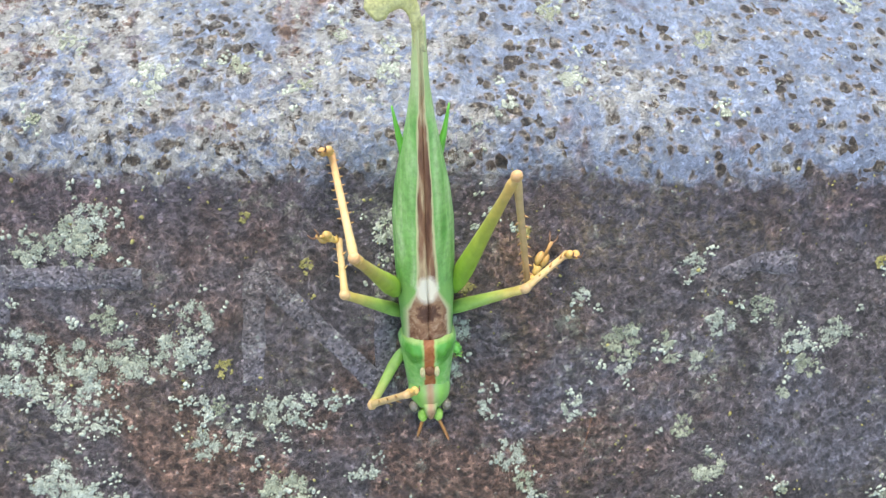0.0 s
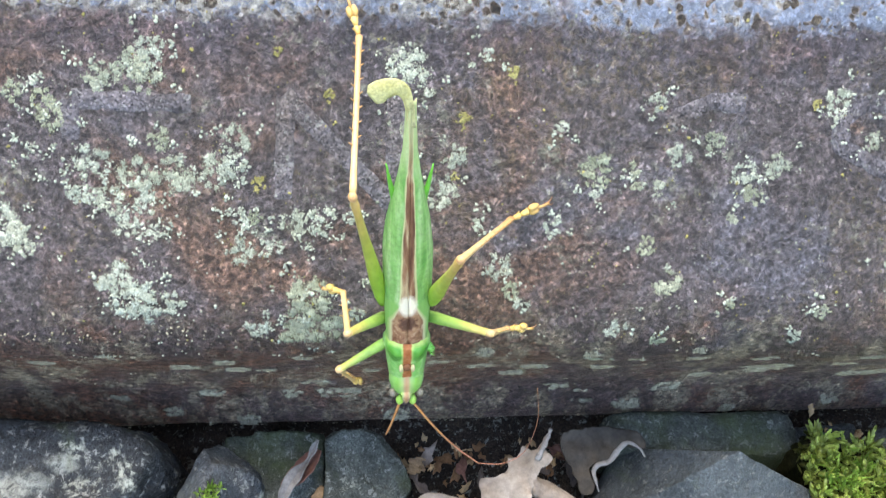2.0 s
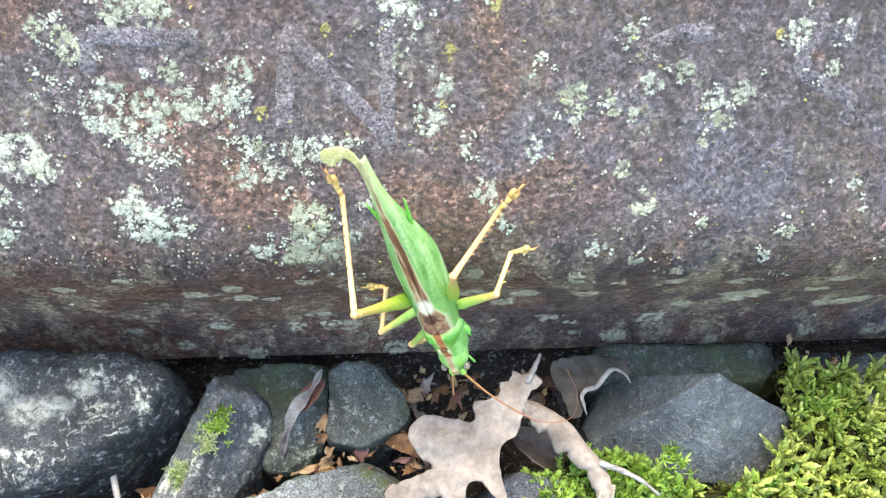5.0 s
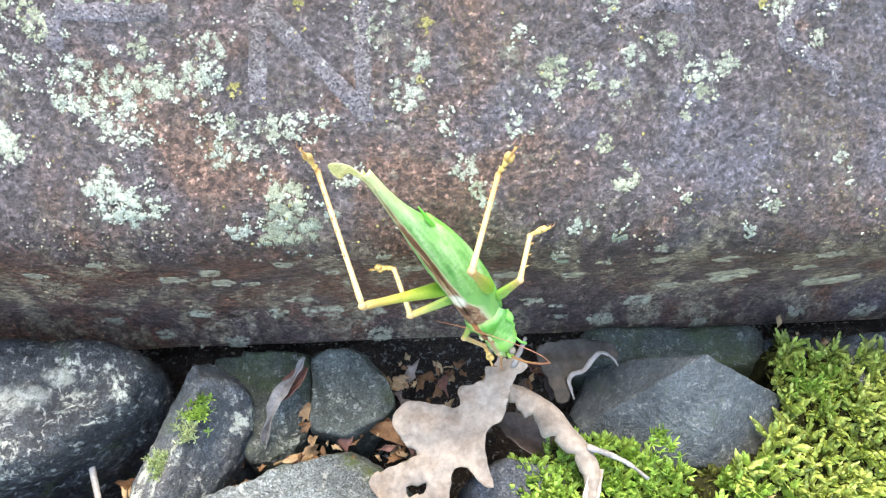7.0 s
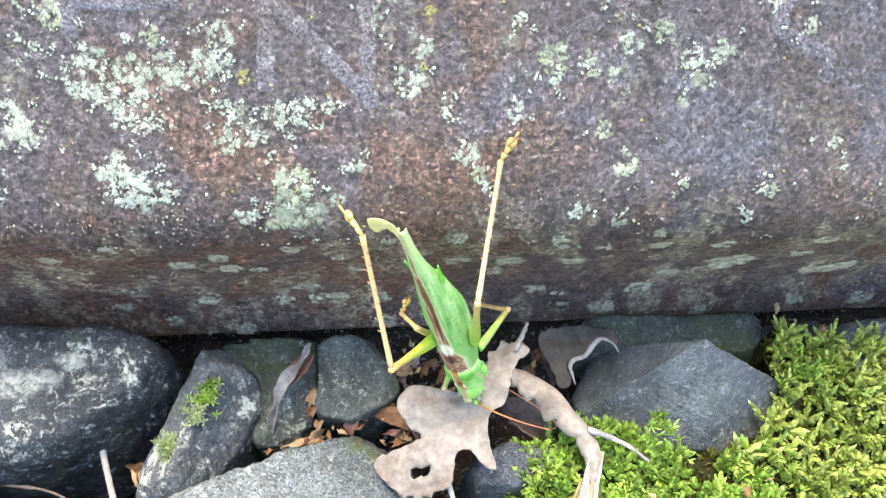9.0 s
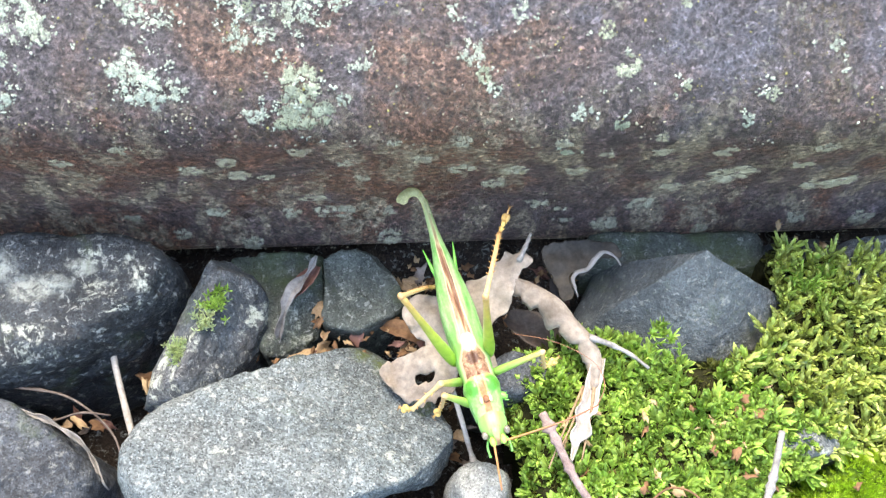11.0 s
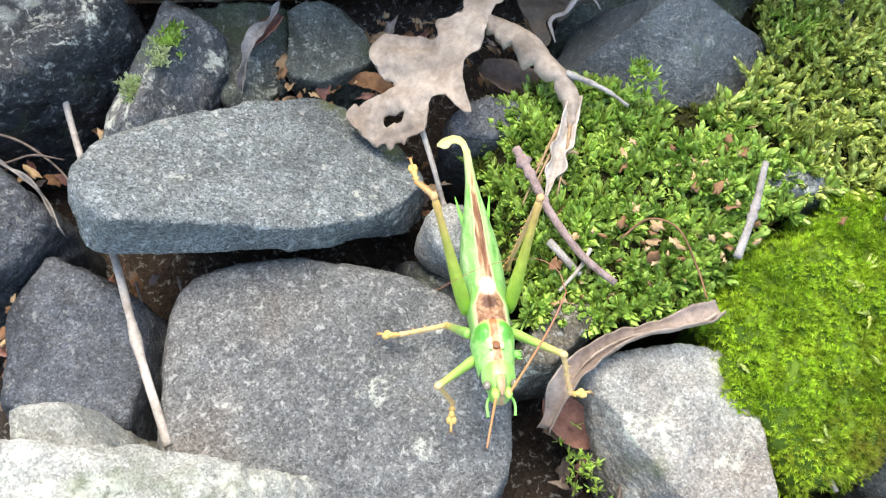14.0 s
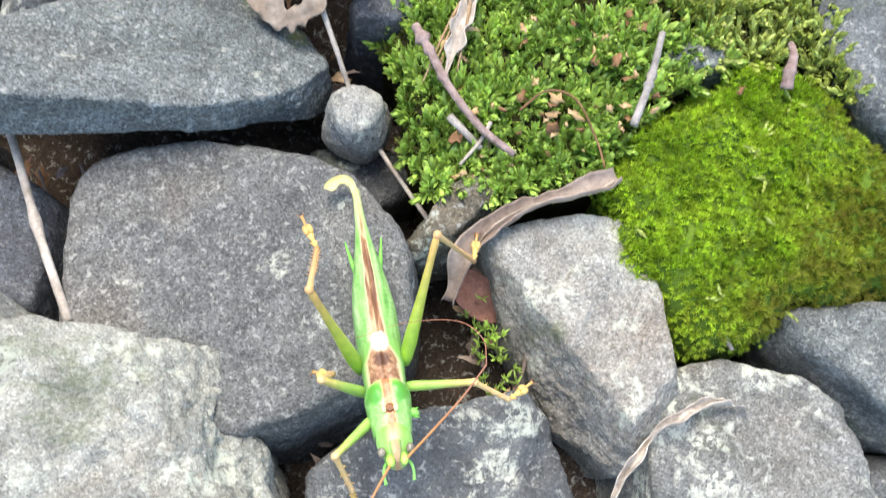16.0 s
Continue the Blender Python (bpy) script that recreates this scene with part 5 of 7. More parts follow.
def in_feather(x, y):
    k = 4 * noise.noise(Vector((x, y, 4)) * 0.08)
    if cushion(x, y) is not None or (x > 116 + 0.5 * k and -40 < y < 5):
        return False
    if (x - 70) ** 2 / 19 ** 2 + (y - 14) ** 2 / 13 ** 2 < 1 and not (x > 84 and y < 8):
        return False
    left = table(y, [(-46, 44), (-40, 37), (-30, 33.5), (-18, 34), (-8, 31), (-3, 30), (2, 32), (12, 50), (30, 80)])
    return left + 0.4 * k < x < 150 and -39.5 + 0.6 * k < y < (9 + max(0, x - 60) * 0.5 + k if x < 92 else 23)


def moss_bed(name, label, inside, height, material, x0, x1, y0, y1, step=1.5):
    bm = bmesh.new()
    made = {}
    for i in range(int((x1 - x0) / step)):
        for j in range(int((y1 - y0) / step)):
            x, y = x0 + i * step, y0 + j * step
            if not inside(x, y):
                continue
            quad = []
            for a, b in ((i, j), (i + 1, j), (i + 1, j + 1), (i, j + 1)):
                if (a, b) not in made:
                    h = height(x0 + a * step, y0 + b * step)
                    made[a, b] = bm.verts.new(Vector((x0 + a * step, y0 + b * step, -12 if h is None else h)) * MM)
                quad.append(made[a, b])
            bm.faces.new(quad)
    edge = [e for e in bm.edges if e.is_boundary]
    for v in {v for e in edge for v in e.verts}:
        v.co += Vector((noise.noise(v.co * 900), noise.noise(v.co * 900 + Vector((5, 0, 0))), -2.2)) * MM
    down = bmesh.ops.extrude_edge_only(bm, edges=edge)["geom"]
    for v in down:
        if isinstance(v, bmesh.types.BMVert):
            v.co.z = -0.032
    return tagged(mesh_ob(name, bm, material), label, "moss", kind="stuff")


def blade(verts, faces, p, d, side, length, width, bend):
    """One pointed oval leaf folded along its middle."""
    k = len(verts)
    nor = side.cross(d)
    lo, hi = p + d * length * 0.32, p + d * length * 0.74
    verts += [p, lo + side * width * 0.5 + nor * bend, lo - nor * width * 0.16, lo - side * width * 0.5 + nor * bend]
    verts += [hi + side * width * 0.4 + nor * bend * 1.4, hi - nor * width * 0.1, hi - side * width * 0.4 + nor * bend * 1.4, p + d * length + nor * bend]
    faces += [(k, k + 1, k + 2), (k, k + 2, k + 3), (k + 1, k + 4, k + 5, k + 2), (k + 2, k + 5, k + 6, k + 3), (k + 4, k + 7, k + 5), (k + 5, k + 7, k + 6)]


def spike(verts, faces, p, d, side, length, width, bend):
    """One narrow pointed leaf of the cushion moss."""
    k = len(verts)
    mid = p + d * length * 0.4
    nor = side.cross(d)
    verts += [p, mid + side * width * 0.5 + nor * bend, mid - nor * width * 0.2, mid - side * width * 0.5 + nor * bend, p + d * length + nor * bend]
    faces += [(k, k + 1, k + 2), (k, k + 2, k + 3), (k + 1, k + 4, k + 2), (k + 2, k + 4, k + 3)]


def from_lists(name, verts, faces, material):
    me = bpy.data.meshes.new(name)
    me.from_pydata([v * MM for v in verts], [], faces)
    me.materials.append(material)
    return new(name, me)


def shoot(verts, faces, rnd, p, lean, length, leaf, wide, count, spread):
    """A leafy shoot: blades in a spiral, closing towards a pointed tip."""
    turn = lean.orthogonal().normalized()
    other = lean.cross(turn)
    for i in range(count):
        s = i / (count - 1)
        a = i * 2.4 + rnd.uniform(-0.3, 0.3)
        out = turn * math.cos(a) + other * math.sin(a)
        d = (out * spread * (1.0 - 0.75 * s) + lean * (0.5 + 0.8 * s)).normalized()
        k = leaf * (0.75 + 0.5 * math.sin(math.pi * min(1, 0.15 + s))) * rnd.uniform(0.85, 1.15)
        blade(verts, faces, p + lean * length * s, d, d.cross(lean).normalized() if abs(d.dot(lean)) < 0.999 else turn, k, wide * k / leaf, 0.16)


def feather_moss():
    """Rosettes of leafy shoots fanning out from dark gaps; longer and yellower away from the leaf litter."""
    rnd = random.Random(11)
    verts, faces, yellow, yfaces = [], [], [], []
    hearts = []
    for _ in range(9000):
        x, y = rnd.uniform(24, 140), rnd.uniform(-46, 27)
        if not in_feather(x, y):
            continue
        lush = noise.noise(Vector((x, y, 20)) * 0.16) + 0.6 * noise.noise(Vector((x, y, 30)) * 0.4)
        far = (x - 80) * 0.05 + (y + 4) * 0.03 + 0.5 * lush > rnd.uniform(0, 0.5)
        if lush < (-0.3 if far else -0.24) or any((x - hx) ** 2 + (y - hy) ** 2 < (8.5 if far else 5.6) for hx, hy in hearts):
            continue
        hearts.append((x, y))
        p = Vector((x, y, mound(x, y) - 1.3 + 1.4 * lush))
        w = rnd.uniform(0, 6.2832)
        count = rnd.randint(5, 8)
        for k in range(count):
            a = w + 6.2832 * k / count + rnd.uniform(-0.35, 0.35)
            lean = Vector((math.cos(a), math.sin(a), rnd.choice((0.35, 0.7, 1.1, 2.2)))).normalized()
            start = p + Vector((lean.x, lean.y, 0)) * 0.3
            if far:
                shoot(yellow, yfaces, rnd, start + Vector((0, 0, rnd.uniform(0, 1.4))), lean, rnd.uniform(3.0, 5.4), rnd.uniform(1.6, 2.1), rnd.uniform(0.85, 1.1), 14, 0.55)
            else:
                shoot(verts, faces, rnd, start + Vector((0, 0, rnd.uniform(0, 0.8))), lean, rnd.uniform(2.0, 3.4), rnd.uniform(1.8, 2.5), rnd.uniform(0.9, 1.2), 11, 0.6)
    old, ofaces = [], []
    made = 0
    while made < 1500:
        x, y = rnd.uniform(24, 140), rnd.uniform(-46, 27)
        if not in_feather(x, y):
            continue
        made += 1
        lean = Vector((rnd.gauss(0, 0.7), rnd.gauss(0, 0.7), 1)).normalized()
        shoot(old, ofaces, rnd, Vector((x, y, mound(x, y) - 1.5)), lean, rnd.uniform(0.8, 1.8), rnd.uniform(1.4, 2.2), 0.7, 8, 1.1)
    tagged(from_lists("old_moss", old, ofaces, MOSSOLD), "dull olive-brown older moss leaves under the shoots", "moss", kind="stuff")
    tagged(from_lists("feather_moss", verts, faces, FERN), "bright green leafy rosette moss covering the ballast", "moss", kind="stuff")
    tagged(from_lists("feather_moss", yellow, yfaces, YFERN), "yellow-green feathery moss shoots spreading over the stones", "moss", kind="stuff")


def cushion_moss():
    rnd = random.Random(12)
    verts, faces = [], []
    made = 0
    while made < 10500:
        x, y = rnd.uniform(64, 140), rnd.uniform(-72, -10)
        h = cushion(x, y)
        if h is None:
            continue
        made += 1
        hx, hy = cushion(x + 0.6, y), cushion(x, y + 0.6)
        nor = Vector((-((hx if hx is not None else h - 2) - h) / 0.6, -((hy if hy is not None else h - 2) - h) / 0.6, 1)).normalized()
        nor = (nor + Vector((rnd.gauss(0, 0.25), rnd.gauss(-0.05, 0.25), 0.6))).normalized()
        turn = nor.orthogonal().normalized()
        other = nor.cross(turn)
        tall = 0.85 + 0.5 * noise.noise(Vector((x, y, 9)) * 0.15) + rnd.uniform(0, 0.5)
        p = Vector((x, y, h)) + nor * (rnd.uniform(-0.9, 0.7) + 0.9 * noise.noise(Vector((x, y, 15)) * 0.5))
        w = rnd.uniform(0, 6.2832)
        for i in range(8):
            a = w + i * 0.7854 + rnd.uniform(-0.25, 0.25)
            out = turn * math.cos(a) + other * math.sin(a)
            d = (out * rnd.choice((0.35, 0.8, 1.2)) + nor).normalized()
            spike(verts, faces, p, d, d.cross(nor).normalized(), rnd.uniform(0.8, 1.2) * tall, rnd.uniform(0.2, 0.29), 0.05)
    tips, tfaces = [], []
    for _ in range(16):
        x, y = rnd.uniform(68, 112), rnd.uniform(-66, -16)
        h = cushion(x, y)
        if h is not None:
            for k in range(rnd.randint(1, 3)):
                a = rnd.uniform(0, 6.2832)
                shoot(tips, tfaces, rnd, Vector((x, y, h + 0.5)), Vector((math.cos(a), math.sin(a), 0.45)).normalized(), rnd.uniform(2.0, 3.6), 1.1, 0.5, 13, 0.4)
    tagged(from_lists("moss_shoots", tips, tfaces, YFERN), "scattered pale yellow-green shoots on the moss cushion", "moss", kind="stuff")
    tagged(from_lists("cushion_moss", verts, faces, CUSH), "bright green velvety cushion moss over the ballast", "moss", kind="stuff")


moss_bed("moss_bed", "moss mat under the leafy shoots, coloured dark as the shade between them", in_feather, mound, MOSSBED_SHADE, 22, 142, -48, 28)
moss_bed("cushion_bed", "dense green core of the moss cushion", lambda x, y: cushion(x, y) is not None, cushion, CUSHBED, 62, 142, -74, -8, 1.2)
feather_moss()
cushion_moss()


def moss_tuft(label, at, size, count, seed, material, long=2.4):
    """A small tuft of moss on a stone."""
    rnd = random.Random(seed)
    verts, faces = [], []
    for _ in range(count):
        p = Vector(at) + Vector((rnd.gauss(0, size[0]), rnd.gauss(0, size[1]), 0))
        p.z += size[2] * (p.y - at[1])
        for i in range(7):
            d = Vector((rnd.gauss(0, 0.6), rnd.gauss(0, 0.6), 1)).normalized()
            side = d.cross(Vector((rnd.gauss(0, 1), rnd.gauss(0, 1), 0.1))).normalized()
            blade(verts, faces, p + Vector((0, 0, -0.6)), d, side, rnd.uniform(0.6, 1) * long, long * 0.2, 0.05)
    tagged(from_lists("moss_tuft", verts, faces, material), label, "moss", "moss tufts", "stuff")


moss_tuft("yellow-green moss along a stone ridge", (-25, 14, 11.2), (1.2, 1.3, 0.0), 30, 1, FERN, 2.0)
moss_tuft("pale green wispy moss along a stone ridge", (-27.6, 10, 10.7), (1.0, 1.5, 0.15), 50, 7, PALEMOSS, 1.5)
moss_tuft("pale grey-green wispy moss on a stone edge", (-32.5, 4.6, 8.8), (0.9, 1.4, 0.2), 50, 6, PALEMOSS, 1.7)
moss_tuft("small leafy moss tuft in front of a stone", (60, 4, 10), (1.8, 2.2, 0), 26, 2, FERN, 2.6)
moss_tuft("small moss tuft in the gap between stones", (46, -66, -8), (1.8, 4, 0), 30, 3, FERN, 2.4)
moss_tuft("leafy moss tuft beside the sleeper", (96, 17, 7), (3.4, 2.2, 0), 50, 4, FERN, 3.0)


# ---------------------------------------------------------------- the bush-cricket
def mat_wing():
    """Green forewing, brown along the back, brown sound field with cream edges, pale tip."""
    m, n, l, b = mat_new("green_forewing", 0.5)
    tc = n.new("ShaderNodeTexCoord")
    sep = n.new("ShaderNodeSeparateXYZ")
    l.new(tc.outputs["Object"], sep.inputs[0])

    def calc(op, a, c=None):
        x = n.new("ShaderNodeMath")
        x.operation = op
        for k, v in enumerate((a, c)):
            if v is None:
                continue
            if isinstance(v, (int, float)):
                x.inputs[k].default_value = v
            else:
                l.new(v, x.inputs[k])
        return x.outputs[0]

    ax = calc("MULTIPLY", calc("ABSOLUTE", sep.outputs["X"]), 1000.0)
    yy = calc("MULTIPLY", sep.outputs["Y"], 1000.0)
    vein = n.new("ShaderNodeTexNoise")
    st = n.new("ShaderNodeMapping")
    st.inputs["Scale"].default_value = (900, 160, 700)
    l.new(tc.outputs["Object"], st.inputs["Vector"])
    l.new(st.outputs[0], vein.inputs["Vector"])
    vein.inputs["Scale"].default_value, vein.inputs["Detail"].default_value = 1.0, 5
    green = ramp(n, l, vein.outputs["Fac"], [(0.3, (0.115, 0.34, 0.07)), (0.5, (0.235, 0.48, 0.14)), (0.72, (0.44, 0.62, 0.3))])
    cells = tex_noise(n, l, tc.outputs["Object"], 1600, 3, 0.7)
    green = mix(n, l, 0.5, green, ramp(n, l, cells, [(0.35, g(0.7)), (0.62, g(1.25))]), "MULTIPLY")
    jag = calc("MULTIPLY", calc("SUBTRACT", vein.outputs["Fac"], 0.5), 0.9)
    half = n.new("ShaderNodeMapRange")
    half.inputs["From Min"].default_value, half.inputs["From Max"].default_value = -24.0, -1.0
    half.inputs["To Min"].default_value, half.inputs["To Max"].default_value = 0.3, 1.1
    l.new(yy, half.inputs["Value"])
    share = calc("MULTIPLY", calc("DIVIDE", calc("ADD", ax, jag), half.outputs[0]), 0.5)
    back = ramp(n, l, vein.outputs["Fac"], [(0.35, (0.13, 0.05, 0.025)), (0.52, (0.3, 0.15, 0.075)), (0.66, (0.62, 0.46, 0.26))])
    col = mix(n, l, ramp(n, l, share, [(0.52, g(1)), (0.62, g(0))]), green, (0.6, 0.58, 0.3))
    col = mix(n, l, ramp(n, l, share, [(0.4, g(1)), (0.5, g(0))]), col, back)
    tip = ramp(n, l, calc("DIVIDE", calc("SUBTRACT", -20.0, yy), 9.0), [(0.0, g(0)), (1.0, g(0.9))])
    col = mix(n, l, tip, col, (0.56, 0.6, 0.29))
    mott = tex_noise(n, l, tc.outputs["Object"], 900, 4, 0.7, 0.6)
    wide = calc("MINIMUM", calc("MULTIPLY_ADD", yy, 0.46), 2.55)
    wide.node.inputs[0].links[0].from_node.inputs[2].default_value = 1.35
    across = calc("ADD", calc("DIVIDE", ax, calc("MAXIMUM", wide, 0.4)), calc("MULTIPLY", calc("SUBTRACT", mott, 0.5), 0.14))
    disc = calc("SQRT", calc("ADD", calc("POWER", ax, 2.0), calc("POWER", calc("SUBTRACT", yy, 2.6), 2.0)))
    tan = ramp(n, l, mott, [(0.35, (0.17, 0.065, 0.03)), (0.52, (0.33, 0.17, 0.09)), (0.68, (0.56, 0.38, 0.24))])
    disc = calc("ADD", disc, calc("MULTIPLY", calc("SUBTRACT", mott, 0.5), 1.6))
    field = mix(n, l, ramp(n, l, calc("MULTIPLY", disc, 0.25), [(0.2, g(0.85)), (0.36, g(0))]), tan, (0.085, 0.035, 0.022))
    field = mix(n, l, ramp(n, l, calc("MULTIPLY", disc, 0.25), [(0.3, g(0)), (0.38, g(0.45)), (0.42, g(0.45)), (0.5, g(0))]), field, (0.46, 0.28, 0.15))
    field = mix(n, l, ramp(n, l, calc("MULTIPLY", yy, 0.1), [(0.02, g(0.8)), (0.13, g(0))]), field, (0.62, 0.48, 0.32))
    edge = ramp(n, l, calc("MULTIPLY", across, 0.5), [(0.44, (0.62, 0.58, 0.34)), (0.51, (0.42, 0.54, 0.22)), (0.57, (0.22, 0.47, 0.12))])
    field = mix(n, l, ramp(n, l, calc("MULTIPLY", across, 0.5), [(0.4, g(0)), (0.46, g(1))]), field, edge)
    front = ramp(n, l, calc("MULTIPLY", calc("ADD", yy, 1.2), 0.6), [(0.0, g(0)), (0.4, g(1))])
    col = mix(n, l, front, col, field)
    spot = calc("SQRT", calc("ADD", calc("POWER", calc("MULTIPLY", calc("ADD", yy, 0.5), 0.55), 2.0), calc("POWER", calc("MULTIPLY", ax, 0.75), 2.0)))
    spot = ramp(n, l, calc("ADD", calc("MULTIPLY", spot, 0.6), calc("MULTIPLY", calc("SUBTRACT", mott, 0.5), 0.4)), [(0.4, g(1)), (0.66, g(0))])
    col = mix(n, l, spot, col, (0.86, 0.8, 0.62))
    l.new(col, b.inputs["Base Color"])
    tr = n.new("ShaderNodeBsdfTranslucent")
    l.new(col, tr.inputs["Color"])
    ms = n.new("ShaderNodeMixShader")
    ms.inputs[0].default_value = 0.2
    l.new(b.outputs[0], ms.inputs[1])
    l.new(tr.outputs[0], ms.inputs[2])
    l.new(ms.outputs[0], n["Material Output"].inputs["Surface"])
    bump(n, l, b, (vein.outputs["Fac"], 0.0005, 0.8))
    return m


def mat_shield():
    """Neck shield: rust-brown middle stripe, two dark glossy lobes behind, bright lime in front."""
    m, n, l, b = mat_new("green_shield", 0.3)
    tc = n.new("ShaderNodeTexCoord")
    sep = n.new("ShaderNodeSeparateXYZ")
    l.new(tc.outputs["Object"], sep.inputs[0])

    def calc(op, a, c=0.0):
        x = n.new("ShaderNodeMath")
        x.operation = op
        for k, v in enumerate((a, c)):
            if isinstance(v, (int, float)):
                x.inputs[k].default_value = v
            else:
                l.new(v, x.inputs[k])
        return x.outputs[0]

    ax = calc("MULTIPLY", calc("ABSOLUTE", sep.outputs["X"]), 1000.0)
    yy = calc("MULTIPLY", sep.outputs["Y"], 1000.0)
    t = tex_noise(n, l, tc.outputs["Object"], 700, 4, 0.65, 0.3)
    wob = calc("MULTIPLY", calc("SUBTRACT", t, 0.5), 0.6)
    body = ramp(n, l, t, [(0.3, (0.11, 0.37, 0.06)), (0.5, (0.21, 0.49, 0.12)), (0.7, (0.36, 0.59, 0.22))])
    lobe = calc("SQRT", calc("ADD", calc("POWER", calc("MULTIPLY", calc("SUBTRACT", ax, 1.75), 0.72), 2.0), calc("POWER", calc("MULTIPLY", calc("SUBTRACT", yy, 8.0), 0.62), 2.0)))
    col = mix(n, l, ramp(n, l, calc("MULTIPLY", calc("ADD", lobe, wob), 0.5), [(0.36, g(1)), (0.56, g(0))]), body, (0.08, 0.31, 0.04))
    rear = ramp(n, l, calc("MULTIPLY", calc("SUBTRACT", yy, 6.2), 0.5), [(0.05, g(0.6)), (0.3, g(0))])
    col = mix(n, l, rear, col, (0.42, 0.46, 0.14))
    halo = ramp(n, l, calc("MULTIPLY", calc("ADD", ax, wob), 0.5), [(0.36, g(0.5)), (0.5, g(0))])
    col = mix(n, l, halo, col, (0.52, 0.62, 0.2))
    stripe = ramp(n, l, calc("MULTIPLY", calc("ADD", ax, wob), 0.5), [(0.26, g(1)), (0.36, g(0))])
    col = mix(n, l, stripe, col, ramp(n, l, t, [(0.35, (0.3, 0.08, 0.02)), (0.65, (0.5, 0.19, 0.07))]))
    l.new(col, b.inputs["Base Color"])
    b.inputs["Subsurface Weight"].default_value = 0.15
    b.inputs["Subsurface Radius"].default_value = (0.0008, 0.0008, 0.0003)
    bump(n, l, b, (t, 0.0004, 0.5))
    return m


def mat_along(name, stops, scale=700, rough=0.45, axis="Y", length=10.0, across=False):
    """A colour that changes along the part's length (mm)."""
    m, n, l, b = mat_new(name, rough)
    tc = n.new("ShaderNodeTexCoord")
    sep = n.new("ShaderNodeSeparateXYZ")
    l.new(tc.outputs["Object"], sep.inputs[0])
    a = n.new("ShaderNodeMath")
    a.operation = "MULTIPLY"
    a.inputs[1].default_value = 1000.0 / length
    src = sep.outputs[axis]
    if across:
        ab = n.new("ShaderNodeMath")
        ab.operation = "ABSOLUTE"
        l.new(src, ab.inputs[0])
        src = ab.outputs[0]
    l.new(src, a.inputs[0])
    t = tex_noise(n, l, tc.outputs["Object"], scale, 4, 0.6)
    w = n.new("ShaderNodeMath")
    w.operation = "MULTIPLY_ADD"
    w.inputs[1].default_value = 0.16
    l.new(t, w.inputs[0])
    l.new(a.outputs[0], w.inputs[2])
    col = ramp(n, l, w.outputs[0], stops)
    col = mix(n, l, 0.6, col, ramp(n, l, t, [(0.3, g(0.7)), (0.7, g(1.25))]), "MULTIPLY")
    l.new(col, b.inputs["Base Color"])
    b.inputs["Subsurface Weight"].default_value = 0.15
    b.inputs["Subsurface Radius"].default_value = (0.0008, 0.0008, 0.0003)
    bump(n, l, b, (t, 0.0002, 0.4))
    return m


WING = mat_wing()
SHIELD = mat_shield()
HEADM = mat_along("green_head", [(0.0, (0.45, 0.21, 0.1)), (0.18, (0.43, 0.3, 0.16)), (0.27, (0.3, 0.43, 0.15)), (0.5, (0.2, 0.46, 0.08)), (1.0, (0.29, 0.52, 0.17))], 500, 0.35, "X", 3.2, True)
GREENM = mat_along("green_cuticle", [(0.0, (0.14, 0.48, 0.06)), (1.0, (0.22, 0.58, 0.12))], 500, 0.4, "Y", 20)
FEMH = mat_along("hind_thigh", [(0.0, (0.2, 0.41, 0.04)), (0.35, (0.25, 0.41, 0.04)), (0.65, (0.35, 0.39, 0.06)), (1.0, (0.5, 0.33, 0.1))], 600, 0.4, "Y", 22.5)
FEMF = mat_along("front_thigh", [(0.0, (0.22, 0.44, 0.09)), (0.6, (0.3, 0.45, 0.1)), (1.0, (0.5, 0.4, 0.12))], 600, 0.4, "Y", 10)
SHIN = mat_along("yellow_shin", [(0.0, (0.56, 0.4, 0.16)), (0.3, (0.61, 0.42, 0.2)), (1.0, (0.57, 0.33, 0.14))], 600, 0.45, "Y", 24)
FOOTM = mat_along("yellow_foot", [(0.0, (0.6, 0.33, 0.09)), (0.4, (0.66, 0.46, 0.14)), (1.0, (0.5, 0.28, 0.1))], 600, 0.5, "Y", 6)
CLAW = mat_plain("brown_claw", (0.1, 0.05, 0.03), (0.25, 0.14, 0.08), 800, 0.4, per="")
FEELER = mat_along("brown_feeler", [(0.0, (0.35, 0.28, 0.05)), (0.1, (0.42, 0.2, 0.06)), (1.0, (0.3, 0.12, 0.07))], 900, 0.5, "Y", 16)
CHEEK = mat_plain("bright_green_socket", (0.24, 0.5, 0.06), (0.4, 0.64, 0.14), 900, 0.4, per="")
EYE = mat_plain("grey_eye", (0.1, 0.085, 0.06), (0.27, 0.24, 0.18), 3000, 0.2, 0.00005, per="", spec=0.7)
CREAM = mat_plain("cream_spot", (0.45, 0.42, 0.2), (0.6, 0.56, 0.3), 900, 0.5, per="")
DBROWN = mat_plain("brown_spot", (0.12, 0.045, 0.02), (0.25, 0.1, 0.04), 900, 0.5, per="")
PALEW = mat_plain("pale_wing_tip", (0.6, 0.58, 0.24), (0.84, 0.82, 0.5), 500, 0.45, 0.0002, 0.5, per="")


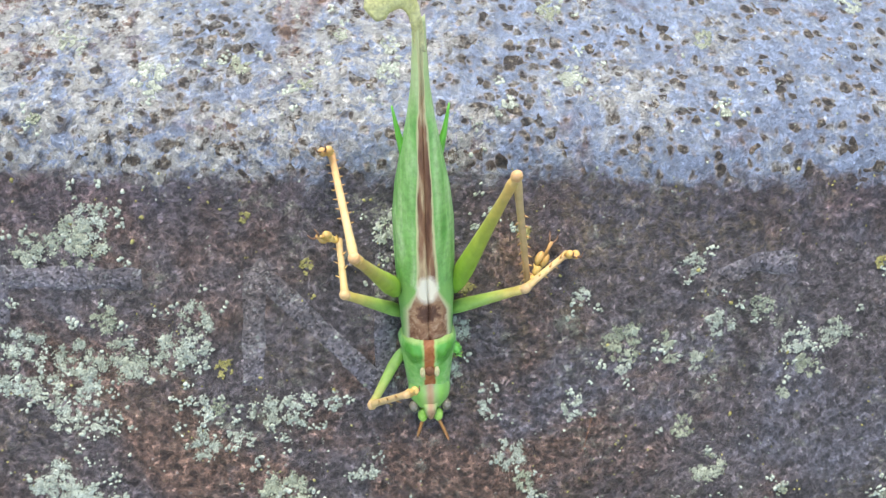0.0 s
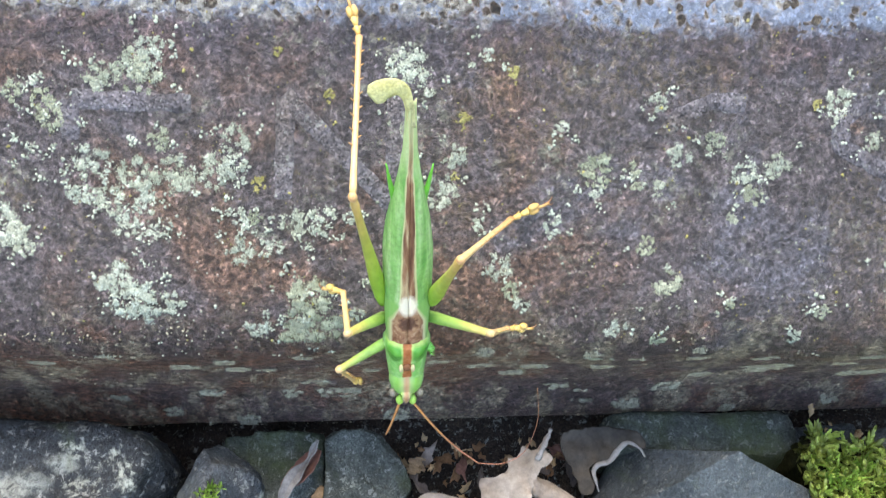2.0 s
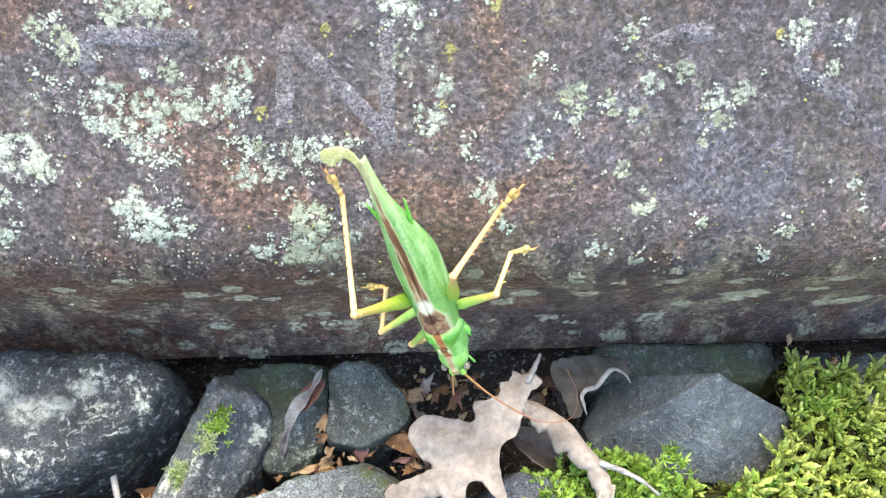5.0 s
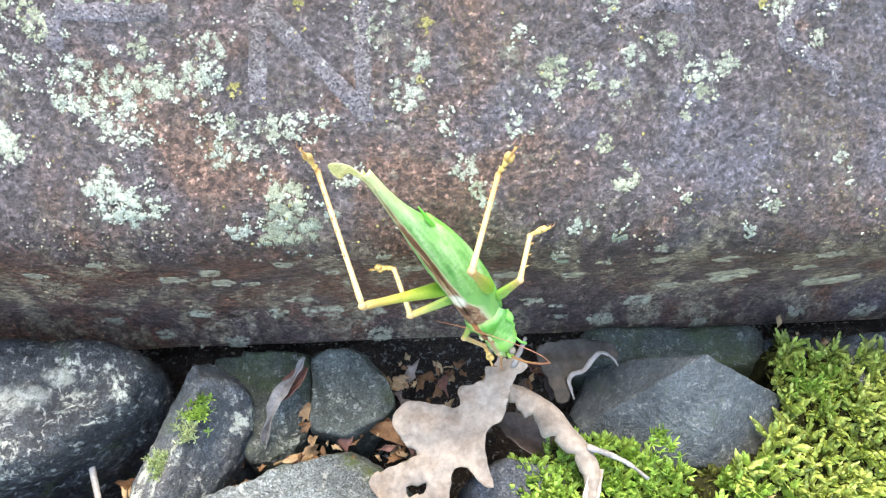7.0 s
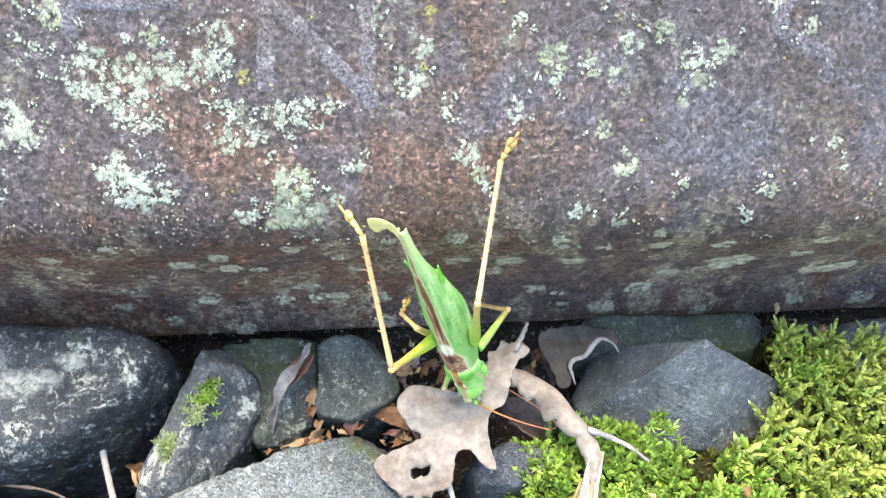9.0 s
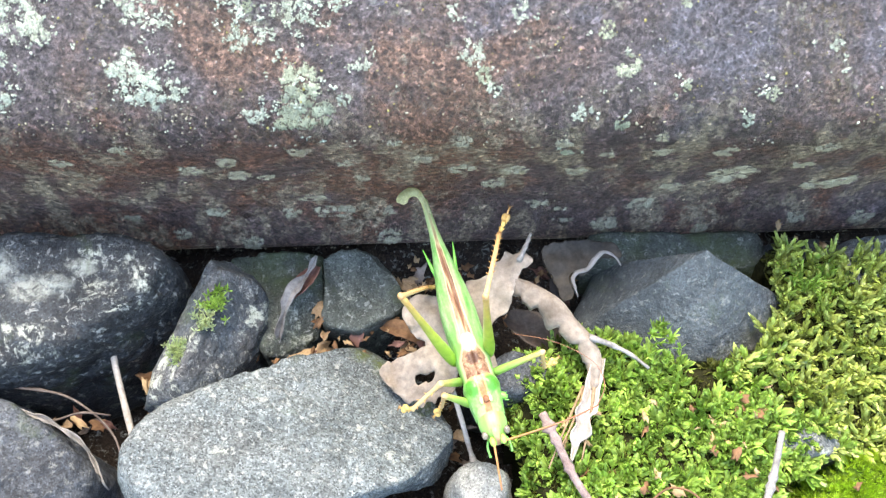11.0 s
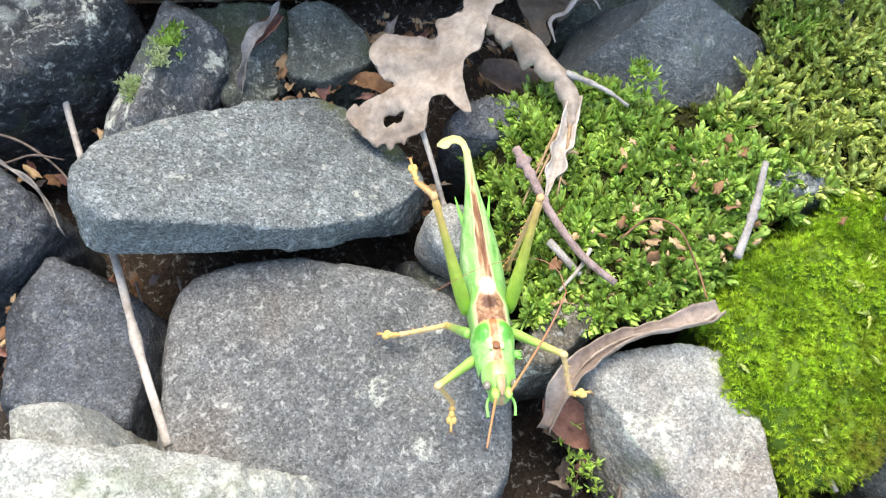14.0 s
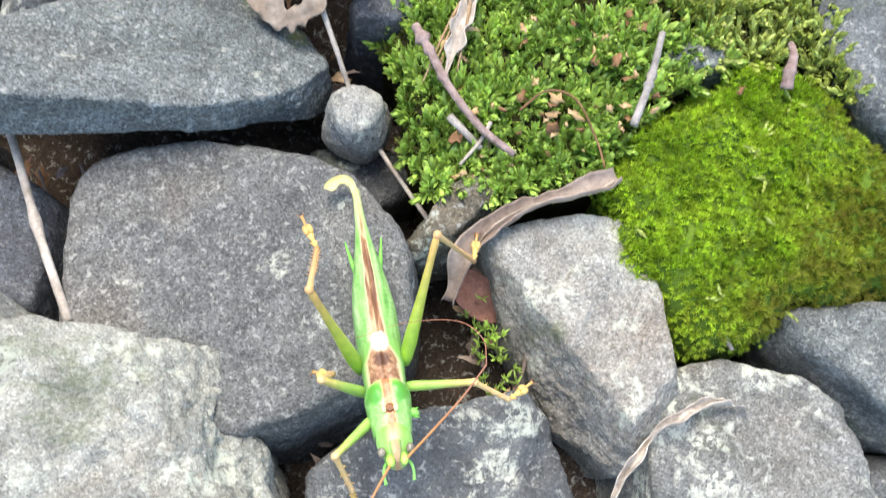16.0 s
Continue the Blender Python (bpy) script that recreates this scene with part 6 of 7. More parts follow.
def wing_mesh(sign):
    """One forewing: a long tapering leaf folded roof-wise over the back."""
    half = [(-31, 0.6), (-28, 0.68), (-24, 0.9), (-20, 1.45), (-16, 2.2), (-12, 2.95), (-8, 3.4), (-3, 3.4), (2, 3.2), (7, 2.9)]
    drop = [(-31, 0.9), (-27, 1.1), (-22, 1.9), (-17, 3.4), (-10, 5.2), (0, 5.4), (7, 4.0)]
    bm = bmesh.new()
    rows = []
    for i in range(61):
        y = -31 + 38 * i / 60
        w, d = table(y, half), table(y, drop)
        row = []
        for j in range(13):
            a = j / 12
            x = w * math.sin(min(1, a * 1.25) * 1.5708) ** 0.85
            z = -d * a ** 1.9 - 0.25 * a
            z += 0.1 * noise.noise(Vector((x * 0.8, y * 0.3, sign * 3)))
            row.append(bm.verts.new(Vector((sign * x, y, z + (0.12 if sign > 0 else 0) * (1 - a))) * MM))
        rows.append(row)
    for a, b in zip(rows, rows[1:]):
        for j in range(12):
            bm.faces.new((a[j], a[j + 1], b[j + 1], b[j]) if sign > 0 else (a[j + 1], a[j], b[j], b[j + 1]))
    return bm


def arch(ys, half, drop, top, flat=2.6, seg=32, swell=0.0):
    """A saddle-shaped shell over the back."""
    bm = bmesh.new()
    rows = []
    for y in ys:
        w, d, z0 = table(y, half), table(y, drop), table(y, top)
        row = []
        for j in range(seg + 1):
            t = math.pi * j / seg
            c, s = math.cos(t), math.sin(t)
            x = w * math.copysign(abs(c) ** (2 / flat), c)
            z = z0 - d + d * abs(s) ** (2 / flat) + swell * math.exp(-((abs(x) - 1.7) / 0.95) ** 2 - ((y - 8.0) / 1.2) ** 2)
            row.append(bm.verts.new(Vector((x, y, z + 0.08 * noise.noise(Vector((x, y, 0)) * 0.9))) * MM))
        rows.append(row)
    for a, b in zip(rows, rows[1:]):
        for j in range(seg):
            bm.faces.new((a[j], b[j], b[j + 1], a[j + 1]))
    return bm


def one(fill):
    bm = bmesh.new()
    fill(bm)
    return bm


def limb(bm, length, radii, seg=10, flat=1.0):
    """A limb along +Y from the origin, radii as (share, mm)."""
    n = 16
    tube(bm, [V(0, length * i / n, 0) for i in range(n + 1)], [table(i / n, radii) * MM for i in range(n + 1)], seg, flat)


LEGS = {"fore": (8.5, 9.0, 5.0), "mid_r": (10.5, 8.5, 5.5), "mid_l": (10.5, 8.5, 5.5), "hind_r": (22.5, 24.0, 7.0), "hind_l": (22.5, 24.0, 7.0)}
HIPS = {"fore": (2.6, 9.5, -5.0), "mid_r": (3.2, 5.0, -5.0), "mid_l": (-3.2, 5.0, -5.0), "hind_r": (3.4, 1.5, -4.0), "hind_l": (-3.4, 1.5, -4.0)}


def make_cricket():
    root = tagged(new("bush_cricket"), "green bush-cricket with brown back, yellow legs and a missing foreleg", "bush-cricket")
    part("forewing", wing_mesh(1), WING, root)
    part("forewing", wing_mesh(-1), WING, root)
    for ob in root.children:
        sol = ob.modifiers.new("thickness", "SOLIDIFY")
        sol.thickness, sol.offset = 0.00012, 0

    bm = bmesh.new()
    line = curve([(0, -27.5, -0.1), (0.2, -30.2, 0.2), (0.8, -32.2, 0.5), (2.0, -33.0, 0.7), (3.6, -32.6, 0.6), (4.8, -31.4, 0.2)], 26)
    rows = []
    for i, c in enumerate(line):
        d = (line[min(i + 1, 26)] - line[max(i - 1, 0)]).normalized()
        side = d.cross(Vector((0.1, 0.1, 1))).normalized()
        nor = side.cross(d)
        twist = 0.3 * i / 26
        side, nor = side * math.cos(twist) - nor * math.sin(twist), nor * math.cos(twist) + side * math.sin(twist)
        w = table(i / 26, [(0, 0.55), (0.3, 0.6), (0.5, 1.0), (0.75, 1.2), (0.92, 1.4), (1, 0.9)])
        rows.append([bm.verts.new((c + side * w * u + nor * (-0.25 * w * u * u + 0.15 * noise.noise(Vector((i * 0.4, u * 2, 3))))) * MM) for u in (-1, -0.7, -0.4, -0.1, 0.2, 0.5, 0.8, 1.0)])
    for a, b in zip(rows, rows[1:]):
        for j in range(7):
            bm.faces.new((a[j], a[j + 1], b[j + 1], b[j]))
    tip = part("wing_tip", bm, PALEW, root, "pale bent crumpled wing tip")
    sol = tip.modifiers.new("thickness", "SOLIDIFY")
    sol.thickness = 0.00012

    part("pronotum", arch([6.0 + 0.25 * i for i in range(31)], [(6, 2.6), (6.6, 3.2), (7.6, 3.5), (10, 3.15), (13.4, 2.75)], [(6, 3.8), (9, 4.8), (13.4, 4.0)], [(6, 0.25), (7, 0.35), (9.5, 0.0), (11, -0.15), (13.4, -0.5)], swell=0.55), SHIELD, root, "glossy green shield with a rust-brown stripe")
    part("abdomen", one(lambda b: tube(b, [V(0, 9 - 25 * i / 16, -5.0 - 0.4 * math.sin(i / 5)) for i in range(17)], [MM * (0.3 + 2.4 * math.sin(math.pi * min(0.985, 0.2 + 0.8 * i / 16)) ** 0.7) for i in range(17)], 14)), GREENM, root)

    def head(b):
        blob(b, V(0, 14.4, -2.6), (2.6 * MM, 3.2 * MM, 2.6 * MM), None, 4)
        blob(b, V(0, 16.4, -3.6), (1.8 * MM, 1.9 * MM, 2.4 * MM), None, 3)
        tube(b, [V(0, 15.5, -0.5), V(0, 17.2, -0.75), V(0, 18.3, -1.2)], [0.0009, 0.0007, 0.0003], 8)
    hd = part("head", one(head), HEADM, root)
    for s in (1, -1):
        part("eye", one(lambda b: blob(b, V(2.0 * s, 16.5, -1.3), (0.62 * MM, 0.75 * MM, 0.7 * MM), None, 3)), EYE, hd, "small grey-brown compound eye")
        part("palp", one(lambda b: tube(b, [p * MM for p in curve([(1.3 * s, 16.6, -4.2), (1.9 * s, 17.6, -4.0), (2.1 * s, 18.6, -4.2), (2.0 * s, 19.8, -4.8)], 12)], [0.00022] * 12 + [0.0003], 7)), GREENM, hd)
        part("spot", one(lambda b: blob(b, V(0.85 * s, 10.6, 0.12), (0.34 * MM, 0.75 * MM, 0.24 * MM), None, 2)), CREAM, root, "cream spot on the shield")
        part("cercus", one(lambda b: tube(b, [p * MM for p in curve([(1.7 * s, -15, -3.4), (2.4 * s, -18, -2.8), (3.0 * s, -21.5, -2.2)], 10)], [0.0006 - 0.00005 * i for i in range(11)], 7)), GREENM, root)
    part("brown_spot", one(lambda b: blob(b, V(0, 10.5, 0.1), (0.65 * MM, 0.7 * MM, 0.22 * MM), None, 2)), DBROWN, root, "dark brown spot on the shield")

    for s in (1, -1):
        part("antenna_socket", one(lambda b: blob(b, V(0.95 * s, 17.9, -1.3), (0.62 * MM, 0.95 * MM, 0.6 * MM), None, 3)), CHEEK, hd, "bright green antenna socket")

    def stump(b):
        tube(b, [V(-2.4, 9.5, -4.5), V(-3.5, 10, -3.8), V(-3.9, 10.4, -3.6)], [0.0009, 0.0007, 0.0004], 8)
        for k in range(4):
            tube(b, [V(-3.5, 9.6 + 0.4 * k, -3.6), V(-4.2, 9.6 + 0.5 * k, -3.3)], [0.0002, 0.00005], 5)
    part("leg_stump", one(stump), GREENM, root, "ragged green stump of a lost foreleg")

    moving = {}
    for leg, (lf, lt, ls) in LEGS.items():
        hind = leg.startswith("hind")
        if hind:
            shape, fm = [(0, 0.8), (0.06, 1.0), (0.2, 1.1), (0.4, 0.88), (0.6, 0.66), (0.85, 0.5), (0.96, 0.6), (1, 0.4)], FEMH
        else:
            shape, fm = [(0, 0.75), (0.15, 0.8), (0.5, 0.65), (0.88, 0.5), (0.96, 0.55), (1, 0.35)], FEMF

        femur = part("femur", one(lambda b: limb(b, lf, shape, 12, 1.15)), fm, root)
        part("knee", one(lambda b: blob(b, V(0, lf, 0), (0.62 * MM, 0.75 * MM, 0.62 * MM), None, 2)), SHIN, femur)
        tibia = part("tibia", one(lambda b: limb(b, lt, [(0, 0.42), (0.05, 0.5), (0.2, 0.42), (0.9, 0.4), (1, 0.5)], 9)), SHIN, root)
        rnd = random.Random(len(leg) + lt)
        for k in range(int(lt / 1.6)):
            s = 1 if k % 2 else -1
            y = lt * (0.3 + 0.68 * k / (lt / 1.6))
            part("spine", one(lambda b: tube(b, [V(0.3 * s, y, 0.2), V(0.8 * s, y + 0.4, 0.3)], [0.00014, 0.00003], 5)), FOOTM, tibia)

        def foot(b):
            seg = ls / 5
            for k, r in enumerate((0.4, 0.46)):
                y = seg * (0.1 + k)
                tube(b, [V(0, y, 0), V(0, y + seg * 0.35, 0), V(0, y + seg * 0.85, 0.05), V(0, y + seg * 1.02, 0)], [0.00022, 0.0009 * r, 0.0011 * r, 0.00025], 8)
                for q in (1, -1):
                    tube(b, [V(0.2 * q, y + seg * 0.6, 0), V(0.62 * q, y + seg * 1.0, -0.1)], [0.0002, 0.00006], 5)
            for q in (1, -1):
                blob(b, V(0.36 * q, seg * 2.75, 0.05), (0.5 * MM, seg * 0.66 * MM, 0.55 * MM), None, 2)
            tube(b, [V(0, seg * 3.0, 0.2), V(0, seg * 3.8, 0.35), V(0, seg * 4.5, 0.3)], [0.00024, 0.0002, 0.00028], 7)
        tarsus = part("tarsus", one(foot), FOOTM, root)
        seg = ls / 5
        for s in (1, -1):
            part("claw", one(lambda b: tube(b, [p * MM for p in curve([(0.1 * s, seg * 4.3, 0.3), (0.45 * s, seg * 4.8, 0.3), (0.55 * s, seg * 5.2, -0.2)], 6)], [0.00016, 0.00015, 0.00014, 0.00012, 0.0001, 0.00008, 0.00005], 5)), CLAW, tarsus)
        moving[leg] = (femur, tibia, tarsus)

    def feeler(pts, r0, r1):
        def fill(b):
            line = curve(pts, 8 * len(pts))
            n = len(line) - 1
            tube(b, [p * MM for p in line], [(r0 + (r1 - r0) * i / n) * MM for i in range(n + 1)], 6)
        return one(fill)
    moving["feel_r"] = part("antenna", feeler([(0, 0, 0), (0, 2.6, 0.2), (0, 5.3, 0.3), (0, 8, 0)], 0.23, 0.16), FEELER, root, "short broken brown antenna")
    moving["feel_l"] = part("antenna", feeler([(0, 0, 0), (0.4, 6, 0.8), (0.5, 12, 1.1), (0, 17.5, 1.2)], 0.22, 0.12), FEELER, root, "long thin brown antenna")
    part("antenna_tip", feeler([(0, 17.5, 1.2), (-3, 20, 1.4), (-7.5, 19.5, 1.8), (-13, 14.5, 2.2), (-17, 8, 2.6)], 0.09, 0.035), FEELER, moving["feel_l"], "thin grey thread-like end of the antenna")
    return root, moving


CRICKET, MOVING = make_cricket()


# ---------------------------------------------------------------- what moves
STEPS = []


def step(t, back, ahead, up, **points):
    """Where the cricket's back, joints and feet are at t seconds (mm)."""
    STEPS.append((t, {"back": back, "ahead": ahead, "up": up, **points}))


def smooth(ts, vs, t):
    """A line through the values that never overshoots."""
    k = max(i for i in range(len(ts) - 1) if ts[i] <= t) if t > ts[0] else 0
    h = [b - a for a, b in zip(ts, ts[1:])]
    d = [(b - a) / w for a, b, w in zip(vs, vs[1:], h)]

    def slope(i):
        if i == 0 or i == len(ts) - 1 or d[i - 1] * d[i] <= 0:
            return 0.0
        return 2 * d[i - 1] * d[i] / (d[i - 1] + d[i])
    s = (t - ts[k]) / h[k]
    return ((1 + 2 * s) * (1 - s) ** 2 * vs[k] + s * s * (3 - 2 * s) * vs[k + 1] + h[k] * (s * (1 - s) ** 2 * slope(k) - s * s * (1 - s) * slope(k + 1)))


def aim(at, along, up):
    """A pose at a place whose +Y points along and whose +Z is near up."""
    y = along.normalized()
    x = y.cross(up).normalized()
    z = x.cross(y)
    return Matrix.Translation(at) @ Matrix((x, y, z)).transposed().to_4x4()


def motions():
    step(0, (11.0, 49.3, 76.3), (0.051, -0.531, -0.846), (0.014, -0.846, 0.533), fore=((4.7, 41.3, 62.8), (8.7, 39.5, 70.7), (9.8, 41.8, 66.4)), mid_r=((1.8, 48.6, 77.5), (0.9, 56.8, 75.6), (-1.8, 55.0, 80.0)), mid_l=((22.2, 49.8, 76.5), (28.0, 55.6, 74.4), (28.1, 52.8, 79.1)), hind_r=((3.2, 44.0, 93.4), (0.1, 64.8, 81.8), (-0.7, 61.1, 87.7)), hind_l=((18.9, 52.2, 95.1), (23.5, 52.7, 71.5), (26.3, 57.1, 76.3)), feel_r=(0.272, 0.955, -0.116), feel_l=(-0.410, 0.906, -0.104))
    step(0.5, (13.6, 44.7, 75.4), (0.133, -0.494, -0.859), (0.043, -0.863, 0.503), fore=((5.6, 38.9, 62.3), (10.0, 38.0, 70.1), (10.8, 38.4, 65.2)), mid_r=((3.4, 40.7, 73.0), (-0.0, 45.5, 66.9), (-3.6, 43.6, 70.6)), mid_l=((25.6, 42.5, 73.4), (27.7, 45.5, 65.7), (30.1, 43.4, 70.2)), hind_r=((5.5, 42.0, 93.2), (1.2, 61.4, 79.8), (-1.0, 62.5, 86.3)), hind_l=((18.8, 44.8, 94.6), (23.1, 54.7, 73.2), (26.3, 58.6, 78.1)), feel_r=(0.121, 0.985, -0.124), feel_l=(-0.985, 0.170, 0.030))
    step(1, (11.1, 40.4, 72.7), (0.102, -0.579, -0.809), (0.022, -0.812, 0.584), fore=((5.4, 29.5, 59.0), (5.9, 28.4, 50.1), (6.5, 27.1, 45.3)), mid_r=((0.8, 37.0, 71.3), (2.0, 43.6, 66.1), (-2.8, 44.0, 63.5)), mid_l=((23.0, 39.3, 71.9), (26.6, 44.5, 66.2), (31.8, 45.6, 64.7)), hind_r=((2.6, 39.1, 90.5), (1.7, 60.6, 79.9), (-0.7, 63.1, 86.0)), hind_l=((17.0, 41.0, 91.6), (23.9, 56.1, 74.3), (25.7, 56.6, 81.0)), feel_r=(0.235, 0.965, -0.119), feel_l=(-0.520, 0.849, -0.090))
    step(1.5, (11.9, 35.1, 67.3), (0.127, -0.532, -0.837), (0.031, -0.841, 0.540), fore=((4.6, 28.0, 54.3), (4.1, 28.4, 45.4), (2.8, 26.9, 40.8)), mid_r=((3.1, 34.4, 68.4), (2.2, 42.6, 66.5), (-2.3, 43.8, 63.5)), mid_l=((22.6, 36.6, 68.5), (26.9, 43.8, 67.2), (31.6, 46.0, 65.5)), hind_r=((2.8, 36.6, 85.3), (1.5, 59.9, 79.8), (-0.8, 62.1, 86.1)), hind_l=((18.2, 36.1, 86.5), (24.9, 46.2, 65.8), (29.8, 48.5, 70.2)), feel_r=(0.204, 0.972, -0.120), feel_l=(-0.761, 0.647, -0.040))
    step(2, (8.2, 27.8, 60.7), (0.014, -0.465, -0.885), (0.005, -0.885, 0.465), fore=((-1.5, 24.3, 47.1), (0.2, 26.1, 38.5), (1.5, 27.2, 33.8)), mid_r=((0.0, 24.0, 61.1), (-0.9, 31.8, 57.8), (-4.2, 34.5, 54.3)), mid_l=((19.7, 25.3, 58.3), (23.4, 29.0, 51.5), (28.0, 30.5, 48.9)), hind_r=((0.8, 34.2, 79.3), (1.2, 58.0, 81.7), (-0.6, 64.7, 83.2)), hind_l=((13.8, 25.6, 79.3), (23.1, 40.9, 63.4), (29.3, 44.2, 63.4)), feel_r=(0.262, 0.958, -0.117), feel_l=(-0.619, 0.782, -0.074))
    step(2.5, (10.7, 27.3, 59.8), (0.126, -0.436, -0.891), (0.046, -0.895, 0.444), fore=((8.4, 19.5, 51.9), (10.3, 25.1, 45.2), (11.0, 28.3, 41.4)), mid_r=((2.4, 23.9, 59.9), (-0.9, 31.4, 57.7), (-4.5, 34.1, 54.5)), mid_l=((22.4, 25.2, 58.2), (24.5, 29.2, 51.0), (26.2, 27.3, 55.9)), hind_r=((1.7, 35.4, 77.4), (1.1, 59.3, 80.0), (0.8, 58.4, 87.0)), hind_l=((15.6, 24.8, 78.7), (21.9, 43.9, 65.7), (24.8, 45.1, 71.9)), feel_r=(0.054, 0.991, -0.125), feel_l=(-0.788, 0.615, -0.032))
    step(3, (10.5, 24.9, 57.2), (0.183, -0.419, -0.889), (0.069, -0.897, 0.437), fore=((5.5, 24.2, 38.7), (8.5, 29.9, 32.5), (9.1, 28.2, 37.1)), mid_r=((2.1, 23.0, 58.0), (-0.5, 31.0, 57.4), (-4.2, 34.1, 54.7)), mid_l=((22.1, 24.9, 57.3), (24.0, 29.6, 50.5), (26.6, 27.8, 55.0)), hind_r=((1.7, 16.9, 72.8), (-0.4, 36.4, 59.0), (-3.3, 36.3, 65.3)), hind_l=((15.0, 24.4, 76.7), (22.4, 44.1, 65.2), (24.7, 45.2, 71.7)), feel_r=(0.282, 0.952, -0.116), feel_l=(-0.140, 0.982, -0.123))
    step(3.5, (11.6, 22.0, 53.7), (0.210, -0.376, -0.903), (0.028, -0.921, 0.390), fore=((5.3, 22.5, 36.2), (7.7, 28.6, 30.0), (8.3, 29.9, 25.2)), mid_r=((2.4, 18.1, 51.3), (2.0, 25.4, 47.0), (-1.5, 27.1, 43.1)), mid_l=((22.1, 22.8, 55.7), (23.0, 29.5, 50.5), (28.2, 30.1, 49.0)), hind_r=((1.8, 14.9, 69.2), (-0.1, 36.0, 58.0), (-2.8, 36.3, 64.4)), hind_l=((14.9, 19.7, 73.1), (21.0, 39.5, 61.1), (23.0, 42.2, 67.2)), feel_r=(0.156, 0.980, -0.122), feel_l=(-0.949, 0.313, 0.042))
    step(4, (11.3, 20.4, 50.5), (0.308, -0.302, -0.902), (-0.105, -0.953, 0.283), fore=((8.0, 22.5, 32.7), (11.4, 28.0, 27.3), (12.8, 29.3, 22.9)), mid_r=((3.9, 22.3, 35.4), (2.6, 27.8, 41.8), (-2.3, 28.7, 39.3)), mid_l=((21.4, 20.4, 54.3), (22.5, 28.4, 51.8), (27.4, 30.0, 49.9)), hind_r=((0.8, 12.4, 64.5), (-0.8, 35.1, 57.1), (-3.4, 36.7, 63.4)), hind_l=((13.9, 15.9, 70.2), (22.1, 32.7, 55.1), (25.6, 34.9, 60.8)), feel_r=(0.217, 0.969, -0.120), feel_l=(-0.141, 0.982, -0.123))
    step(6.5, (16.5, 19.0, 45.9), (0.338, -0.297, -0.893), (-0.323, -0.928, 0.186), fore=((15.9, 19.4, 28.7), (18.5, 20.5, 21.8), (20.1, 19.4, 17.7)), mid_r=((8.5, 22.4, 33.0), (10.7, 27.9, 39.1), (6.9, 30.0, 35.7)), mid_l=((27.5, 19.8, 50.9), (32.1, 26.9, 51.8), (36.2, 30.0, 49.9)), hind_r=((4.6, 12.8, 59.4), (-0.7, 36.0, 56.2), (-3.2, 37.6, 62.6)), hind_l=((19.1, 14.5, 66.5), (26.6, 35.2, 56.9), (29.8, 37.0, 62.9)), feel_r=(0.377, 0.920, -0.108), feel_l=(-0.905, -0.369, 0.210))
    step(7, (20.9, 19.0, 44.3), (0.470, -0.216, -0.856), (-0.394, -0.919, 0.016), fore=((23.3, 20.6, 27.4), (26.7, 21.6, 20.7), (28.8, 20.4, 16.8)), mid_r=((13.3, 19.1, 39.6), (10.7, 27.0, 41.2), (6.4, 28.6, 38.3)), mid_l=((29.7, 19.1, 51.7), (32.1, 27.2, 51.1), (36.2, 30.3, 49.2)), hind_r=((5.8, 13.6, 55.2), (-1.0, 36.6, 55.9), (-3.2, 36.9, 62.6)), hind_l=((20.8, 13.7, 65.3), (27.1, 35.2, 56.6), (29.6, 36.6, 62.9)), feel_r=(0.428, 0.898, -0.102), feel_l=(-0.777, -0.573, 0.260))
    step(7.5, (19.6, 18.3, 42.8), (0.347, -0.209, -0.914), (-0.336, -0.938, 0.087), fore=((19.3, 18.9, 25.8), (21.2, 19.2, 18.0), (22.6, 17.7, 13.9)), mid_r=((11.5, 18.1, 39.9), (10.9, 25.6, 44.0), (7.3, 27.7, 40.3)), mid_l=((29.4, 19.6, 48.8), (32.2, 27.7, 49.4), (37.0, 30.2, 48.8)), hind_r=((10.5, 6.9, 53.7), (5.8, 29.4, 47.0), (1.2, 30.2, 52.3)), hind_l=((23.0, 13.1, 63.6), (27.0, 35.4, 55.6), (29.9, 37.4, 61.7)), feel_r=(0.413, 0.905, -0.104), feel_l=(-0.902, -0.376, 0.212))
    step(8, (18.7, 18.2, 41.7), (0.343, -0.168, -0.924), (-0.323, -0.945, 0.052), fore=((18.3, 18.8, 24.7), (19.7, 18.7, 16.3), (20.9, 16.9, 12.1)), mid_r=((11.4, 18.1, 30.6), (7.9, 25.8, 31.6), (7.2, 30.1, 28.3)), mid_l=((27.9, 19.2, 47.9), (31.3, 25.8, 52.1), (35.8, 28.8, 51.0)), hind_r=((10.4, 5.1, 50.9), (6.0, 28.6, 48.1), (1.3, 30.0, 53.1)), hind_l=((22.9, 11.8, 62.0), (27.0, 34.9, 57.0), (29.7, 36.6, 63.3)), feel_r=(0.398, 0.912, -0.105), feel_l=(-0.928, -0.317, 0.198))
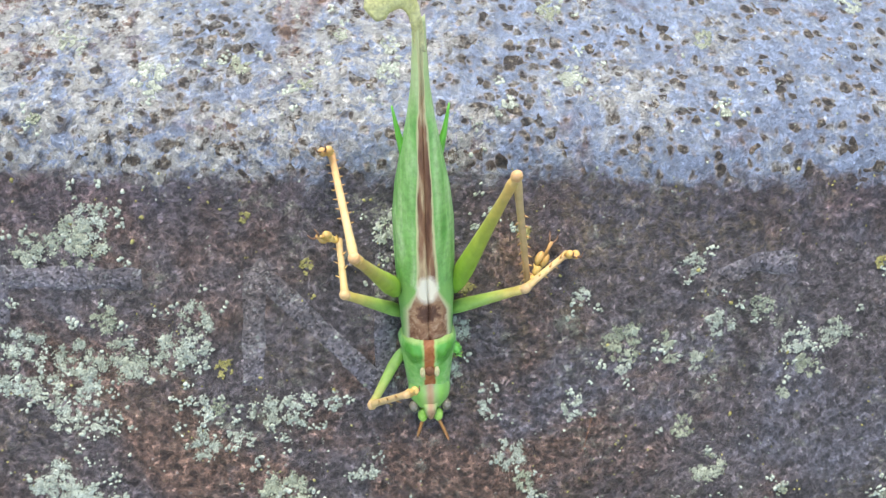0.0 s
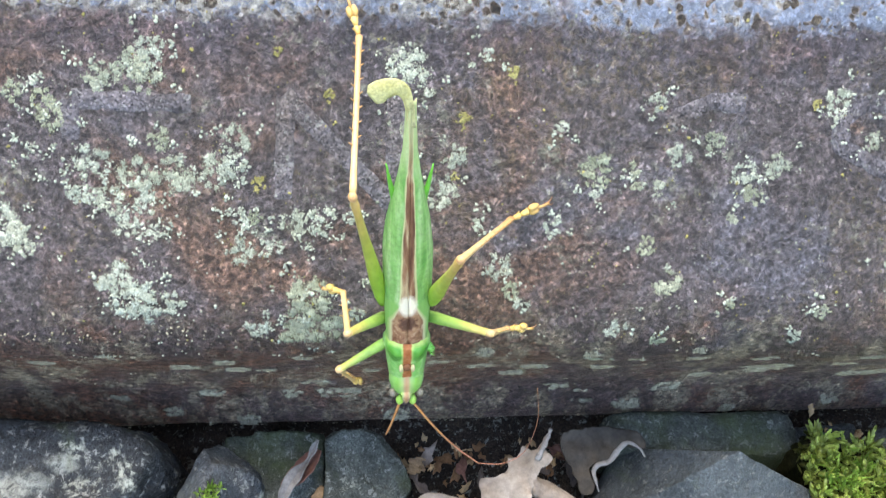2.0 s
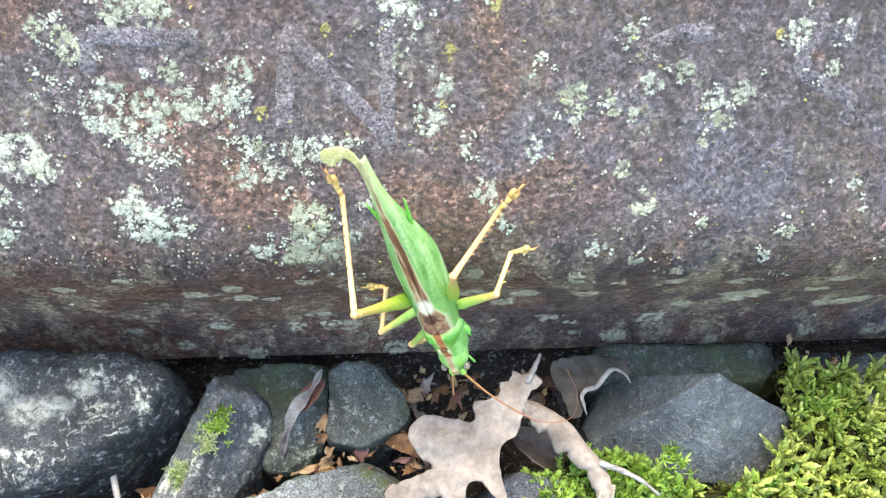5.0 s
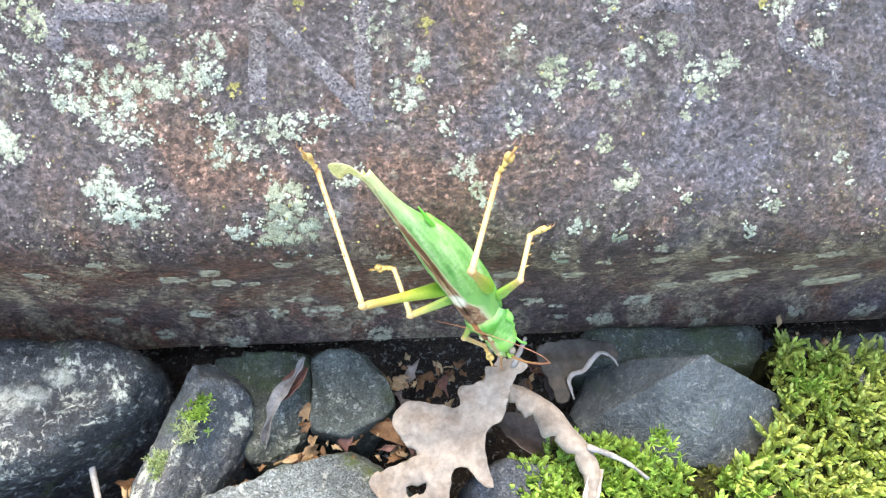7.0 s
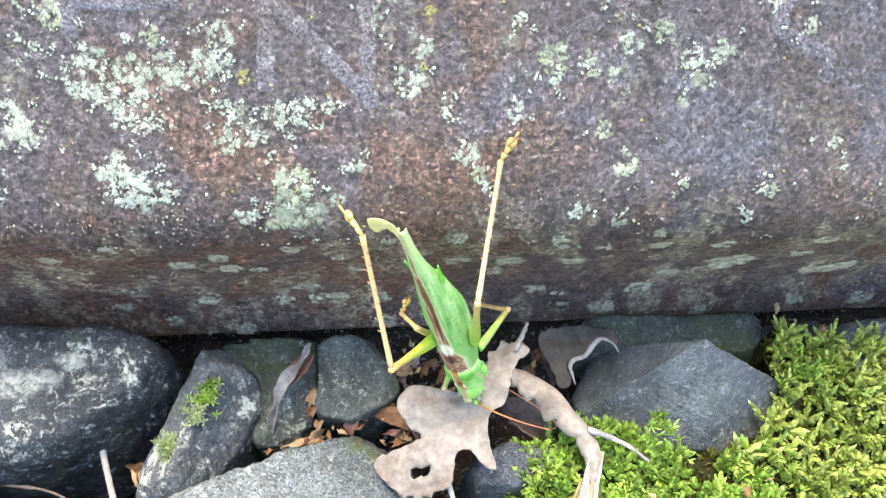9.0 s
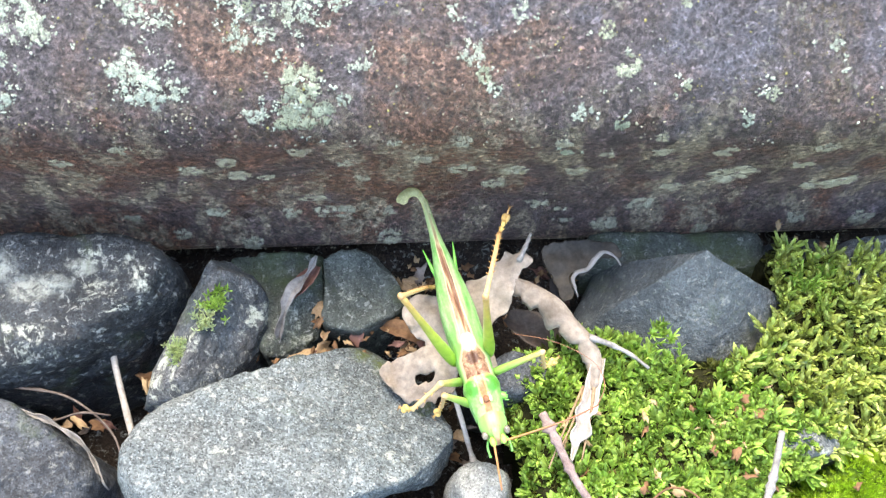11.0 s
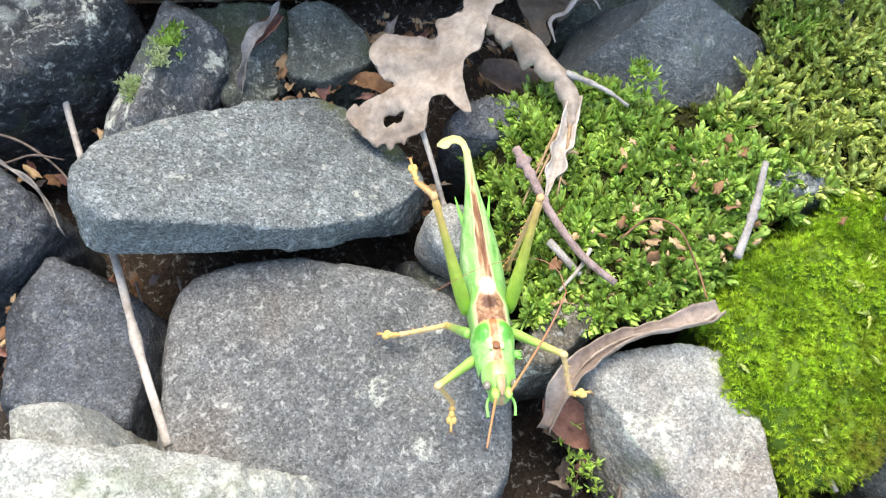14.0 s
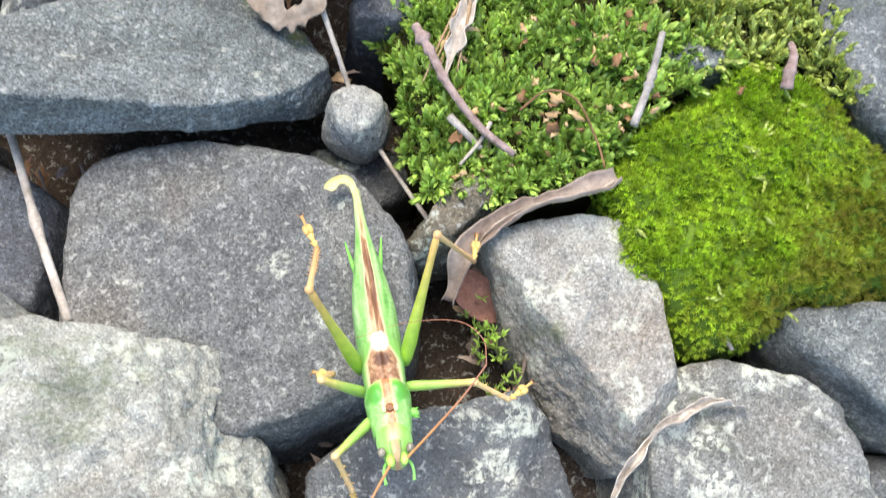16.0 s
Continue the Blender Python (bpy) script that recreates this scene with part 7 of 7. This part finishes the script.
    step(8.5, (17.6, 14.5, 40.6), (0.306, -0.175, -0.936), (-0.330, -0.941, 0.067), fore=((16.7, 14.3, 23.7), (17.3, 13.4, 14.7), (18.2, 11.1, 10.4)), mid_r=((9.8, 22.2, 28.6), (12.7, 29.2, 24.7), (11.6, 29.8, 30.1)), mid_l=((27.1, 16.5, 46.6), (30.5, 23.8, 49.5), (34.5, 26.6, 47.0)), hind_r=((8.7, 2.6, 51.2), (5.8, 26.4, 52.5), (1.3, 31.5, 50.7)), hind_l=((22.0, 9.8, 61.5), (26.6, 33.3, 60.5), (30.6, 39.1, 60.0)), feel_r=(0.382, 0.918, -0.107), feel_l=(-0.949, -0.256, 0.183))
    step(9, (19.1, 14.3, 27.8), (0.272, -0.242, -0.931), (-0.410, -0.905, 0.116), fore=((19.5, 14.1, 9.9), (19.9, 14.4, 0.9), (20.0, 10.6, 4.1)), mid_r=((13.9, 17.8, 30.1), (11.3, 23.4, 24.4), (13.2, 28.5, 23.3)), mid_l=((31.3, 24.8, 21.9), (26.9, 29.0, 15.9), (26.3, 29.7, 10.5)), hind_r=((9.2, 6.0, 41.0), (5.2, 19.1, 60.7), (1.7, 25.2, 60.7)), hind_l=((22.6, 13.1, 49.3), (27.4, 35.8, 55.2), (30.1, 37.8, 61.4)), feel_r=(0.366, 0.924, -0.109), feel_l=(-0.967, -0.193, 0.167))
    step(10.3, (21.5, 1.0, 21.5), (0.260, -0.780, -0.570), (-0.250, -0.480, 0.800), fore=((18.6, -4.1, 16.8), (18.5, -0.7, 7.0), (17.8, -1.2, 5.4)), mid_r=((14.8, -6.9, 29.0), (12.1, -3.3, 20.3), (11.2, 3.0, 14.9)), mid_l=((35.2, 3.6, 21.7), (32.5, 6.4, 13.6), (34.5, 10.7, 9.2)), hind_r=((10.2, -1.7, 35.7), (10.4, 11.3, 34.4), (11.5, 16.3, 30.4)), hind_l=((23.6, 1.1, 40.9), (28.5, 23.2, 33.5), (30.8, 26.9, 38.2)), feel_r=(0.236, 0.965, -0.119), feel_l=(-0.986, -0.089, 0.141))
    step(11.5, (22.9, 1.2, 16.2), (0.180, -0.964, 0.197), (-0.046, 0.192, 0.980), fore=((16.9, -12.9, 18.8), (16.7, -14.5, 9.9), (15.5, -16.0, 5.3)), mid_r=((14.6, -10.0, 19.2), (12.4, -12.2, 11.3), (9.0, -12.1, 7.0)), mid_l=((36.3, -4.3, 17.4), (39.9, -3.6, 9.7), (44.0, -1.3, 6.9)), hind_r=((10.2, 7.4, 30.7), (16.9, 14.5, 8.7), (19.0, 16.4, 2.3)), hind_l=((23.8, 2.9, 34.7), (29.0, 20.0, 18.7), (31.0, 26.3, 16.3)), feel_r=(0.021, 0.992, -0.125), feel_l=(-0.993, 0.015, 0.115))
    step(12, (24.9, -8.9, 16.2), (0.112, -0.987, 0.115), (-0.02, 0.114, 0.993), fore=((22.0, -27.6, 11.4), (24.7, -30.3, 3.2), (24.8, -35.1, 4.6)), mid_r=((18.8, -11.8, 2.7), (12.5, -13.4, 8.1), (9.7, -12.1, 3.6)), mid_l=((36.5, -8.1, 8.4), (42.2, -2.0, 6.8), (45.3, 0.5, 3.0)), hind_r=((14.2, -0.8, 30.8), (18.7, 11.6, 10.8), (15.3, 17.7, 10.5)), hind_l=((28.5, -7.1, 34.7), (30.2, 13.6, 22.6), (29.2, 20.5, 21.9)), feel_r=(-0.199, 0.973, -0.120), feel_l=(-0.990, 0.100, 0.094))
    step(12.5, (25.9, -15.8, 15.9), (0.098, -0.99, 0.1), (-0.012, 0.1, 0.995), fore=((21.1, -33.9, 14.5), (24.9, -34.1, 6.3), (25.7, -37.1, 2.4)), mid_r=((18.7, -16.2, 4.5), (14.3, -10.8, -0.5), (10.6, -10.6, 3.6)), mid_l=((39.6, -21.9, 8.7), (42.4, -25.1, 1.3), (46.2, -26.0, 5.2)), hind_r=((15.0, -9.4, 31.4), (15.3, 5.9, 12.9), (15.8, 9.7, 7.1)), hind_l=((31.2, -7.3, 32.2), (36.4, -2.2, 9.3), (39.7, 4.0, 8.4)), feel_r=(0.181, 0.976, -0.121), feel_l=(-0.934, -0.300, 0.193))
    step(13, (27.9, -24.5, 15.3), (0.181, -0.971, 0.155), (-0.243, 0.112, 0.963), fore=((21.4, -39.7, 13.8), (25.3, -36.1, 6.5), (26.0, -37.6, 1.8)), mid_r=((18.8, -33.9, 16.8), (15.7, -34.7, 8.9), (12.6, -33.7, 4.4)), mid_l=((36.7, -31.7, 21.9), (36.1, -32.5, 13.4), (36.5, -31.5, 8.0)), hind_r=((19.5, -22.8, 32.2), (17.2, -15.6, 9.5), (14.4, -10.0, 6.3)), hind_l=((31.5, -14.9, 32.2), (36.5, -0.9, 13.3), (38.8, 4.1, 9.1)), feel_r=(0.373, 0.922, -0.108), feel_l=(-0.967, -0.194, 0.167))
    step(13.5, (28.2, -32.6, 15.3), (0.062, -0.983, 0.175), (-0.165, 0.162, 0.973), fore=((22.6, -50.2, 9.8), (22.4, -56.0, 2.9), (20.7, -59.5, 6.1)), mid_r=((18.3, -38.7, 17.8), (14.6, -35.8, 10.7), (12.6, -33.9, 5.9)), mid_l=((34.0, -38.0, 22.2), (36.1, -36.7, 14.1), (37.9, -35.9, 8.9)), hind_r=((20.9, -27.8, 31.9), (17.7, -16.6, 10.9), (16.1, -10.3, 8.3)), hind_l=((36.3, -25.0, 32.3), (37.2, -24.4, 8.3), (38.0, -23.1, 1.5)), feel_r=(-0.754, 0.655, -0.042), feel_l=(-0.968, -0.186, 0.165))
    step(14, (28.1, -38.8, 17.2), (0.026, -0.960, 0.279), (-0.009, 0.279, 0.960), fore=((19.6, -54.2, 18.2), (22.1, -55.0, 9.6), (21.7, -59.4, 7.3)), mid_r=((22.2, -40.7, 4.8), (14.2, -42.7, 6.9), (10.4, -41.5, 3.2)), mid_l=((38.6, -50.5, 19.3), (40.3, -54.8, 12.2), (44.5, -54.1, 8.7)), hind_r=((19.5, -30.0, 32.4), (18.0, -17.4, 12.0), (17.0, -11.0, 9.3)), hind_l=((34.6, -31.3, 33.8), (32.5, -32.4, 9.9), (33.1, -30.4, 3.2)), feel_r=(0.278, 0.954, -0.116), feel_l=(-0.578, -0.757, 0.306))
    step(14.5, (28.8, -46.4, 16.2), (0.134, -0.970, 0.204), (-0.035, 0.201, 0.979), fore=((23.5, -62.4, 18.3), (23.7, -68.1, 11.4), (22.2, -71.8, 8.3)), mid_r=((19.0, -54.3, 19.5), (18.1, -54.4, 11.0), (13.9, -53.5, 7.6)), mid_l=((42.0, -52.5, 7.4), (44.9, -55.1, -0.2), (47.6, -55.0, 4.6)), hind_r=((20.3, -40.1, 32.5), (19.7, -42.8, 8.6), (17.5, -36.8, 5.8)), hind_l=((34.7, -36.4, 31.7), (36.4, -31.4, 8.3), (36.9, -29.3, 1.6)), feel_r=(0.155, 0.980, -0.122), feel_l=(-0.629, -0.719, 0.296))
    step(15, (28.6, -55.6, 15.4), (0.112, -0.961, 0.254), (-0.035, 0.252, 0.967), fore=((22.2, -72.0, 16.6), (26.0, -70.7, 8.6), (25.7, -75.2, 6.3)), mid_r=((21.8, -60.1, 2.4), (16.7, -62.2, 8.8), (12.1, -60.6, 6.2)), mid_l=((40.9, -57.3, 6.9), (45.2, -55.3, -0.2), (47.3, -55.2, 4.9)), hind_r=((20.0, -49.9, 31.9), (18.2, -42.6, 9.1), (15.6, -37.2, 5.5)), hind_l=((37.6, -45.0, 29.7), (41.7, -52.7, 7.4), (44.6, -48.9, 2.3)), feel_r=(0.613, 0.786, -0.075), feel_l=(-0.875, -0.429, 0.225))
    step(15.5, (27.3, -59.5, 15.0), (0.096, -0.968, 0.232), (-0.028, 0.230, 0.973), fore=((22.3, -76.2, 17.1), (21.4, -80.7, 9.3), (21.2, -82.9, 4.8)), mid_r=((18.3, -69.3, 18.7), (19.0, -70.5, 10.3), (14.8, -70.6, 6.8)), mid_l=((39.1, -61.0, 5.9), (45.8, -58.0, 1.5), (48.2, -58.1, 6.5)), hind_r=((19.3, -54.2, 31.8), (18.7, -44.3, 9.9), (15.9, -38.2, 8.2)), hind_l=((36.9, -48.1, 28.5), (42.1, -53.3, 5.6), (44.0, -48.2, 1.2)), feel_r=(0.034, 0.992, -0.125), feel_l=(-0.902, -0.377, 0.212))
    step(16, (26.1, -68.6, 14.3), (0.076, -0.955, 0.287), (-0.027, 0.285, 0.958), fore=((18.9, -84.6, 15.9), (20.8, -88.9, 8.3), (21.1, -91.4, 4.0)), mid_r=((17.6, -74.5, 19.6), (18.9, -72.0, 11.6), (15.5, -70.8, 7.5)), mid_l=((39.6, -75.4, 14.8), (45.3, -77.3, 8.8), (49.9, -74.5, 7.3)), hind_r=((17.2, -65.1, 31.6), (17.3, -51.9, 11.6), (14.7, -45.4, 10.8)), hind_l=((34.9, -57.0, 27.7), (42.6, -53.3, 5.3), (44.1, -47.2, 2.2)), feel_r=(0.590, 0.804, -0.079), feel_l=(-0.779, -0.571, 0.260))
    ts = [s[0] for s in STEPS]

    def at(key, t, j=None):
        get = (lambda s: s[1][key]) if j is None else (lambda s: s[1][key][j])
        return Vector([smooth(ts, [get(s)[k] for s in STEPS], t) for k in range(3)])

    rows = {ob: [] for ob in (CRICKET, MOVING["feel_r"], MOVING["feel_l"])}
    for leg in LEGS:
        for ob in MOVING[leg]:
            rows[ob] = []
    for i in range(161):
        t = i / 10
        body = aim(at("back", t) * MM, at("ahead", t), at("up", t))
        rows[CRICKET].append((t, body))
        inv = body.inverted()
        for leg, lengths in LEGS.items():
            p = Vector(HIPS[leg]) * MM
            bend = None
            for j, (ob, length) in enumerate(zip(MOVING[leg], lengths)):
                to = inv @ (at(leg, t, j) * MM)
                d = (to - p).normalized()
                rows[ob].append((t, aim(p, d, Vector((0, 0.02, 1)) if abs(d.z) < 0.97 else Vector((0, 1, 0)))))
                p = p + d * length * MM
        for key, x in (("feel_r", 0.9), ("feel_l", -0.9)):
            rows[MOVING[key]].append((t, aim(V(x, 18.3, -1.2), at(key, t), Vector((0, 0, 1)))))
    for ob, r in rows.items():
        walk(ob, r)


motions()
